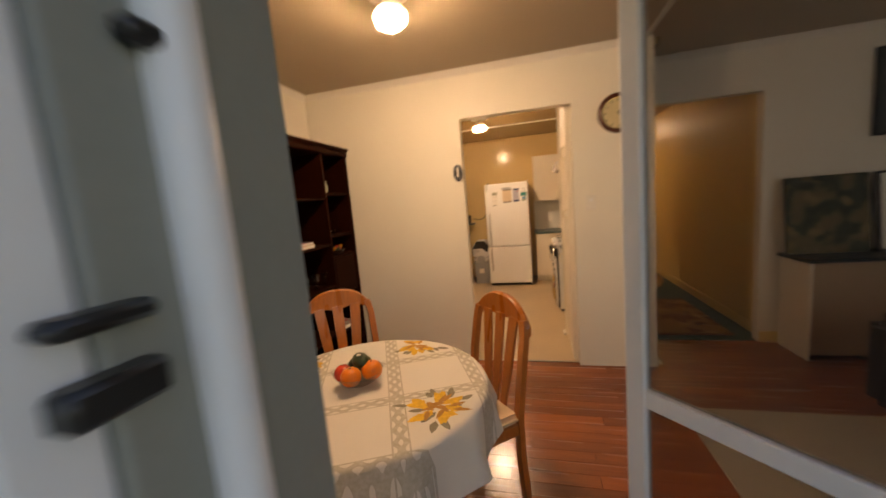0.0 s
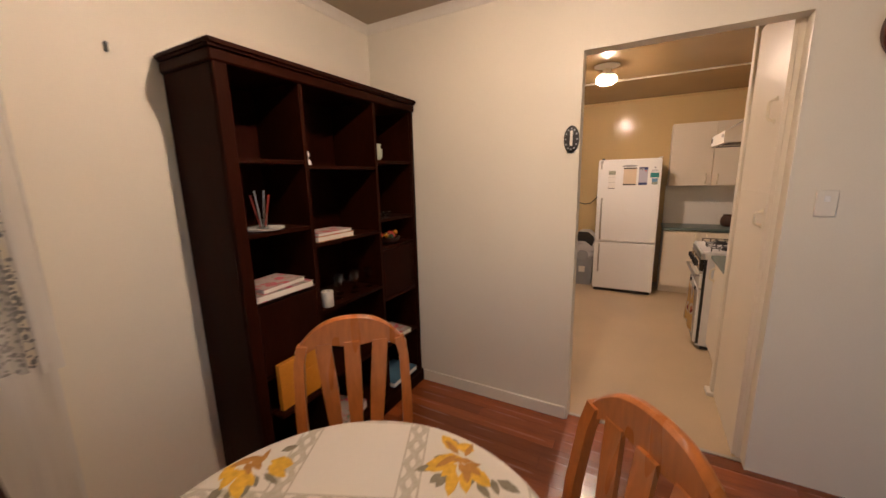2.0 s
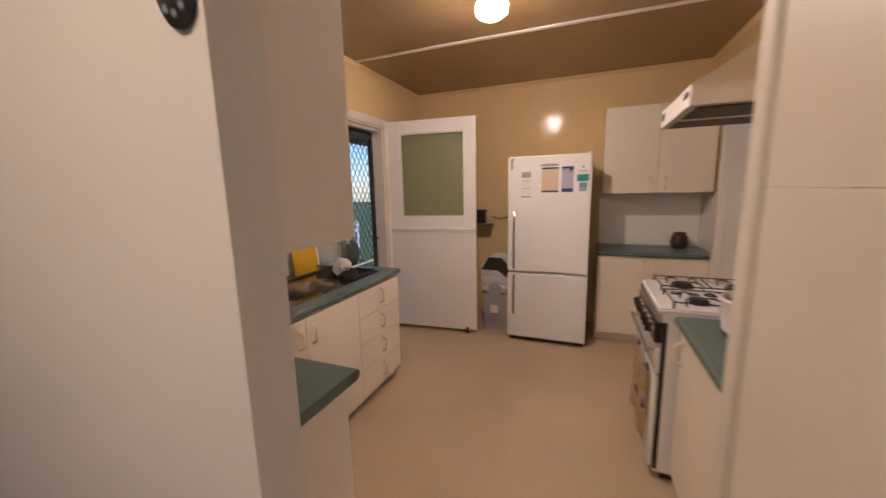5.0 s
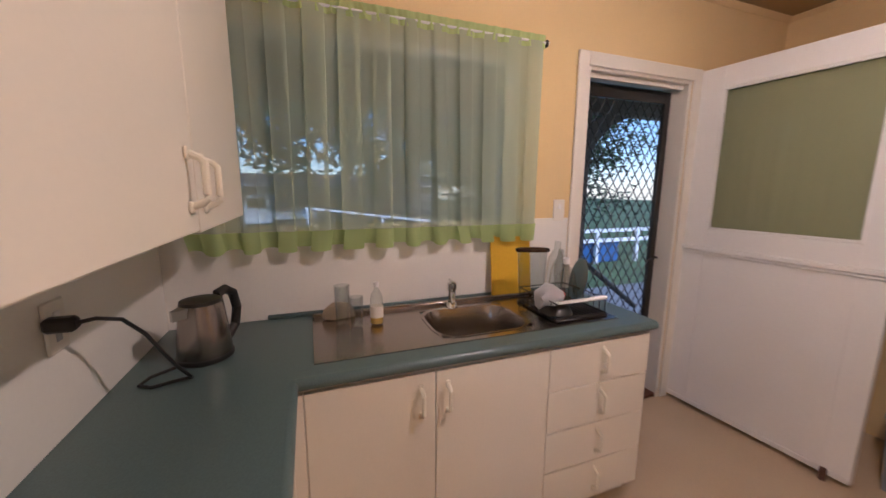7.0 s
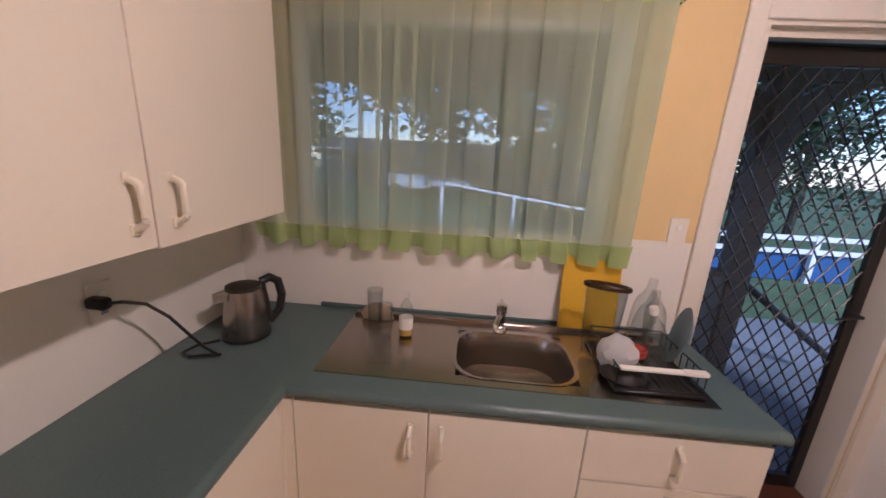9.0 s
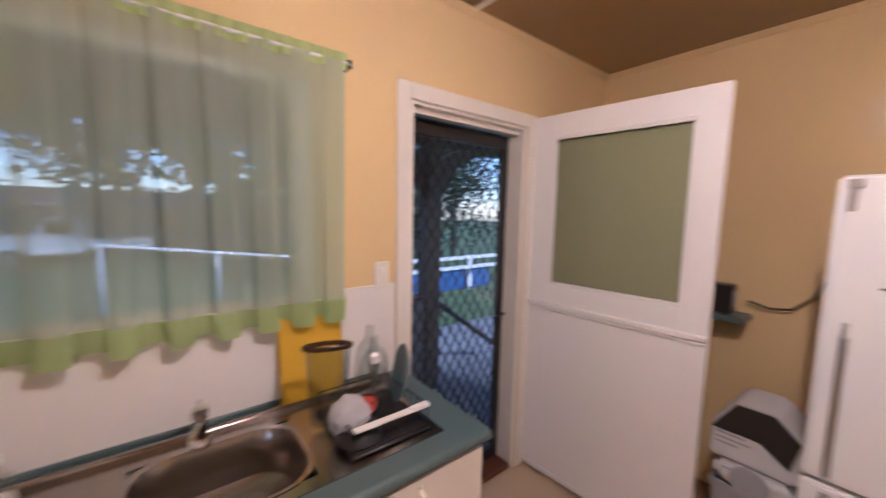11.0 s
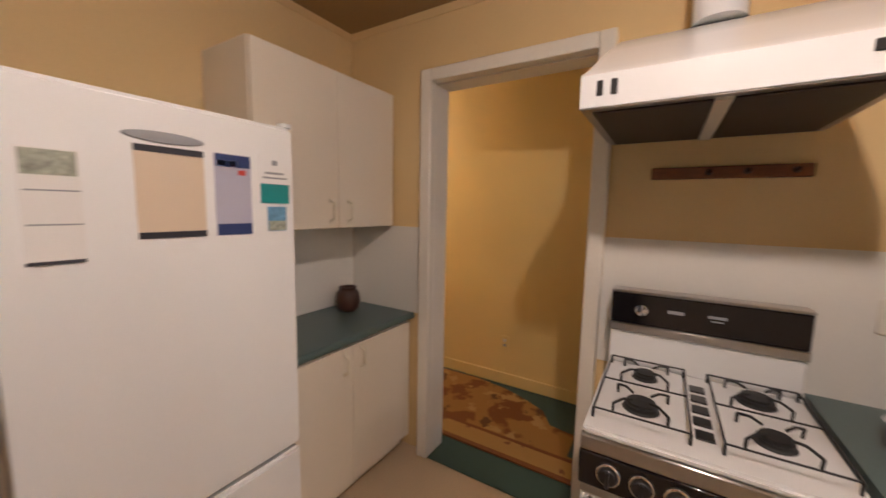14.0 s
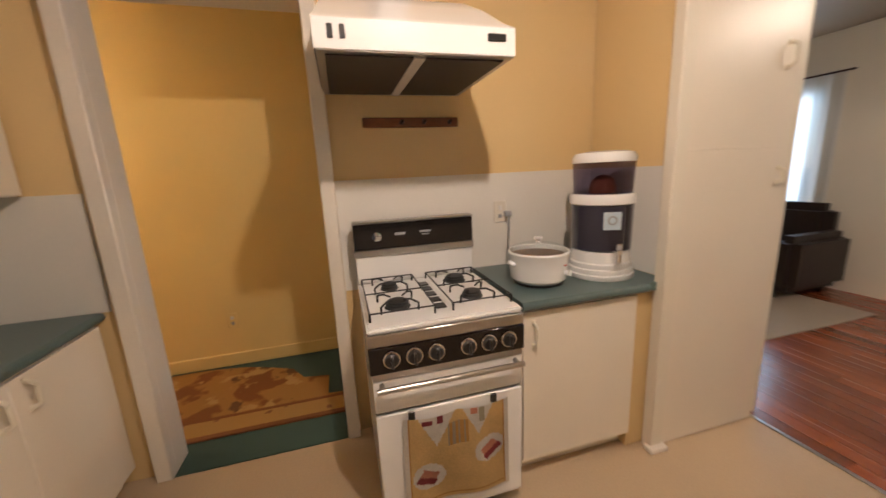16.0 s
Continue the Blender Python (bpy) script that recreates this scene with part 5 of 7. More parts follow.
# ---- kitchen: beside the refrigerator ----
bn = thing("bin", pose(-0.635, 6.57, 0), "grey plastic storage bin on the floor", "bin")
bm = bmesh.new()
prof = [(0.115, 0.0), (0.135, 0.36), (0.142, 0.36), (0.142, 0.385), (0.128, 0.385), (0.11, 0.02)]
lathe(bm, prof, 4)
bmesh.ops.rotate(bm, matrix=Euler((0, 0, radians(45))).to_matrix(), verts=bm.verts)
bmesh.ops.scale(bm, vec=(1.35, 1.6, 1), verts=bm.verts)
part("tub", bm, GREYPLASTIC, bn, smooth=False)
part("label", bar(-0.04, 0.04, -0.207, -0.202, 0.20, 0.28), PAPER, bn)
tb = thing("food_container", pose(-0.635, 6.56, 0.386), "clear plastic container on the bin", "container")
bm = box(bmesh.new(), -0.13, 0.14, -0.15, 0.13, 0.0, 0.10, bevel=0.03, seg=3)
part("tub", bm, material("milky_plastic", (0.62, 0.62, 0.62), 0.2), tb)
bm = lathe(bmesh.new(), [(0.07, 0), (0.065, 0.006), (0.0, 0.008)], 24)
bmesh.ops.rotate(bm, matrix=Euler((radians(90), 0, 0)).to_matrix(), verts=bm.verts)
bmesh.ops.translate(bm, vec=(0, -0.15, 0.045), verts=bm.verts)
part("round_lid", bm, GREYPLASTIC, tb)
bk = thing("bin_box", pose(-0.645, 6.56, 0.487), "white and grey carry box with a black lid", "box")
bm = bmesh.new()
side = [(-0.14, 0), (0.15, 0), (0.175, 0.10), (0.155, 0.19), (0.07, 0.27), (-0.06, 0.27), (-0.14, 0.16)]
f0, f1 = [bm.verts.new((x, -0.13, z)) for x, z in side], [bm.verts.new((x, 0.13, z)) for x, z in side]
bm.faces.new(f0), bm.faces.new(f1[::-1])
for k in range(len(side)):
    bm.faces.new((f0[k], f0[(k + 1) % len(side)], f1[(k + 1) % len(side)], f1[k]))
bmesh.ops.bevel(bm, geom=bm.edges[:], offset=0.012, segments=2, affect="EDGES")
part("body", bm, material("pale_grey_plastic", (0.60, 0.60, 0.60), 0.4), bk)
bm = bmesh.new()
top = [(-0.138, 0.135), (0.03, 0.135), (0.125, 0.065), (0.152, 0.185), (0.068, 0.265), (-0.058, 0.265)]
f0, f1 = [bm.verts.new((x, -0.136, z)) for x, z in top], [bm.verts.new((x, -0.128, z)) for x, z in top]
bm.faces.new(f0), bm.faces.new(f1[::-1])
for k in range(len(top)):
    bm.faces.new((f0[k], f0[(k + 1) % len(top)], f1[(k + 1) % len(top)], f1[k]))
part("lid", bm, BLACK, bk, "black folded lid")
bm = bmesh.new()
for k, w in enumerate((0.10, 0.12, 0.08)):
    box(bm, -0.12, -0.12 + w, -0.1325, -0.131, 0.115 - k * 0.022, 0.122 - k * 0.022)
part("text_line", bm, GREYPLASTIC, bk)
shf = thing("wall_shelf", pose(-0.86, 6.88, 1.02), "small green shelf on the wall behind the door", "shelf")
part("board", bar(-0.16, 0.08, -0.10, 0.078, 0, 0.03, bevel=0.004), TEAL, shf)
mc = thing("radio", pose(-0.90, 6.88, 1.05), "small black appliance on the shelf", "appliance")
part("body", bar(-0.09, 0.05, -0.05, 0.06, 0, 0.15, bevel=0.01), BLACK, mc)
part("panel", bar(0.0505, 0.054, -0.03, 0.03, 0.03, 0.12, bevel=0.001), GREYPLASTIC, mc)
part("plug", bar(-0.375, -0.335, 0.33, 0.378, 1.70, 1.74, bevel=0.006), BLACK, fr)
part("cord", tube(bmesh.new(), [(x * 1.2 - 0.355, y + 0.36, z * 1.22 + 1.72) for x, y, z in [(0, -0.01, -0.02), (-0.005, -0.01, -0.15), (-0.02, -0.012, -0.32), (-0.06, -0.014, -0.44), (-0.12, -0.015, -0.50), (-0.19, -0.015, -0.51), (-0.26, -0.02, -0.49)]], 0.006, 6), BLACK, fr)


# ---- lamps ----
LAMPGLASS = sheer("frosted_lamp_glass", (0.92, 0.88, 0.80), 0.72, 0.6)


def ceiling_lamp(name, x, y, top, bulb, label):
    """A ceiling rose with a short neck, a bulb and a fluted open glass shade round it."""
    c = thing(name, pose(x, y, top - 0.001), label, "ceiling lamp")
    part("rose", lathe(bmesh.new(), [(0.11, 0.0), (0.11, -0.006), (0.07, -0.012), (0.035, -0.03), (0.032, -0.062), (0.0, -0.062)], 28), TRIM, c)
    # flared collar added to keep the bulb's light off ceiling and upper walls
    part("holder_baffle", lathe(bmesh.new(), [(0.033, -0.050), (0.052, -0.066), (0.056, -0.102), (0.053, -0.102), (0.048, -0.070), (0.033, -0.063)], 28, loop=True), TRIM, c)
    part("bulb", lathe(bmesh.new(), [(0.014, -0.063), (0.016, -0.078), (0.026, -0.095), (0.030, -0.112), (0.026, -0.130), (0.014, -0.140), (0.0, -0.142)], 20), bulb, c, "lit bulb")
    bm = bmesh.new()
    lathe(bm, [(0.058, -0.070), (0.066, -0.074), (0.080, -0.090), (0.088, -0.115), (0.080, -0.145), (0.055, -0.165)], 48)
    bm.faces.ensure_lookup_table()
    bmesh.ops.delete(bm, geom=[f for f in bm.faces if len(f.verts) > 4], context="FACES_ONLY")
    for v in bm.verts:
        k = 1 + 0.035 * math.cos(12 * math.atan2(v.co.y, v.co.x))
        v.co.x, v.co.y = v.co.x * k, v.co.y * k
    part("shade", bm, LAMPGLASS, c, "fluted frosted glass shade")
    return c


ceiling_lamp("ceiling_lamp", -0.33, 5.05, TOPK, BULB_KITCHEN, "lit frosted glass ceiling lamp in the kitchen")
ceiling_lamp("ceiling_lamp", -0.37, 2.12, TOPD, BULB_DINING, "lit frosted glass ceiling lamp in the dining room")
# added, unseen lamp that lifts the hallway's brightness
ceiling_lamp("ceiling_lamp", 1.75, 7.75, TOPD, BULB_HALL_FILL, "unseen ceiling lamp added to brighten the hallway")


# ---- dining room: table ----
tb = thing("dining_table", pose(-0.440, 1.566, 0, 0, 0, 24.2) @ Matrix.Diagonal((1.03, 1.03, 0.985, 1)), "round dining table under a patterned cloth", "table")
part("tabletop", lathe(bmesh.new(), [(0.10, 0.715), (0.477, 0.715), (0.484, 0.725), (0.484, 0.744), (0.0, 0.744)], 40), CHAIRWOOD, tb)
for k in range(4):
    a = math.pi / 4 + k * math.pi / 2
    part("leg", rod(bmesh.new(), (0.30 * math.cos(a), 0.30 * math.sin(a), 0.0), (0.27 * math.cos(a), 0.27 * math.sin(a), 0.715), 0.022, 0.032, 12), CHAIRWOOD, tb)

CLOTH = material("tablecloth_print", (0.66, 0.61, 0.53), 0.85, grain=0.06, scale=420, bump=0.25, wear=0.03)
n, l = CLOTH.node_tree.nodes, CLOTH.node_tree.links
base = n["Principled BSDF"].inputs["Base Color"].links[0].from_socket
tc, sep = n.new("ShaderNodeTexCoord"), n.new("ShaderNodeSeparateXYZ")
l.new(tc.outputs["Object"], sep.inputs[0])


def node_math(op, a, b=None):
    m = n.new("ShaderNodeMath")
    m.operation = op
    for k, v in enumerate((a, b)):
        if v is not None:
            if isinstance(v, (int, float)):
                m.inputs[k].default_value = v
            else:
                l.new(v, m.inputs[k])
    return m.outputs[0]


bands = []
for axis, off in ((0, 0.111), (1, 0.172)):
    d = node_math("PINGPONG", node_math("ADD", sep.outputs[axis], 3.3 - off), 0.165)
    along = sep.outputs[1 - axis]
    scroll = node_math("SINE", node_math("MULTIPLY", along, 95.0))
    centre = node_math("ADD", d, node_math("MULTIPLY", scroll, 0.008))
    stripe = node_math("LESS_THAN", node_math("ABSOLUTE", node_math("SUBTRACT", centre, 0.010)), 0.010)
    edge = node_math("LESS_THAN", node_math("ABSOLUTE", node_math("SUBTRACT", d, 0.027)), 0.003)
    bands.append(node_math("MAXIMUM", stripe, edge))
vor = n.new("ShaderNodeTexNoise")
vor.inputs["Scale"].default_value = 70
l.new(tc.outputs["Object"], vor.inputs["Vector"])
mask = node_math("MULTIPLY", node_math("MAXIMUM", bands[0], bands[1]), node_math("ADD", node_math("MULTIPLY", vor.outputs[0], 0.8), 0.35))
mix = n.new("ShaderNodeMix")
mix.data_type = "RGBA"
l.new(mask, mix.inputs[0]), l.new(base, mix.inputs[6])
mix.inputs[7].default_value = (0.38, 0.34, 0.26, 1)
l.new(mix.outputs[2], n["Principled BSDF"].inputs["Base Color"])

cloth = thing("tablecloth", pose(-0.440, 1.566, 0.734, 0, 0, 24.2) @ Matrix.Diagonal((1.03, 1.03, 1, 1)), "white printed tablecloth with yellow flower clusters", "tablecloth")
bm = bmesh.new()
sides, rings = 120, []
prof = [(0.12, 0.0015), (0.24, 0.0015), (0.36, 0.0015), (0.468, 0.0015), (0.487, -0.001), (0.496, -0.010), (0.502, -0.035)] + [(0.506 + 0.004 * k, -0.035 - 0.030 * k) for k in range(1, 7)]
middle = bm.verts.new((0, 0, 0.0015))
for j, (r, z) in enumerate(prof):
    row = []
    for k in range(sides):
        a = 2 * math.pi * k / sides
        fold = max(0, j - 5) / 7
        w = 0.030 * fold * (math.sin(13 * a) + 0.45 * math.sin(7 * a + 1.3))
        dz = 0.030 * fold * math.sin(13 * a + 0.5)
        row.append(bm.verts.new(((r + w) * math.cos(a), (r + w) * math.sin(a), z + dz)))
    rings.append(row)
for k in range(sides):
    bm.faces.new((middle, rings[0][k], rings[0][(k + 1) % sides]))
for r0, r1 in zip(rings, rings[1:]):
    for k in range(sides):
        bm.faces.new((r0[k], r1[k], r1[(k + 1) % sides], r0[(k + 1) % sides]))
part("cloth", bm, CLOTH, cloth)
PETALS = [material("petal_yellow", (0.70, 0.40, 0.035), 0.85, grain=0.3, scale=60, wear=0.2), material("petal_ochre", (0.42, 0.20, 0.04), 0.85, grain=0.3, scale=60), material("petal_leaf", (0.22, 0.19, 0.13), 0.85, grain=0.3, scale=60)]
rnd = random.Random(12)
for cx, cy in ((0.275, 0.335), (0.255, -0.265), (-0.345, 0.30), (-0.345, -0.255)):
    for mat, count, name in ((PETALS[2], 17, "printed_leaf"), (PETALS[0], 17, "printed_petal"), (PETALS[1], 11, "printed_heart")):
        bm = bmesh.new()
        for k in range(count):
            a = 2 * math.pi * k / count + rnd.uniform(-0.25, 0.25)
            r0 = {"printed_leaf": 0.075, "printed_petal": 0.038, "printed_heart": 0.006}[name] * rnd.uniform(0.6, 1.2)
            ln, w = {"printed_leaf": (0.062, 0.014), "printed_petal": (0.080, 0.021), "printed_heart": (0.070, 0.012)}[name]
            ln, w = ln * rnd.uniform(0.7, 1.1), w * rnd.uniform(0.7, 1.1)
            z = 0.0020 + {"printed_leaf": 0, "printed_petal": 0.0006, "printed_heart": 0.0014}[name] + 0.00003 * k
            d, s = Vector((math.cos(a), math.sin(a), 0)), Vector((-math.sin(a), math.cos(a), 0))
            o = Vector((cx, cy, z)) + d * r0 + Vector((rnd.uniform(-0.045, 0.045), rnd.uniform(-0.025, 0.025), 0))
            pts = [o, o + d * ln * 0.35 + s * w, o + d * ln * 0.75 + s * w * 0.7, o + d * ln, o + d * ln * 0.75 - s * w * 0.7, o + d * ln * 0.35 - s * w]
            pts = [p for p in pts]
            if all(p.xy.length < 0.484 for p in pts):
                bm.faces.new([bm.verts.new(p) for p in pts])
        tagged(part(name, bm, mat, cloth, smooth=False), kind="stuff")

fb = thing("fruit_bowl", pose(-0.478, 1.566, 0.7365), "clear glass fruit bowl on the table", "bowl")
part("bowl", lathe(bmesh.new(), [(0.035, 0.0), (0.04, 0.004), (0.075, 0.028), (0.102, 0.062), (0.106, 0.064), (0.080, 0.024), (0.04, 0.006), (0.0, 0.005)], 32), CLEARPLASTIC, fb)


def fruit(name, x, y, z, r, mat, label, sx=1.0, sz=1.0, rz=0.0):
    f = thing(name, pose(-0.478 + x, 1.566 + y, 0.7365 + z, 0, 0, rz) @ Matrix.Scale(1.12, 4), label, "fruit", "fruit in the bowl")
    bm = bmesh.new()
    bmesh.ops.create_uvsphere(bm, u_segments=22, v_segments=14, radius=r)
    for v in bm.verts:
        k = abs(v.co.z) / r
        v.co.z *= sz * (1 - 0.10 * k ** 6)
        v.co.x *= sx
        v.co.z += r * sz
    part("flesh", bm, mat, f)
    part("stem", rod(bmesh.new(), (0, 0, 2 * r * sz * 0.93), (0, 0, 2 * r * sz * 0.97), 0.004, sides=6), BARK, f)
    return f


ORANGE = material("orange_peel", (0.80, 0.19, 0.012), 0.35, grain=0.1, scale=160, bump=0.35, wear=0.1)
REDAPPLE = material("red_apple_skin", (0.62, 0.06, 0.03), 0.25, grain=0.25, scale=30, wear=0.3)
AVOCADO = material("avocado_skin", (0.025, 0.045, 0.015), 0.35, grain=0.3, scale=120, bump=0.5)
fruit("orange", -0.005, -0.055, 0.018, 0.039, ORANGE, "ripe orange in the glass bowl", sz=0.95)
fruit("orange", 0.062, 0.005, 0.022, 0.040, ORANGE, "ripe orange in the glass bowl", sz=0.95)
fruit("apple", -0.058, -0.022, 0.020, 0.034, REDAPPLE, "red apple in the glass bowl")
fruit("avocado", -0.018, 0.055, 0.035, 0.034, AVOCADO, "dark green avocado lying on the fruit", 1.35, 0.9, 40)
av = fruit("avocado", 0.008, 0.015, 0.068, 0.032, AVOCADO, "dark green avocado with a pale sticker", 1.35, 0.9, -50)
part("sticker", lathe(bmesh.new(), [(0.0, 0.0), (0.009, 0.0), (0.009, 0.001), (0.0, 0.001)], 12, (0.012, -0.006, 0.0565)), PAPER, av)


# ---- dining room: chairs ----
def pine_chair(m, label):
    """A varnished chair that faces -y, with an arched back of three vase-shaped slats."""
    c = thing("dining_chair", m, label, "chair", "pine chairs round the table")
    for s in (1, -1):
        pts = [(s * 0.185, 0.02, 0.0), (s * 0.188, 0.0, 0.25), (s * 0.19, -0.005, 0.45), (s * 0.195, 0.02, 0.65), (s * 0.192, 0.05, 0.82), (s * 0.178, 0.062, 0.89)]
        part("back_post", ribbon(bmesh.new(), pts, 0.036, 0.03), CHAIRWOOD, c)
        part("front_leg", ribbon(bmesh.new(), [(s * 0.19, -0.40, 0.0), (s * 0.195, -0.40, 0.22), (s * 0.19, -0.40, 0.42)], 0.036, 0.036), CHAIRWOOD, c)
        part("side_rail", bar(s * 0.19 - 0.012, s * 0.19 + 0.012, -0.385, -0.015, 0.375, 0.43, bevel=0.004), CHAIRWOOD, c)
    part("front_rail", bar(-0.18, 0.18, -0.412, -0.388, 0.375, 0.43, bevel=0.004), CHAIRWOOD, c)
    part("back_rail", bar(-0.18, 0.18, -0.015, 0.012, 0.375, 0.43, bevel=0.004), CHAIRWOOD, c)
    # crest rail: thick arch, with a lower lip that dips in the middle
    bm = bmesh.new()
    n = 20
    rows = []
    for i in range(n + 1):
        u = -1 + 2 * i / n
        x = 0.205 * u
        up = 0.985 - 0.115 * abs(u) ** 2.6
        lo = 0.895 - 0.075 * abs(u) ** 3 + (-0.030 * math.cos(u * math.pi / 1.1) if abs(u) < 0.55 else 0.0) * 1.0
        lo = min(lo, up - 0.034)
        y = 0.066 + 0.016 * (1 - u * u)
        rows.append([bm.verts.new(p) for p in ((x, y - 0.014, lo), (x, y + 0.014, lo), (x, y + 0.016, up - 0.008), (x, y + 0.006, up), (x, y - 0.006, up), (x, y - 0.016, up - 0.008))])
    for r0, r1 in zip(rows, rows[1:]):
        for k in range(6):
            bm.faces.new((r0[k], r0[(k + 1) % 6], r1[(k + 1) % 6], r1[k]))
    bm.faces.new(rows[0]), bm.faces.new(rows[-1][::-1])
    part("crest_rail", bm, CHAIRWOOD, c)
    for x0, x1 in ((-0.062, -0.105), (0.0, 0.0), (0.062, 0.105)):
        bm = bmesh.new()
        rows = []
        for i in range(9):
            v = i / 8
            z, y = 0.43 + 0.455 * v, 0.0 + 0.066 * v
            x = x0 + (x1 - x0) * v
            w = 0.017 + 0.012 * v ** 1.5 + 0.006 * math.sin(math.pi * v)
            rows.append([bm.verts.new(p) for p in ((x - w, y - 0.007, z), (x + w, y - 0.007, z), (x + w, y + 0.007, z), (x - w, y + 0.007, z))])
        for r0, r1 in zip(rows, rows[1:]):
            for k in range(4):
                bm.faces.new((r0[k], r0[(k + 1) % 4], r1[(k + 1) % 4], r1[k]))
        bm.faces.new(rows[0][::-1]), bm.faces.new(rows[-1])
        part("slat", bm, CHAIRWOOD, c)
    bm = box(bmesh.new(), -0.205, 0.205, -0.425, 0.0, 0.43, 0.478, bevel=0.02, seg=3)
    part("seat", bm, material("cream_vinyl_seat", (0.62, 0.44, 0.27), 0.5, wear=0.08), c, "padded tan seat")
    return c


first = pine_chair(pose(-0.862, 2.10, 0, 0, 0, 39.7) @ Matrix.Scale(1.025, 4), "orange pine dining chair in front of the bookcase")
second = copy_thing(first, pose(0.047, 1.965, 0, 0, 0, -49))
tagged(second, "orange pine dining chair tucked beside the table")

def back_y(z):
    return 0.085 * max(0.0, (z - 0.42) / 0.495) ** 1.6


cc = thing("dining_chair", pose(-0.956, 1.146, 0, 0, 0, 117), "dark stained chair with a slatted grid back", "chair")
for s in (1, -1):
    pts = [(s * 0.170, 0.0, 0.0), (s * 0.170, -0.004, 0.42), (s * 0.170, back_y(0.58), 0.58), (s * 0.170, back_y(0.70), 0.70), (s * 0.172, back_y(0.81), 0.81), (s * 0.174, back_y(0.916), 0.916)]
    part("back_post", ribbon(bmesh.new(), pts, 0.072, 0.026), DARKWOOD, cc)
    part("front_leg", bar(s * 0.20 - 0.02, s * 0.20 + 0.02, -0.42, -0.38, 0.0, 0.42, bevel=0.004), DARKWOOD, cc)
    part("side_rail", bar(s * 0.20 - 0.012, s * 0.20 + 0.012, -0.38, -0.01, 0.37, 0.425, bevel=0.003), DARKWOOD, cc)


for z0, z1, nm in ((0.85, 0.918, "top_rail"), (0.48, 0.545, "lower_rail")):
    y = back_y((z0 + z1) / 2)
    part(nm, bar(-0.15, 0.15, y - 0.012, y + 0.014, z0, z1, bevel=0.004), DARKWOOD, cc)
for x in (-0.092, 0.092):
    part("upright", ribbon(bmesh.new(), [(x, back_y(0.53), 0.53), (x, back_y(0.70), 0.70), (x, back_y(0.87), 0.87)], 0.028, 0.022), DARKWOOD, cc)
for k in range(11):
    z = 0.565 + k * 0.027
    y = back_y(z)
    part("slat", bar(-0.145, 0.145, y - 0.006, y + 0.006, z - 0.0065, z + 0.0065, bevel=0.002), DARKWOOD, cc)
part("seat", box(bmesh.new(), -0.225, 0.225, -0.44, 0.0, 0.425, 0.475, bevel=0.018, seg=3), material("brown_seat_fabric", (0.20, 0.10, 0.06), 0.8, grain=0.15, scale=200), cc, "padded brown seat")

# ---- dining room: bookcase ----
BK0, BK1, BKX, BKH = 2.022, 3.325, -1.37, 2.035
bc = thing("bookcase", pose(-1.54, 2.655, 0), "tall dark mahogany open bookcase against the wall", "bookcase")


def K(bm, x0, x1, y0, y1, z0, z1, **k):
    return box(bm, x0 + 1.54, x1 + 1.54, y0 - 2.655, y1 - 2.655, z0, z1, **k)


for a, b in ((BK0, BK0 + 0.03), (BK1 - 0.025, BK1)):
    part("side_panel", K(bmesh.new(), -1.70, BKX, a, b, 0.0, BKH - 0.05, bevel=0.002), SHELFWOOD, bc)
part("back_panel", K(bmesh.new(), -1.702, -1.692, BK0, BK1, 0.05, BKH - 0.05), SHELFWOOD, bc)
part("left_stile", K(bmesh.new(), BKX, BKX + 0.018, BK0, BK0 + 0.055, 0.0, BKH - 0.05, bevel=0.004), SHELFWOOD, bc)
part("right_stile", K(bmesh.new(), BKX, BKX + 0.018, BK1 - 0.03, BK1, 0.0, BKH - 0.05, bevel=0.004), SHELFWOOD, bc)
bm = K(bmesh.new(), -1.705, BKX + 0.045, BK0 - 0.028, BK1 + 0.014, BKH - 0.03, BKH, bevel=0.010, seg=2)
K(bm, -1.70, BKX + 0.025, BK0 - 0.014, BK1 + 0.010, BKH - 0.075, BKH - 0.03, bevel=0.006)
part("crown", bm, SHELFWOOD, bc)
part("plinth", K(bmesh.new(), -1.70, BKX + 0.035, BK0 - 0.01, BK1 + 0.012, 0.0, 0.09, bevel=0.008), SHELFWOOD, bc)
D1, D2 = 2.415, 2.935
for d in (D1, D2):
    part("divider", K(bmesh.new(), -1.69, BKX + 0.004, d - 0.011, d + 0.011, 0.09, BKH - 0.075), SHELFWOOD, bc)
for a, b, zs in ((BK0 + 0.03, D1 - 0.011, (1.62, 1.31, 1.015, 0.66, 0.49)), (D1 + 0.011, D2 - 0.011, (1.60, 1.215, 0.86, 0.46, 0.12)), (D2 + 0.011, BK1 - 0.025, (1.64, 1.28, 1.10, 0.76, 0.44, 0.12))):
    for z in zs:
        part("shelf", K(bmesh.new(), -1.69, BKX, a, b, z - 0.018, z), SHELFWOOD, bc)
part("cupboard_door", K(bmesh.new(), BKX - 0.012, BKX + 0.006, BK0 + 0.057, D1 - 0.013, 0.665, 0.995, bevel=0.003), SHELFWOOD, bc)
part("cupboard_door", K(bmesh.new(), BKX - 0.012, BKX + 0.006, D2 + 0.013, BK1 - 0.032, 0.765, 1.08, bevel=0.003), SHELFWOOD, bc)

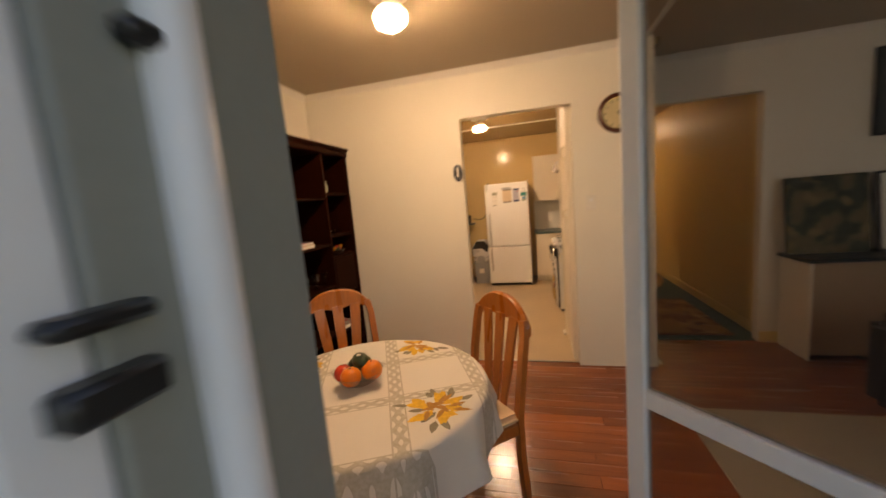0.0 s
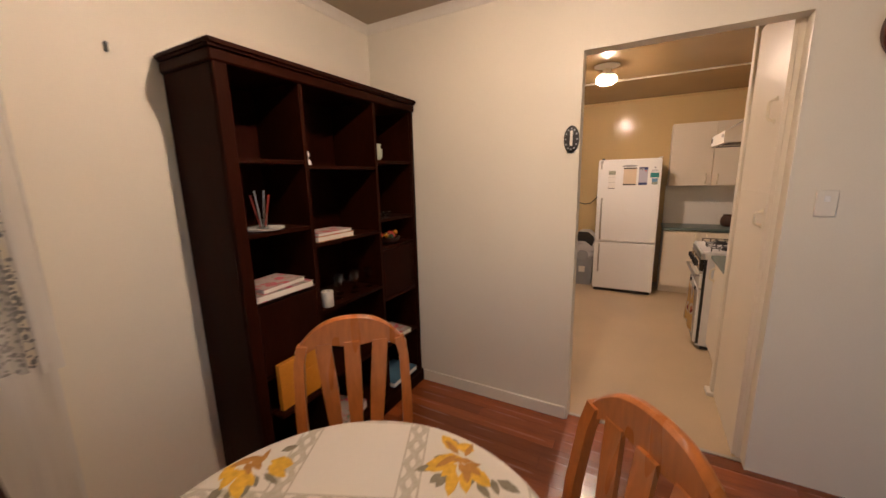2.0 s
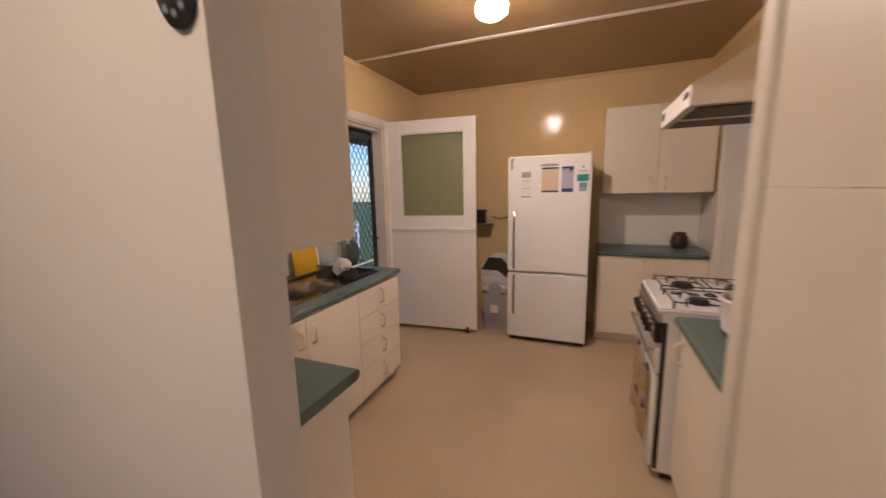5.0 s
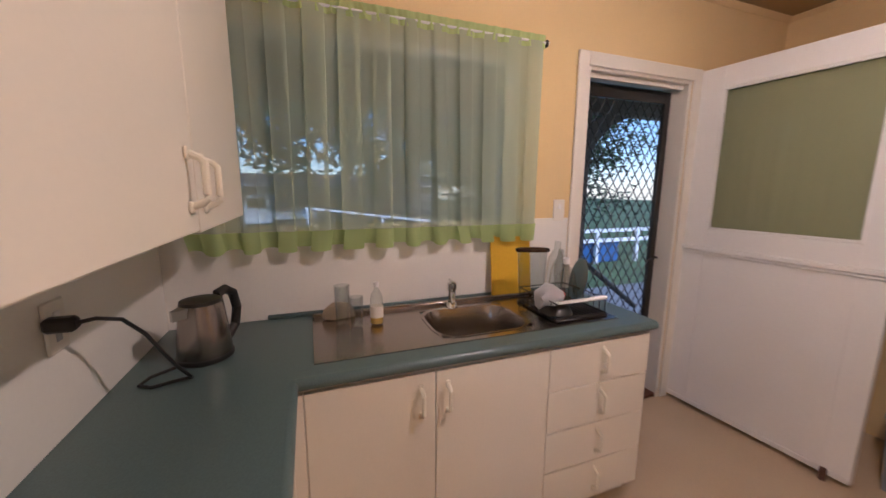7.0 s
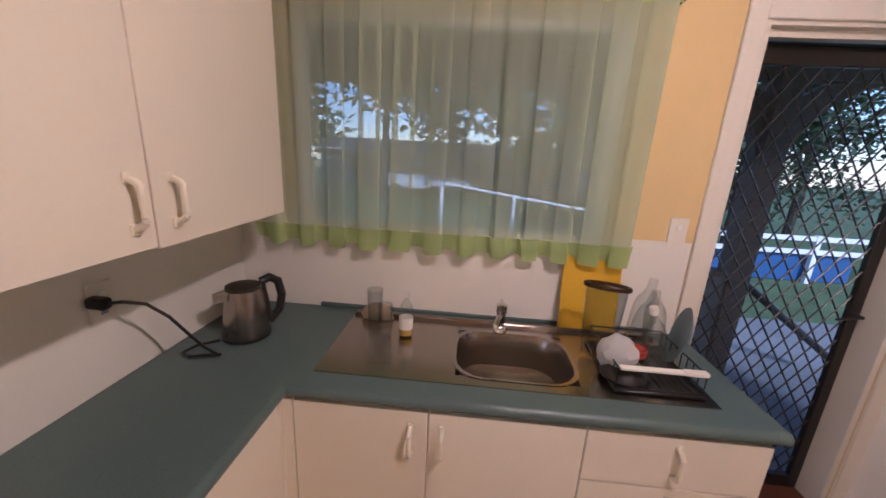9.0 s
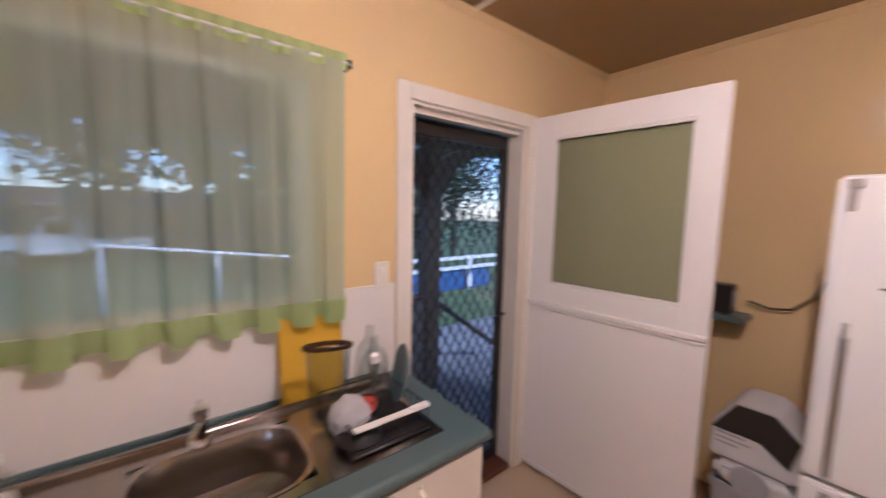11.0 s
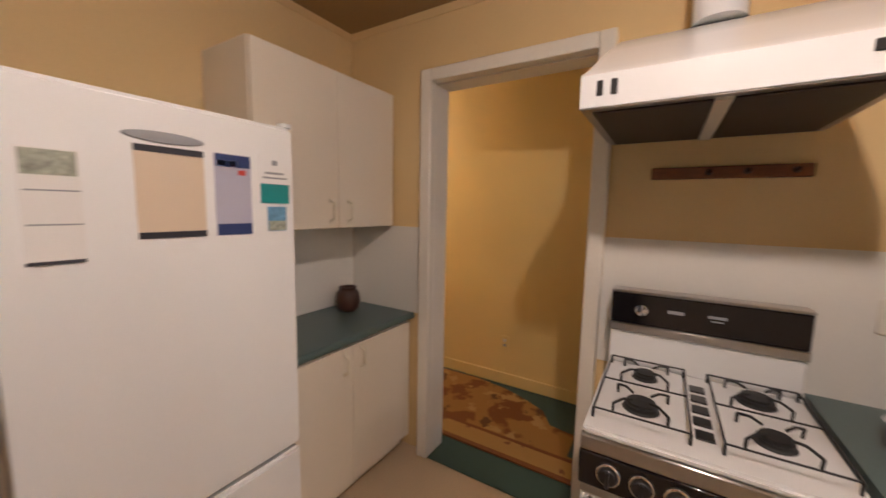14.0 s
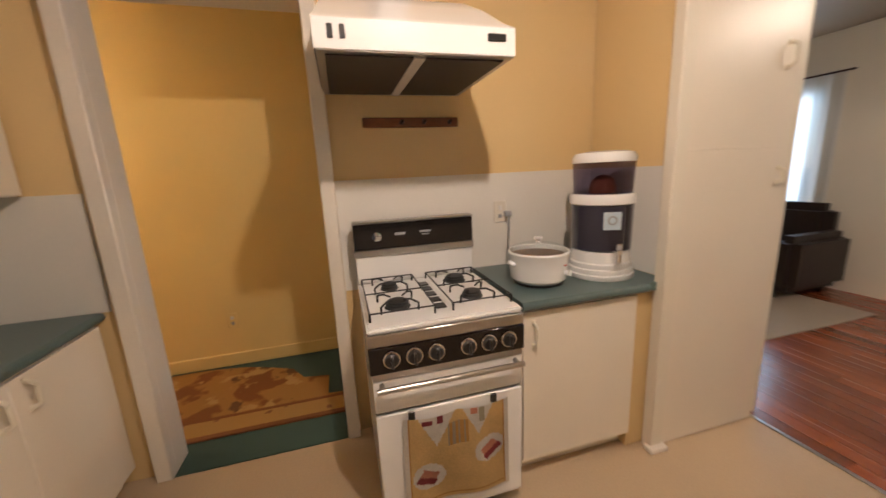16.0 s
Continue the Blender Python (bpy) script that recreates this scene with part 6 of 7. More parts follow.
CERAMIC = material("white_ceramic", (0.78, 0.76, 0.70), 0.25, wear=0.05)
fg = thing("figurine", pose(-1.42, 2.46, 1.60), "small white ceramic figurine on the shelf", "figurine")
part("figure", lathe(bmesh.new(), [(0.025, 0), (0.022, 0.02), (0.012, 0.035), (0.020, 0.05), (0.012, 0.07), (0.0, 0.078)], 14), CERAMIC, fg)
jg = thing("teapot", pose(-1.45, 3.02, 1.64), "small pale green pot on the shelf", "pot")
part("body", lathe(bmesh.new(), [(0.035, 0), (0.05, 0.02), (0.053, 0.055), (0.042, 0.085), (0.046, 0.10), (0.0, 0.10)], 20), material("celadon_glaze", (0.45, 0.50, 0.38), 0.25), jg)
part("handle", tube(bmesh.new(), [(0.0, 0.05, 0.08), (0.0, 0.075, 0.07), (0.0, 0.075, 0.04), (0.0, 0.05, 0.03)], 0.007), CERAMIC, jg)
tr = thing("incense_tray", pose(-1.45, 2.21, 1.31), "pale dish on the bookcase shelf", "tray")
part("dish", lathe(bmesh.new(), [(0.06, 0), (0.085, 0.004), (0.09, 0.012), (0.08, 0.008), (0.0, 0.006)], 24), CERAMIC, tr)
pc = thing("pencil_cup", pose(-1.45, 2.21, 1.317), "glass with brushes and pencils on a dish", "cup")
part("cup", lathe(bmesh.new(), [(0.024, 0), (0.026, 0.002), (0.030, 0.07), (0.028, 0.07), (0.022, 0.006), (0.0, 0.005)], 18), CLEARPLASTIC, pc)
for k in range(6):
    a = k * 1.05
    part("pencil", rod(bmesh.new(), (0.010 * math.cos(a), 0.010 * math.sin(a), 0.008), (0.032 * math.cos(a), 0.04 * math.sin(a), 0.13 + 0.02 * (k % 3)), 0.003, sides=6), (BARK, REDINK, GREYPLASTIC)[k % 3], pc)


def book(x, y, z, dx, dy, dz, mat, label, rz=0.0, ry=0.0, name="book"):
    """A book or box: cover boards round a block of pages."""
    b = thing(name, pose(x, y, z, ry, 0, rz), label, name.replace("_", " "))
    part("page_block", bar(-dx / 2 + 0.004, dx / 2 - 0.002, -dy / 2 + 0.003, dy / 2 - 0.003, 0.003, dz - 0.003), PAPER, b)
    bm = box(bmesh.new(), -dx / 2, dx / 2, -dy / 2, dy / 2, 0, 0.003)
    box(bm, -dx / 2, dx / 2, -dy / 2, dy / 2, dz - 0.003, dz)
    box(bm, -dx / 2, -dx / 2 + 0.004, -dy / 2, dy / 2, 0.003, dz - 0.003)
    part("cover", bm, mat, b)
    return b


BOXPRINT = printed("puzzle_box_print", (0.60, 0.45, 0.25), [((0.55, 0.16, 0.05), 0.5), ((0.70, 0.55, 0.20), 0.58)], 30)
MAGPRINT = printed("magazine_print", (0.42, 0.33, 0.29), [((0.50, 0.10, 0.13), 0.56), ((0.20, 0.24, 0.16), 0.60)], 22)
YELLOWCOVER = material("yellow_folder_card", (0.62, 0.24, 0.015), 0.6, grain=0.1, scale=60, wear=0.1)
BLUECOVER = material("blue_book_cover", (0.08, 0.18, 0.26), 0.5, wear=0.1)
book(-1.46, 2.585, 1.215, 0.16, 0.26, 0.028, BOXPRINT, "flat orange printed box on the shelf", name="box")
book(-1.455, 2.58, 1.2435, 0.15, 0.24, 0.018, MAGPRINT, "printed book lying on a box")
book(-1.45, 2.225, 1.015, 0.20, 0.30, 0.03, MAGPRINT, "stack of colourful magazines on the shelf", name="magazine")
book(-1.46, 2.22, 1.0455, 0.19, 0.24, 0.022, MAGPRINT, "glossy magazine with a red cover", 6, name="magazine")
book(-1.47, 3.11, 0.44, 0.20, 0.22, 0.03, MAGPRINT, "red and white magazine on the low shelf", -8, name="magazine")
book(-1.46, 3.11, 0.12, 0.22, 0.28, 0.035, BLUECOVER, "pale blue book lying on the bottom shelf")
book(-1.46, 2.60, 0.12, 0.20, 0.22, 0.05, MAGPRINT, "pile of papers on the bottom shelf", 12, name="papers")
part("ledge", K(bmesh.new(), BKX + 0.019, BKX + 0.075, 2.09, 2.36, 0.472, 0.49, bevel=0.003), SHELFWOOD, bc)
f = thing("folder", pose(-1.335, 2.225, 0.491), "thick orange card folder leaning on the bookcase", "folder")
part("cover", box(bmesh.new(), -0.012, 0.014, -0.11, 0.11, 0, 0.225, bevel=0.003), YELLOWCOVER, f)
part("crease", bar(0.0142, 0.0152, -0.008, -0.005, 0.005, 0.22), BARK, f)
part("flap", bar(0.0145, 0.018, 0.02, 0.13, 0.02, 0.14, bevel=0.001), YELLOWCOVER, f)
cd = thing("candle", pose(-1.40, 2.50, 0.86), "short white candle on the shelf", "candle")
part("wax", lathe(bmesh.new(), [(0.030, 0), (0.032, 0.003), (0.032, 0.082), (0.027, 0.086), (0.0, 0.080)], 20), CERAMIC, cd)
part("wick", rod(bmesh.new(), (0, 0, 0.08), (0, 0, 0.095), 0.0015, sides=5), BLACK, cd)
for k in range(5):
    g = thing("wine_glass", pose(-1.44 - 0.05 * (k % 2), 2.62 + k * 0.065, 0.86), "clear stemmed glass on the shelf", "glass", "glasses in the bookcase")
    part("glass", lathe(bmesh.new(), [(0.026, 0), (0.024, 0.003), (0.004, 0.008), (0.004, 0.05), (0.022, 0.068), (0.028, 0.10), (0.024, 0.125), (0.022, 0.125), (0.025, 0.10), (0.0, 0.062)], 18), CLEARPLASTIC, g)
for k, (dy, dz) in enumerate(((0.0, 0), (0.07, 0), (0.03, 0))):
    d = thing("glass_dish", pose(-1.45 - 0.06 * (k == 2), 3.04 + dy, 1.28), "small clear glass dish on the shelf", "dish", "dishes in the bookcase")
    part("dish", lathe(bmesh.new(), [(0.02, 0), (0.03, 0.02), (0.034, 0.04), (0.031, 0.04), (0.02, 0.006), (0, 0.005)], 18), CLEARPLASTIC, d)
fbk = thing("flower_bowl", pose(-1.44, 3.10, 1.10), "bowl of red and yellow dried flowers", "flower bowl")
part("bowl", lathe(bmesh.new(), [(0.04, 0), (0.07, 0.02), (0.085, 0.045), (0.08, 0.045), (0.05, 0.012), (0, 0.01)], 24), DARKWOOD, fbk)
rnd = random.Random(5)
for k in range(16):
    a, r = rnd.uniform(0, 6.28), rnd.uniform(0, 0.07)
    bm = bmesh.new()
    bmesh.ops.create_icosphere(bm, subdivisions=1, radius=rnd.uniform(0.012, 0.020), matrix=Matrix.Translation((r * math.cos(a), r * math.sin(a), 0.05 + rnd.uniform(0, 0.02))))
    part("flower", bm, (REDINK, YELLOWCOVER, LEAF, REDAPPLE)[k % 4], fbk)

# ---- dining room: on the wall ----
ck = thing("wall_clock", pose(0.948, 3.339, 2.035), "round wall clock with a dark wooden rim", "clock")
def facing(bm):
    bmesh.ops.rotate(bm, matrix=Euler((radians(90), 0, 0)).to_matrix(), verts=bm.verts)
    return bm
part("rim", facing(lathe(bmesh.new(), [(0.115, 0.0), (0.147, 0.0), (0.150, 0.012), (0.142, 0.030), (0.128, 0.036), (0.118, 0.028), (0.114, 0.014)], 48, loop=True)), material("dark_red_rim", (0.085, 0.022, 0.012), 0.25, grain=0.2, scale=20, coat=0.5), ck)
part("dial", facing(lathe(bmesh.new(), [(0.0, 0.010), (0.117, 0.010), (0.117, 0.012), (0.0, 0.012)], 40)), material("aged_dial", (0.62, 0.52, 0.30), 0.4, grain=0.08, scale=30, wear=0.1), ck)
part("gold_ring", facing(lathe(bmesh.new(), [(0.112, 0.012), (0.120, 0.014), (0.119, 0.022), (0.112, 0.020)], 40, loop=True)), material("brass", (0.60, 0.40, 0.14), 0.25, 1.0), ck)
for k in range(12):
    a = k * math.pi / 6
    bm = bar(-0.003, 0.003, -0.0135, -0.0125, 0.088, 0.104)
    bmesh.ops.rotate(bm, matrix=Euler((0, a, 0)).to_matrix(), verts=bm.verts)
    part("hour_mark", bm, BLACK, ck)
for a, ln, w in ((25, 0.085, 0.003), (148, 0.058, 0.004)):
    bm = bar(-w, w, -0.0155, -0.0145, -0.012, ln)
    bmesh.ops.rotate(bm, matrix=Euler((0, radians(a), 0)).to_matrix(), verts=bm.verts)
    part("pointer", bm, BLACK, ck)
th = thing("thermometer", pose(-0.322, 3.339, 1.715), "oval black wall thermometer with a pale scale", "thermometer")
bm = facing(lathe(bmesh.new(), [(0.0, 0.012), (0.044, 0.012), (0.048, 0.008), (0.048, 0.0), (0.0, 0.0)], 32))
bmesh.ops.scale(bm, vec=(0.85, 1, 1.5), verts=bm.verts)
part("plate", bm, BLACK, th)
part("scale", bar(-0.007, 0.007, -0.0145, -0.0125, -0.035, 0.045, bevel=0.001), PAPER, th)
for k in range(12):
    a = k * math.pi / 6
    part("mark", bar(0.031 * math.cos(a) - 0.004, 0.031 * math.cos(a) + 0.004, -0.0135, -0.0125, 0.055 * math.sin(a) - 0.004, 0.055 * math.sin(a) + 0.004), GREYPLASTIC, th)
hk = thing("wall_hook", pose(-1.709, 1.85, 2.02), "small dark hook on the dining room wall", "hook")
part("hook", bar(0, 0.016, -0.005, 0.005, -0.018, 0.018, bevel=0.003), BLACK, hk)

# ---- hallway ----
RUGPRINT = printed("patterned_rug", (0.33, 0.165, 0.035), [((0.19, 0.065, 0.012), 0.50), ((0.42, 0.25, 0.07), 0.56), ((0.12, 0.05, 0.015), 0.64)], 3.4)
rug = thing("rug", pose(1.80, 6.25, 0.0), "tan and rust floral runner on the green carpet", "rug")
bm = bmesh.new()
edge = [(-0.42, -0.95), (-0.235, -0.95), (-0.21, -0.62), (0.02, -0.62), (0.05, -0.45), (0.20, -0.36), (0.30, -0.16), (0.36, 0.0), (0.40, 0.25), (0.40, 1.6), (-0.42, 1.6)]
slab(bm, edge, 0.0, 0.010)
part("carpet", bm, RUGPRINT, rug)
RUGEDGE = material("rug_border", (0.20, 0.07, 0.02), 0.95, grain=0.3, scale=200, bump=0.3)
part("border", bar(-0.43, -0.395, -0.95, 1.6, 0.0, 0.013, bevel=0.003), RUGEDGE, rug)
part("band", bar(-0.3945, -0.262, -0.95, 1.6, 0.0, 0.0118, bevel=0.001), printed("rug_band_print", (0.38, 0.215, 0.055), [((0.20, 0.08, 0.03), 0.64)], 9), rug, "tan border band")
part("inner_border", bar(-0.2615, -0.235, -0.95, 1.6, 0.0, 0.013, bevel=0.002), RUGEDGE, rug)

runner = thing("rug", pose(1.72, 4.70, 0.0), "rust and tan patterned runner at the hallway entrance", "rug")
part("carpet", bar(-0.30, 0.34, -0.62, 0.52, 0.0, 0.010, bevel=0.003), RUGPRINT, runner)
for y0, y1 in ((-0.66, -0.621), (0.521, 0.56)):
    part("border", bar(-0.30, 0.34, y0, y1, 0.0, 0.012, bevel=0.003), RUGEDGE, runner)

# ---- lounge ----
lc = thing("sideboard", pose(2.72, 3.70, 0), "low cream and tan sideboard with a dark top", "sideboard")
part("body", bar(-0.40, 0.60, -0.19, 0.17, 0.05, 0.78, bevel=0.004), material("tan_laminate", (0.40, 0.26, 0.15), 0.5, grain=0.1, scale=20, wear=0.1), lc)
part("end_panel", bar(-0.418, -0.401, -0.19, 0.17, 0.0, 0.78, bevel=0.003), CABINET, lc)
part("top", bar(-0.44, 0.62, -0.21, 0.18, 0.781, 0.81, bevel=0.005), BLACK, lc)
pt = thing("painting", pose(2.56, 3.74, 0.812, -6, 0, 0), "dark landscape painting leaning on the wall", "painting")
part("canvas", bar(-0.29, 0.26, -0.01, 0.01, 0, 0.62, bevel=0.003), printed("landscape_paint", (0.14, 0.11, 0.055), [((0.04, 0.045, 0.03), 0.48), ((0.22, 0.16, 0.07), 0.60)], 6), pt)
pt2 = thing("picture_frame", pose(3.02, 3.72, 0.812, -6, 0, 0), "pale picture in a thin dark frame", "picture")
part("frame", bar(-0.17, 0.19, -0.012, 0.012, 0, 0.62, bevel=0.003), BLACK, pt2)
part("print", bar(-0.15, 0.17, -0.016, -0.0125, 0.02, 0.60), PAPER, pt2)
tv = thing("wall_picture", pose(3.10, 3.897, 1.70), "dark framed picture on the lounge wall", "picture")
part("frame", bar(-0.22, 0.30, -0.03, 0, 0, 0.66, bevel=0.004), BLACK, tv)
part("print", bar(-0.19, 0.27, -0.034, -0.0305, 0.03, 0.63), material("dark_print", (0.05, 0.055, 0.06), 0.3, grain=0.3, scale=10), tv)
lr = thing("floor_rug", pose(2.30, 1.95, 0.0), "pale beige flat rug on the hardwood floor", "rug")
part("carpet", bar(-1.15, 1.2, -0.85, 0.80, 0.0, 0.012, bevel=0.004), material("beige_rug", (0.42, 0.35, 0.26), 0.95, grain=0.25, scale=220, bump=0.5, wear=0.1), lr)
LEATHER = material("dark_brown_leather", (0.028, 0.018, 0.014), 0.42, grain=0.2, scale=60, bump=0.3, wear=0.2)


def armchair(name, m, width, label):
    a = thing(name, m, label, "sofa" if width > 1.2 else "armchair")
    w = width / 2
    part("base", box(bmesh.new(), -w, w, -0.40, 0.36, 0.06, 0.30, bevel=0.03, seg=2), LEATHER, a)
    part("back", box(bmesh.new(), -w + 0.02, w - 0.02, 0.20, 0.42, 0.30, 0.88, bevel=0.08, seg=4), LEATHER, a)
    for s in (1, -1):
        part("arm", box(bmesh.new(), s * w - 0.11, s * w + 0.11, -0.42, 0.38, 0.06, 0.62, bevel=0.07, seg=4), LEATHER, a)
    k = max(1, round((width - 0.2) / 0.6))
    for i in range(k):
        c = -w + 0.11 + (width - 0.22) * (i + 0.5) / k
        h = (width - 0.22) / k / 2 - 0.004
        part("seat_cushion", box(bmesh.new(), c - h, c + h, -0.40, 0.20, 0.301, 0.47, bevel=0.05, seg=3), LEATHER, a)
    for s in (1, -1):
        for y in (-0.36, 0.32):
            part("foot", rod(bmesh.new(), (s * (w - 0.06), y, 0.0), (s * (w - 0.06), y, 0.06), 0.025), BLACK, a)
    return a


armchair("sofa", pose(2.55, 1.02, 0.012, 0, 0, 180), 1.7, "dark brown leather sofa under the lounge window")
armchair("armchair", pose(2.62, 2.40, 0.012, 0, 0, -80), 0.80, "dark brown leather armchair on the rug")
window("window_3", 0, 0.07, -1.175, 1.175, 0.80, 2.05, "aluminium lounge window", 1).matrix_world = pose(3.225, 0.49, 0.80, 0, 0, 90)
lcu = thing("lounge_curtain", pose(3.22, 0.62, 0.10, 0, 0, -90), "off-white curtain across the lounge window", "curtain")
part("cloth", drape(bmesh.new(), -1.35, 1.35, 0.0, 2.05, 0.0, 18, 0.02, seed=21), LOUNGELACE, lcu)
part("curtain_rod", rod(bmesh.new(), (0, -1.4, 2.06), (0, 1.4, 2.06), 0.01), DARKWOOD, lcu)

# ---- entrance ----
ej = thing("door_frame_entrance", pose(0.02, 0.49, 0), "grey painted entrance jamb with a pale strip", "door frame", kind="structure")
part("jamb", bar(0.001, 0.018, -0.10, 0.10, 0.0, 2.08, bevel=0.003), GREYPAINT, ej)
part("door_stop", rod(bmesh.new(), (0.02, -0.025, 0.0), (0.02, -0.025, 2.08), 0.022, sides=14), ALU, ej)
for z, h in ((1.432, 0.006), (1.388, 0.012)):
    part("latch_plate", bar(0.014, 0.036, -0.130, -0.074, z - h, z + h, bevel=0.004), BLACK, ej)
part("hook", bar(0.018, 0.036, -0.064, -0.036, 1.595, 1.612, bevel=0.005), BLACK, ej)
part("outer_trim", bar(-0.06, 0.012, -0.150, -0.101, 0.0, 2.12, bevel=0.004), ALU, ej)
en = thing("screen_door", pose(0.995, 0.60, 0.01, 0, 0, 132.5), "white aluminium fly-screen door standing open", "screen door")
part("lock_stile", bar(0.70, 0.748, -0.014, 0.014, 0.0, 2.02, bevel=0.004), ALU, en)
part("hinge_stile", bar(0.0, 0.055, -0.014, 0.014, 0.0, 2.02, bevel=0.004), ALU, en)
for z0, z1, nm in ((0.0, 0.08, "bottom_rail"), (0.955, 1.0, "middle_rail"), (1.96, 2.02, "top_rail")):
    part(nm, bar(0.055, 0.70, -0.012, 0.012, z0, z1, bevel=0.003), ALU, en)
for z0, z1 in ((0.08, 0.955), (1.0, 1.96)):
    part("mesh", bar(0.055, 0.70, -0.001, 0.001, z0, z1), FLYSCREEN, en, "dark fly-screen mesh")
lt = part("latch", bar(0.712, 0.743, -0.026, -0.0145, 0.87, 0.99, bevel=0.004), STEEL, en)
part("lever", rod(bmesh.new(), (0.728, -0.03, 0.935), (0.66, -0.045, 0.925), 0.008), CHROME, lt)

# ---- outside ----
solid("ground", bar(-70, 70, -70, 70, -0.75, -0.70), GRASS, "rough green back lawn", "ground", "structure")
solid("pavement", bar(-4.2, -1.855, 3.0, 9.0, -0.69, -0.06), CONCRETE, "concrete back patio slab", "pavement", "structure")
solid("porch", bar(-1.0, 2.5, -2.2, 0.29, -0.69, -0.02), CONCRETE, "concrete front porch slab", "pavement", "structure")
vr = thing("veranda", pose(-2.90, 6.37, 0), "dark timber veranda with arched brackets", "veranda")
part("post", bar(-0.075, 0.075, -0.075, 0.075, -0.06, 2.25, bevel=0.006), VERANDA, vr)
part("beam", bar(-0.06, 0.06, -3.3, 2.6, 2.10, 2.30, bevel=0.005), VERANDA, vr)
part("valance", bar(-0.02, 0.02, -3.3, -0.76, 1.99, 2.099, bevel=0.003), VERANDA, vr)
part("roof", bar(-0.25, 1.04, -3.4, 2.7, 2.30, 2.36), VERANDA, vr)
for s in (1, -1):
    bm = bmesh.new()
    pts = [(0, s * (0.075 + 0.62 * (1 - math.cos(k * math.pi / 16))), 1.50 + 0.60 * math.sin(k * math.pi / 16)) for k in range(9)]
    rows = []
    for x, y, z in pts:
        rows.append([bm.verts.new(p) for p in ((-0.04, y, z), (0.04, y, z), (0.04, s * 0.072 if z < 2.09 else y, min(z + 0.14, 2.10)), (-0.04, s * 0.072 if z < 2.09 else y, min(z + 0.14, 2.10)))])
    for (x, y, z), row in zip(pts, rows):
        row[2].co = (0.04, y - s * 0.01 if y * s > 0.2 else s * 0.072, min(z + 0.16, 2.099))
        row[3].co = (-0.04, y - s * 0.01 if y * s > 0.2 else s * 0.072, min(z + 0.16, 2.099))
    for r0, r1 in zip(rows, rows[1:]):
        for k in range(4):
            bm.faces.new((r0[k], r0[(k + 1) % 4], r1[(k + 1) % 4], r1[k]))
    part("arch_bracket", bm, VERANDA, vr)
part("parapet", bar(-0.05, 0.05, -2.6, -0.076, -0.06, 0.79, bevel=0.004), material("blue_grey_board", (0.22, 0.25, 0.30), 0.7, grain=0.15, scale=20, wear=0.2), vr)
part("parapet_cap", bar(-0.07, 0.07, -2.6, -0.076, 0.79, 0.82, bevel=0.004), VERANDA, vr)
part("stair_rail", rod(bmesh.new(), (0, 0.08, 0.74), (-0.1, 1.0, 0.10), 0.03), BLACK, vr)
fn = thing("garden_fence", pose(-8.0, 8.5, -0.70), "white railed garden fence beyond the lawn", "fence")
for z in (0.90, 0.62):
    part("rail", bar(-0.03, 0.03, -1.6, 6, z, z + 0.10, bevel=0.005), WHITE, fn)
for k in range(3, 9):
    part("post", bar(-0.05, 0.05, -6 + k * 1.5, -5.9 + k * 1.5, 0, 1.02, bevel=0.005), WHITE, fn)
part("tarpaulin", bar(-0.6, -0.1, -1.0, 4.0, 0.0, 0.62, bevel=0.03), material("blue_tarpaulin", (0.03, 0.10, 0.25), 0.5, wear=0.2), fn, "blue cover behind the rails")

house = thing("neighbour_house", pose(-24.0, 3.4, -0.70), "long grey weatherboard house beyond the garden", "house")
HOUSEWALL = material("grey_weatherboard", (0.24, 0.24, 0.235), 0.7, grain=0.1, scale=10, wear=0.15)
part("wall", bar(-6, 0, -9.0, 9.0, 0, 2.30), HOUSEWALL, house)
for k in range(11):
    part("weatherboard", bar(0.0, 0.022, -9.0, 9.0, 0.08 + k * 0.2, 0.27 + k * 0.2, bevel=0.004), HOUSEWALL, house)
bm = bmesh.new()
for x in (0.5, -6.5):
    bm.faces.new([bm.verts.new(p) for p in ((x, -9.4, 2.28), (x, 9.4, 2.28), (-3.0, 9.4, 3.05), (-3.0, -9.4, 3.05))])
bmesh.ops.solidify(bm, geom=bm.faces[:], thickness=0.08)
part("roof", bm, material("dull_metal_roof", (0.26, 0.27, 0.28), 0.5, grain=0.1, scale=8), house)
part("gutter", bar(0.50, 0.62, -9.4, 9.4, 2.18, 2.29), WHITE, house)
for y in (-6.5, -2.6, 1.6, 5.8):
    w = part("window", bar(0.0, 0.06, y - 0.75, y + 0.75, 0.85, 1.95, bevel=0.01), WHITE, house)
    part("pane", bar(0.062, 0.066, y - 0.67, y + 0.67, 0.93, 1.87), BLACKGLASS, w)

truck = thing("utility_truck", pose(-19.5, 1.7, -0.70), "white parked utility truck on the far side of the lawn", "truck")
CARPAINT = material("white_car_paint", (0.72, 0.74, 0.76), 0.25, coat=0.5, wear=0.03)
bm = bmesh.new()
side = [(-0.65, 0.45), (0.62, 0.45), (0.66, 1.1), (0.58, 1.72), (0.45, 1.78), (-0.32, 1.78), (-0.62, 1.15)]
e0, e1 = [bm.verts.new((-0.85, y, z)) for y, z in side], [bm.verts.new((0.85, y, z)) for y, z in side]
bm.faces.new(e0), bm.faces.new(e1[::-1])
for k in range(len(side)):
    bm.faces.new((e0[k], e0[(k + 1) % len(side)], e1[(k + 1) % len(side)], e1[k]))
bmesh.ops.bevel(bm, geom=bm.edges[:], offset=0.05, segments=2, affect="EDGES")
cab = part("cab", bm, CARPAINT, truck)
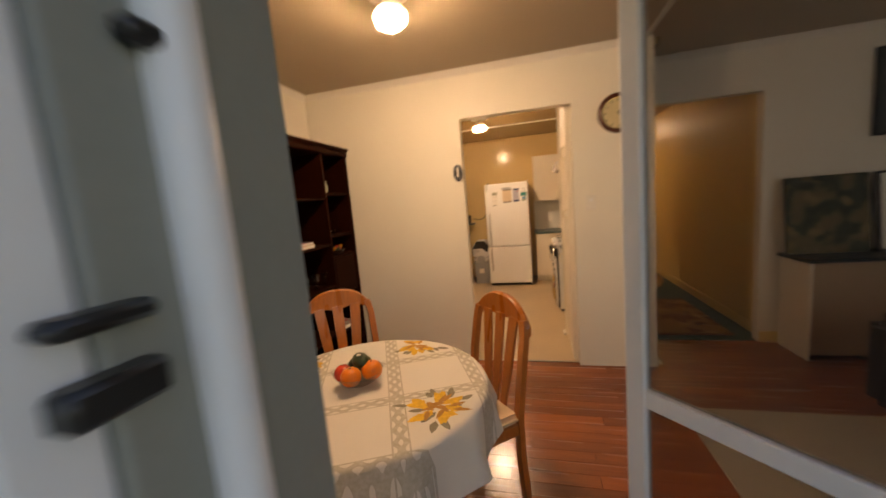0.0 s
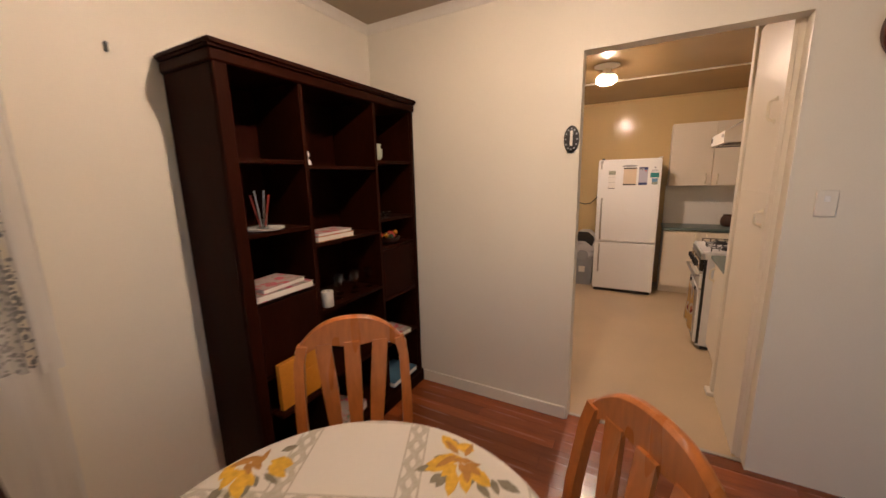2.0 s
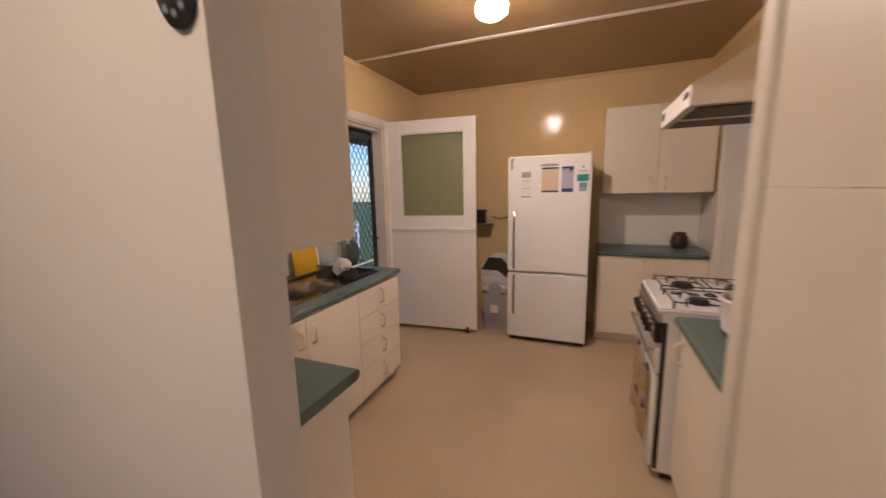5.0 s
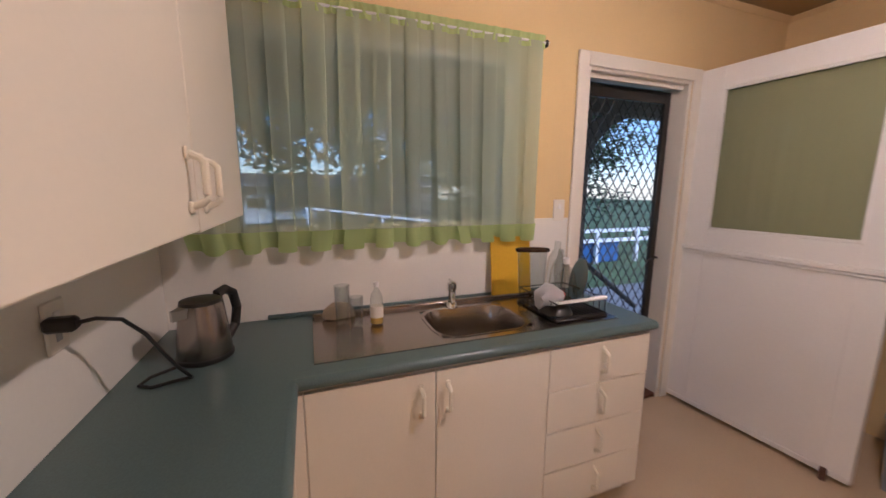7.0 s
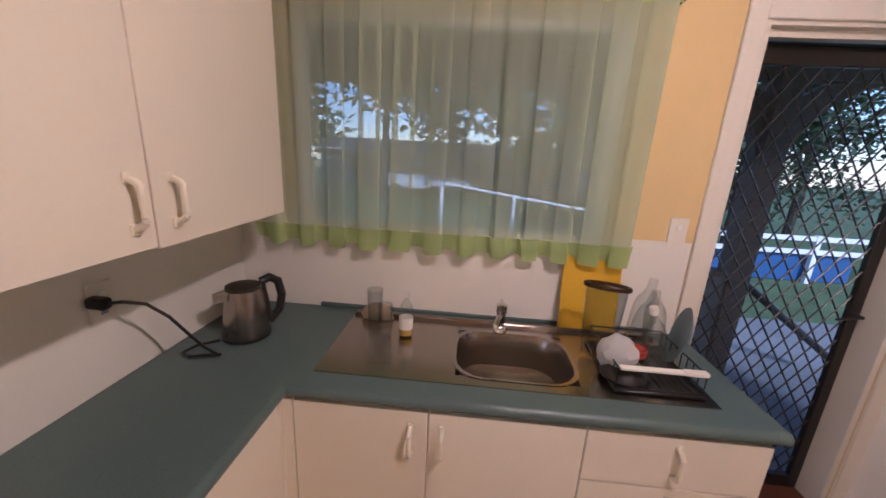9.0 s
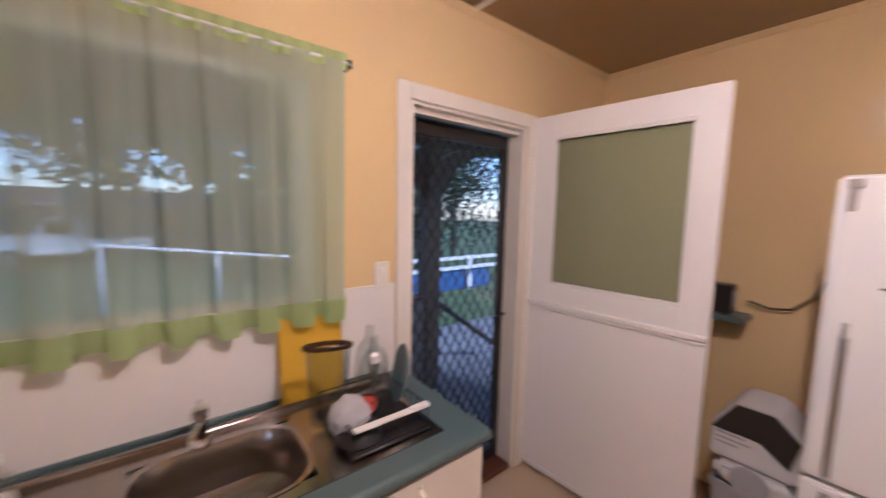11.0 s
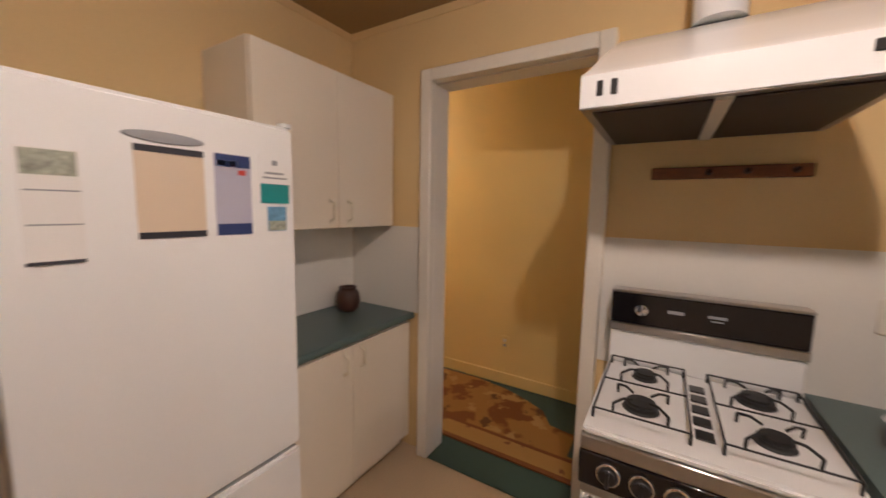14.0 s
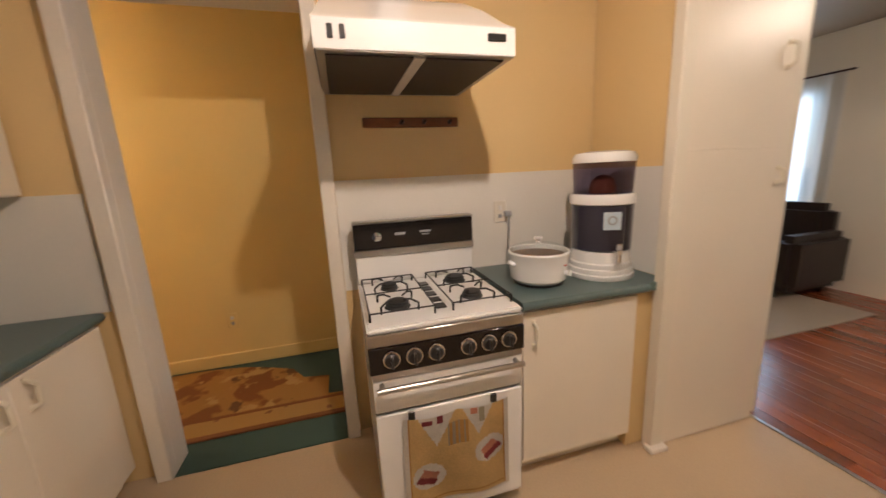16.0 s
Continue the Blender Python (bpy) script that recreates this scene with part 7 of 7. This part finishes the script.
part("window", bar(0.852, 0.86, -0.36, 0.40, 1.18, 1.64, bevel=0.003), BLACKGLASS, cab)
part("bonnet", box(bmesh.new(), -0.84, 0.84, -1.75, -0.66, 0.45, 1.12, bevel=0.08, seg=2), CARPAINT, truck)
part("tray", box(bmesh.new(), -0.88, 0.88, 0.70, 2.6, 0.62, 0.98, bevel=0.03), CARPAINT, truck)
for x in (-0.78, 0.78):
    for y in (-1.15, 1.75):
        w = part("wheel", rod(bmesh.new(), (x - 0.1, y, 0.34), (x + 0.1, y, 0.34), 0.34, sides=24), BLACK, truck)
        part("rim", rod(bmesh.new(), (x - 0.105, y, 0.34), (x + 0.105, y, 0.34), 0.19, sides=16), STEEL, w)

hr = thing("hand_rail", pose(-6.0, 5.0, -0.70), "white sloping hand rail across the lawn", "rail")
part("rail", rod(bmesh.new(), (0, -1.1, 1.79), (0, 1.3, 1.49), 0.022, sides=8), WHITE, hr)
for y, h in ((-1.05, 1.78), (0.1, 1.635), (1.25, 1.49)):
    part("post", bar(-0.025, 0.025, y - 0.025, y + 0.025, 0.0, h, bevel=0.003), WHITE, hr)


def tree(x, y, height, spread, seed, label, base=-0.70, low=0.18, size=1.0):
    rnd = random.Random(seed)
    t = thing("tree", pose(x, y, base), label, "tree", "trees round the garden")
    bm = bmesh.new()
    tube(bm, [(0, 0, 0), (0.05, 0.02, height * 0.2), (-0.06, 0.05, height * 0.42), (0.04, -0.03, height * 0.66)], 0.14, 8)
    tips = []
    for k in range(9):
        a, h = rnd.uniform(0, 6.28), height * rnd.uniform(max(0.25, low), max(0.6, low + 0.1))
        r = spread * rnd.uniform(0.4, 0.8)
        tip = (r * math.cos(a), r * math.sin(a), h + height * rnd.uniform(0.1, 0.35))
        tube(bm, [(0, 0, h), (tip[0] * 0.5, tip[1] * 0.5, h + (tip[2] - h) * 0.65), tip], 0.045, 6)
        tips.append(tip)
    part("trunk", bm, BARK, t)
    verts, faces = [], []
    centres = tips + [(rnd.gauss(0, spread * 0.4), rnd.gauss(0, spread * 0.4), height * rnd.uniform(low, 0.95)) for _ in range(16)]
    for c in centres:
        for _ in range(250):
            p = Vector(c) + Vector((rnd.gauss(0, 1), rnd.gauss(0, 1), rnd.gauss(0, 0.8))) * spread * 0.20
            d = Vector((rnd.uniform(-1, 1), rnd.uniform(-1, 1), rnd.uniform(-0.8, 0.4))).normalized()
            s = d.cross(Vector((rnd.uniform(-1, 1), rnd.uniform(-1, 1), 1))).normalized()
            ln, w = size * rnd.uniform(0.13, 0.26), size * rnd.uniform(0.04, 0.08)
            i = len(verts)
            verts += [p, p + d * ln * 0.5 + s * w, p + d * ln, p + d * ln * 0.5 - s * w]
            faces.append((i, i + 1, i + 2, i + 3))
    me = bpy.data.meshes.new("crown")
    me.from_pydata(verts, [], faces)
    me.materials.append(LEAF)
    crown = new("crown", me)
    crown.parent = t
    tagged(crown, kind="stuff")
    return t


tree(-10.5, 11.5, 6.5, 2.2, 1, "dense green tree beyond the fence")
tree(-9.5, 8.6, 4.2, 1.6, 2, "rounded green tree behind the fence")
tree(-13.5, 15.5, 8.0, 2.8, 3, "tall green tree at the back of the garden")
tree(-17.5, 10.0, 9.0, 3.2, 4, "tall green tree before the house", low=0.30, size=2.1)
tree(-17.0, 5.6, 9.5, 3.2, 5, "tall green tree before the house", low=0.33, size=2.1)
tree(-16.0, 0.6, 9.0, 3.2, 6, "tall green tree before the house", low=0.31, size=2.1)
tree(-15.5, -4.5, 8.0, 3.0, 8, "tall green tree beside the house", low=0.35)
tree(-8.4, -0.4, 6.5, 2.0, 9, "tall leafy garden tree", low=0.36)
tree(-7.0, 0.2, 5.0, 1.5, 7, "leafy garden tree near the dining window", low=0.40)

# ---- floorboards ----
rnd = random.Random(9)
PITCH, GAP = 0.088, 0.0012
meshes = []
for ln in (0.45, 0.9, 1.4, 1.9, 2.5):
    bm = bar(0, ln - 0.0012, 0, PITCH - GAP, -0.015, 0.0)
    me = bpy.data.meshes.new("board")
    bm.to_mesh(me)
    bm.free()
    me.materials.append(BOARDS)
    meshes.append((ln, me))
y = 0.31
while y + PITCH < 3.95:
    x = -1.70 if y + PITCH < 3.392 else 1.27
    while x < 5.55:
        fits = [m for m in meshes if x + m[0] < 5.60]
        ln, me = rnd.choice(fits or meshes[:1])
        if not fits:
            break
        ob = new("board", me)
        ob.parent = floor
        ob.location = (x, y, rnd.uniform(-0.0004, 0.0))
        x += ln
    y += PITCH
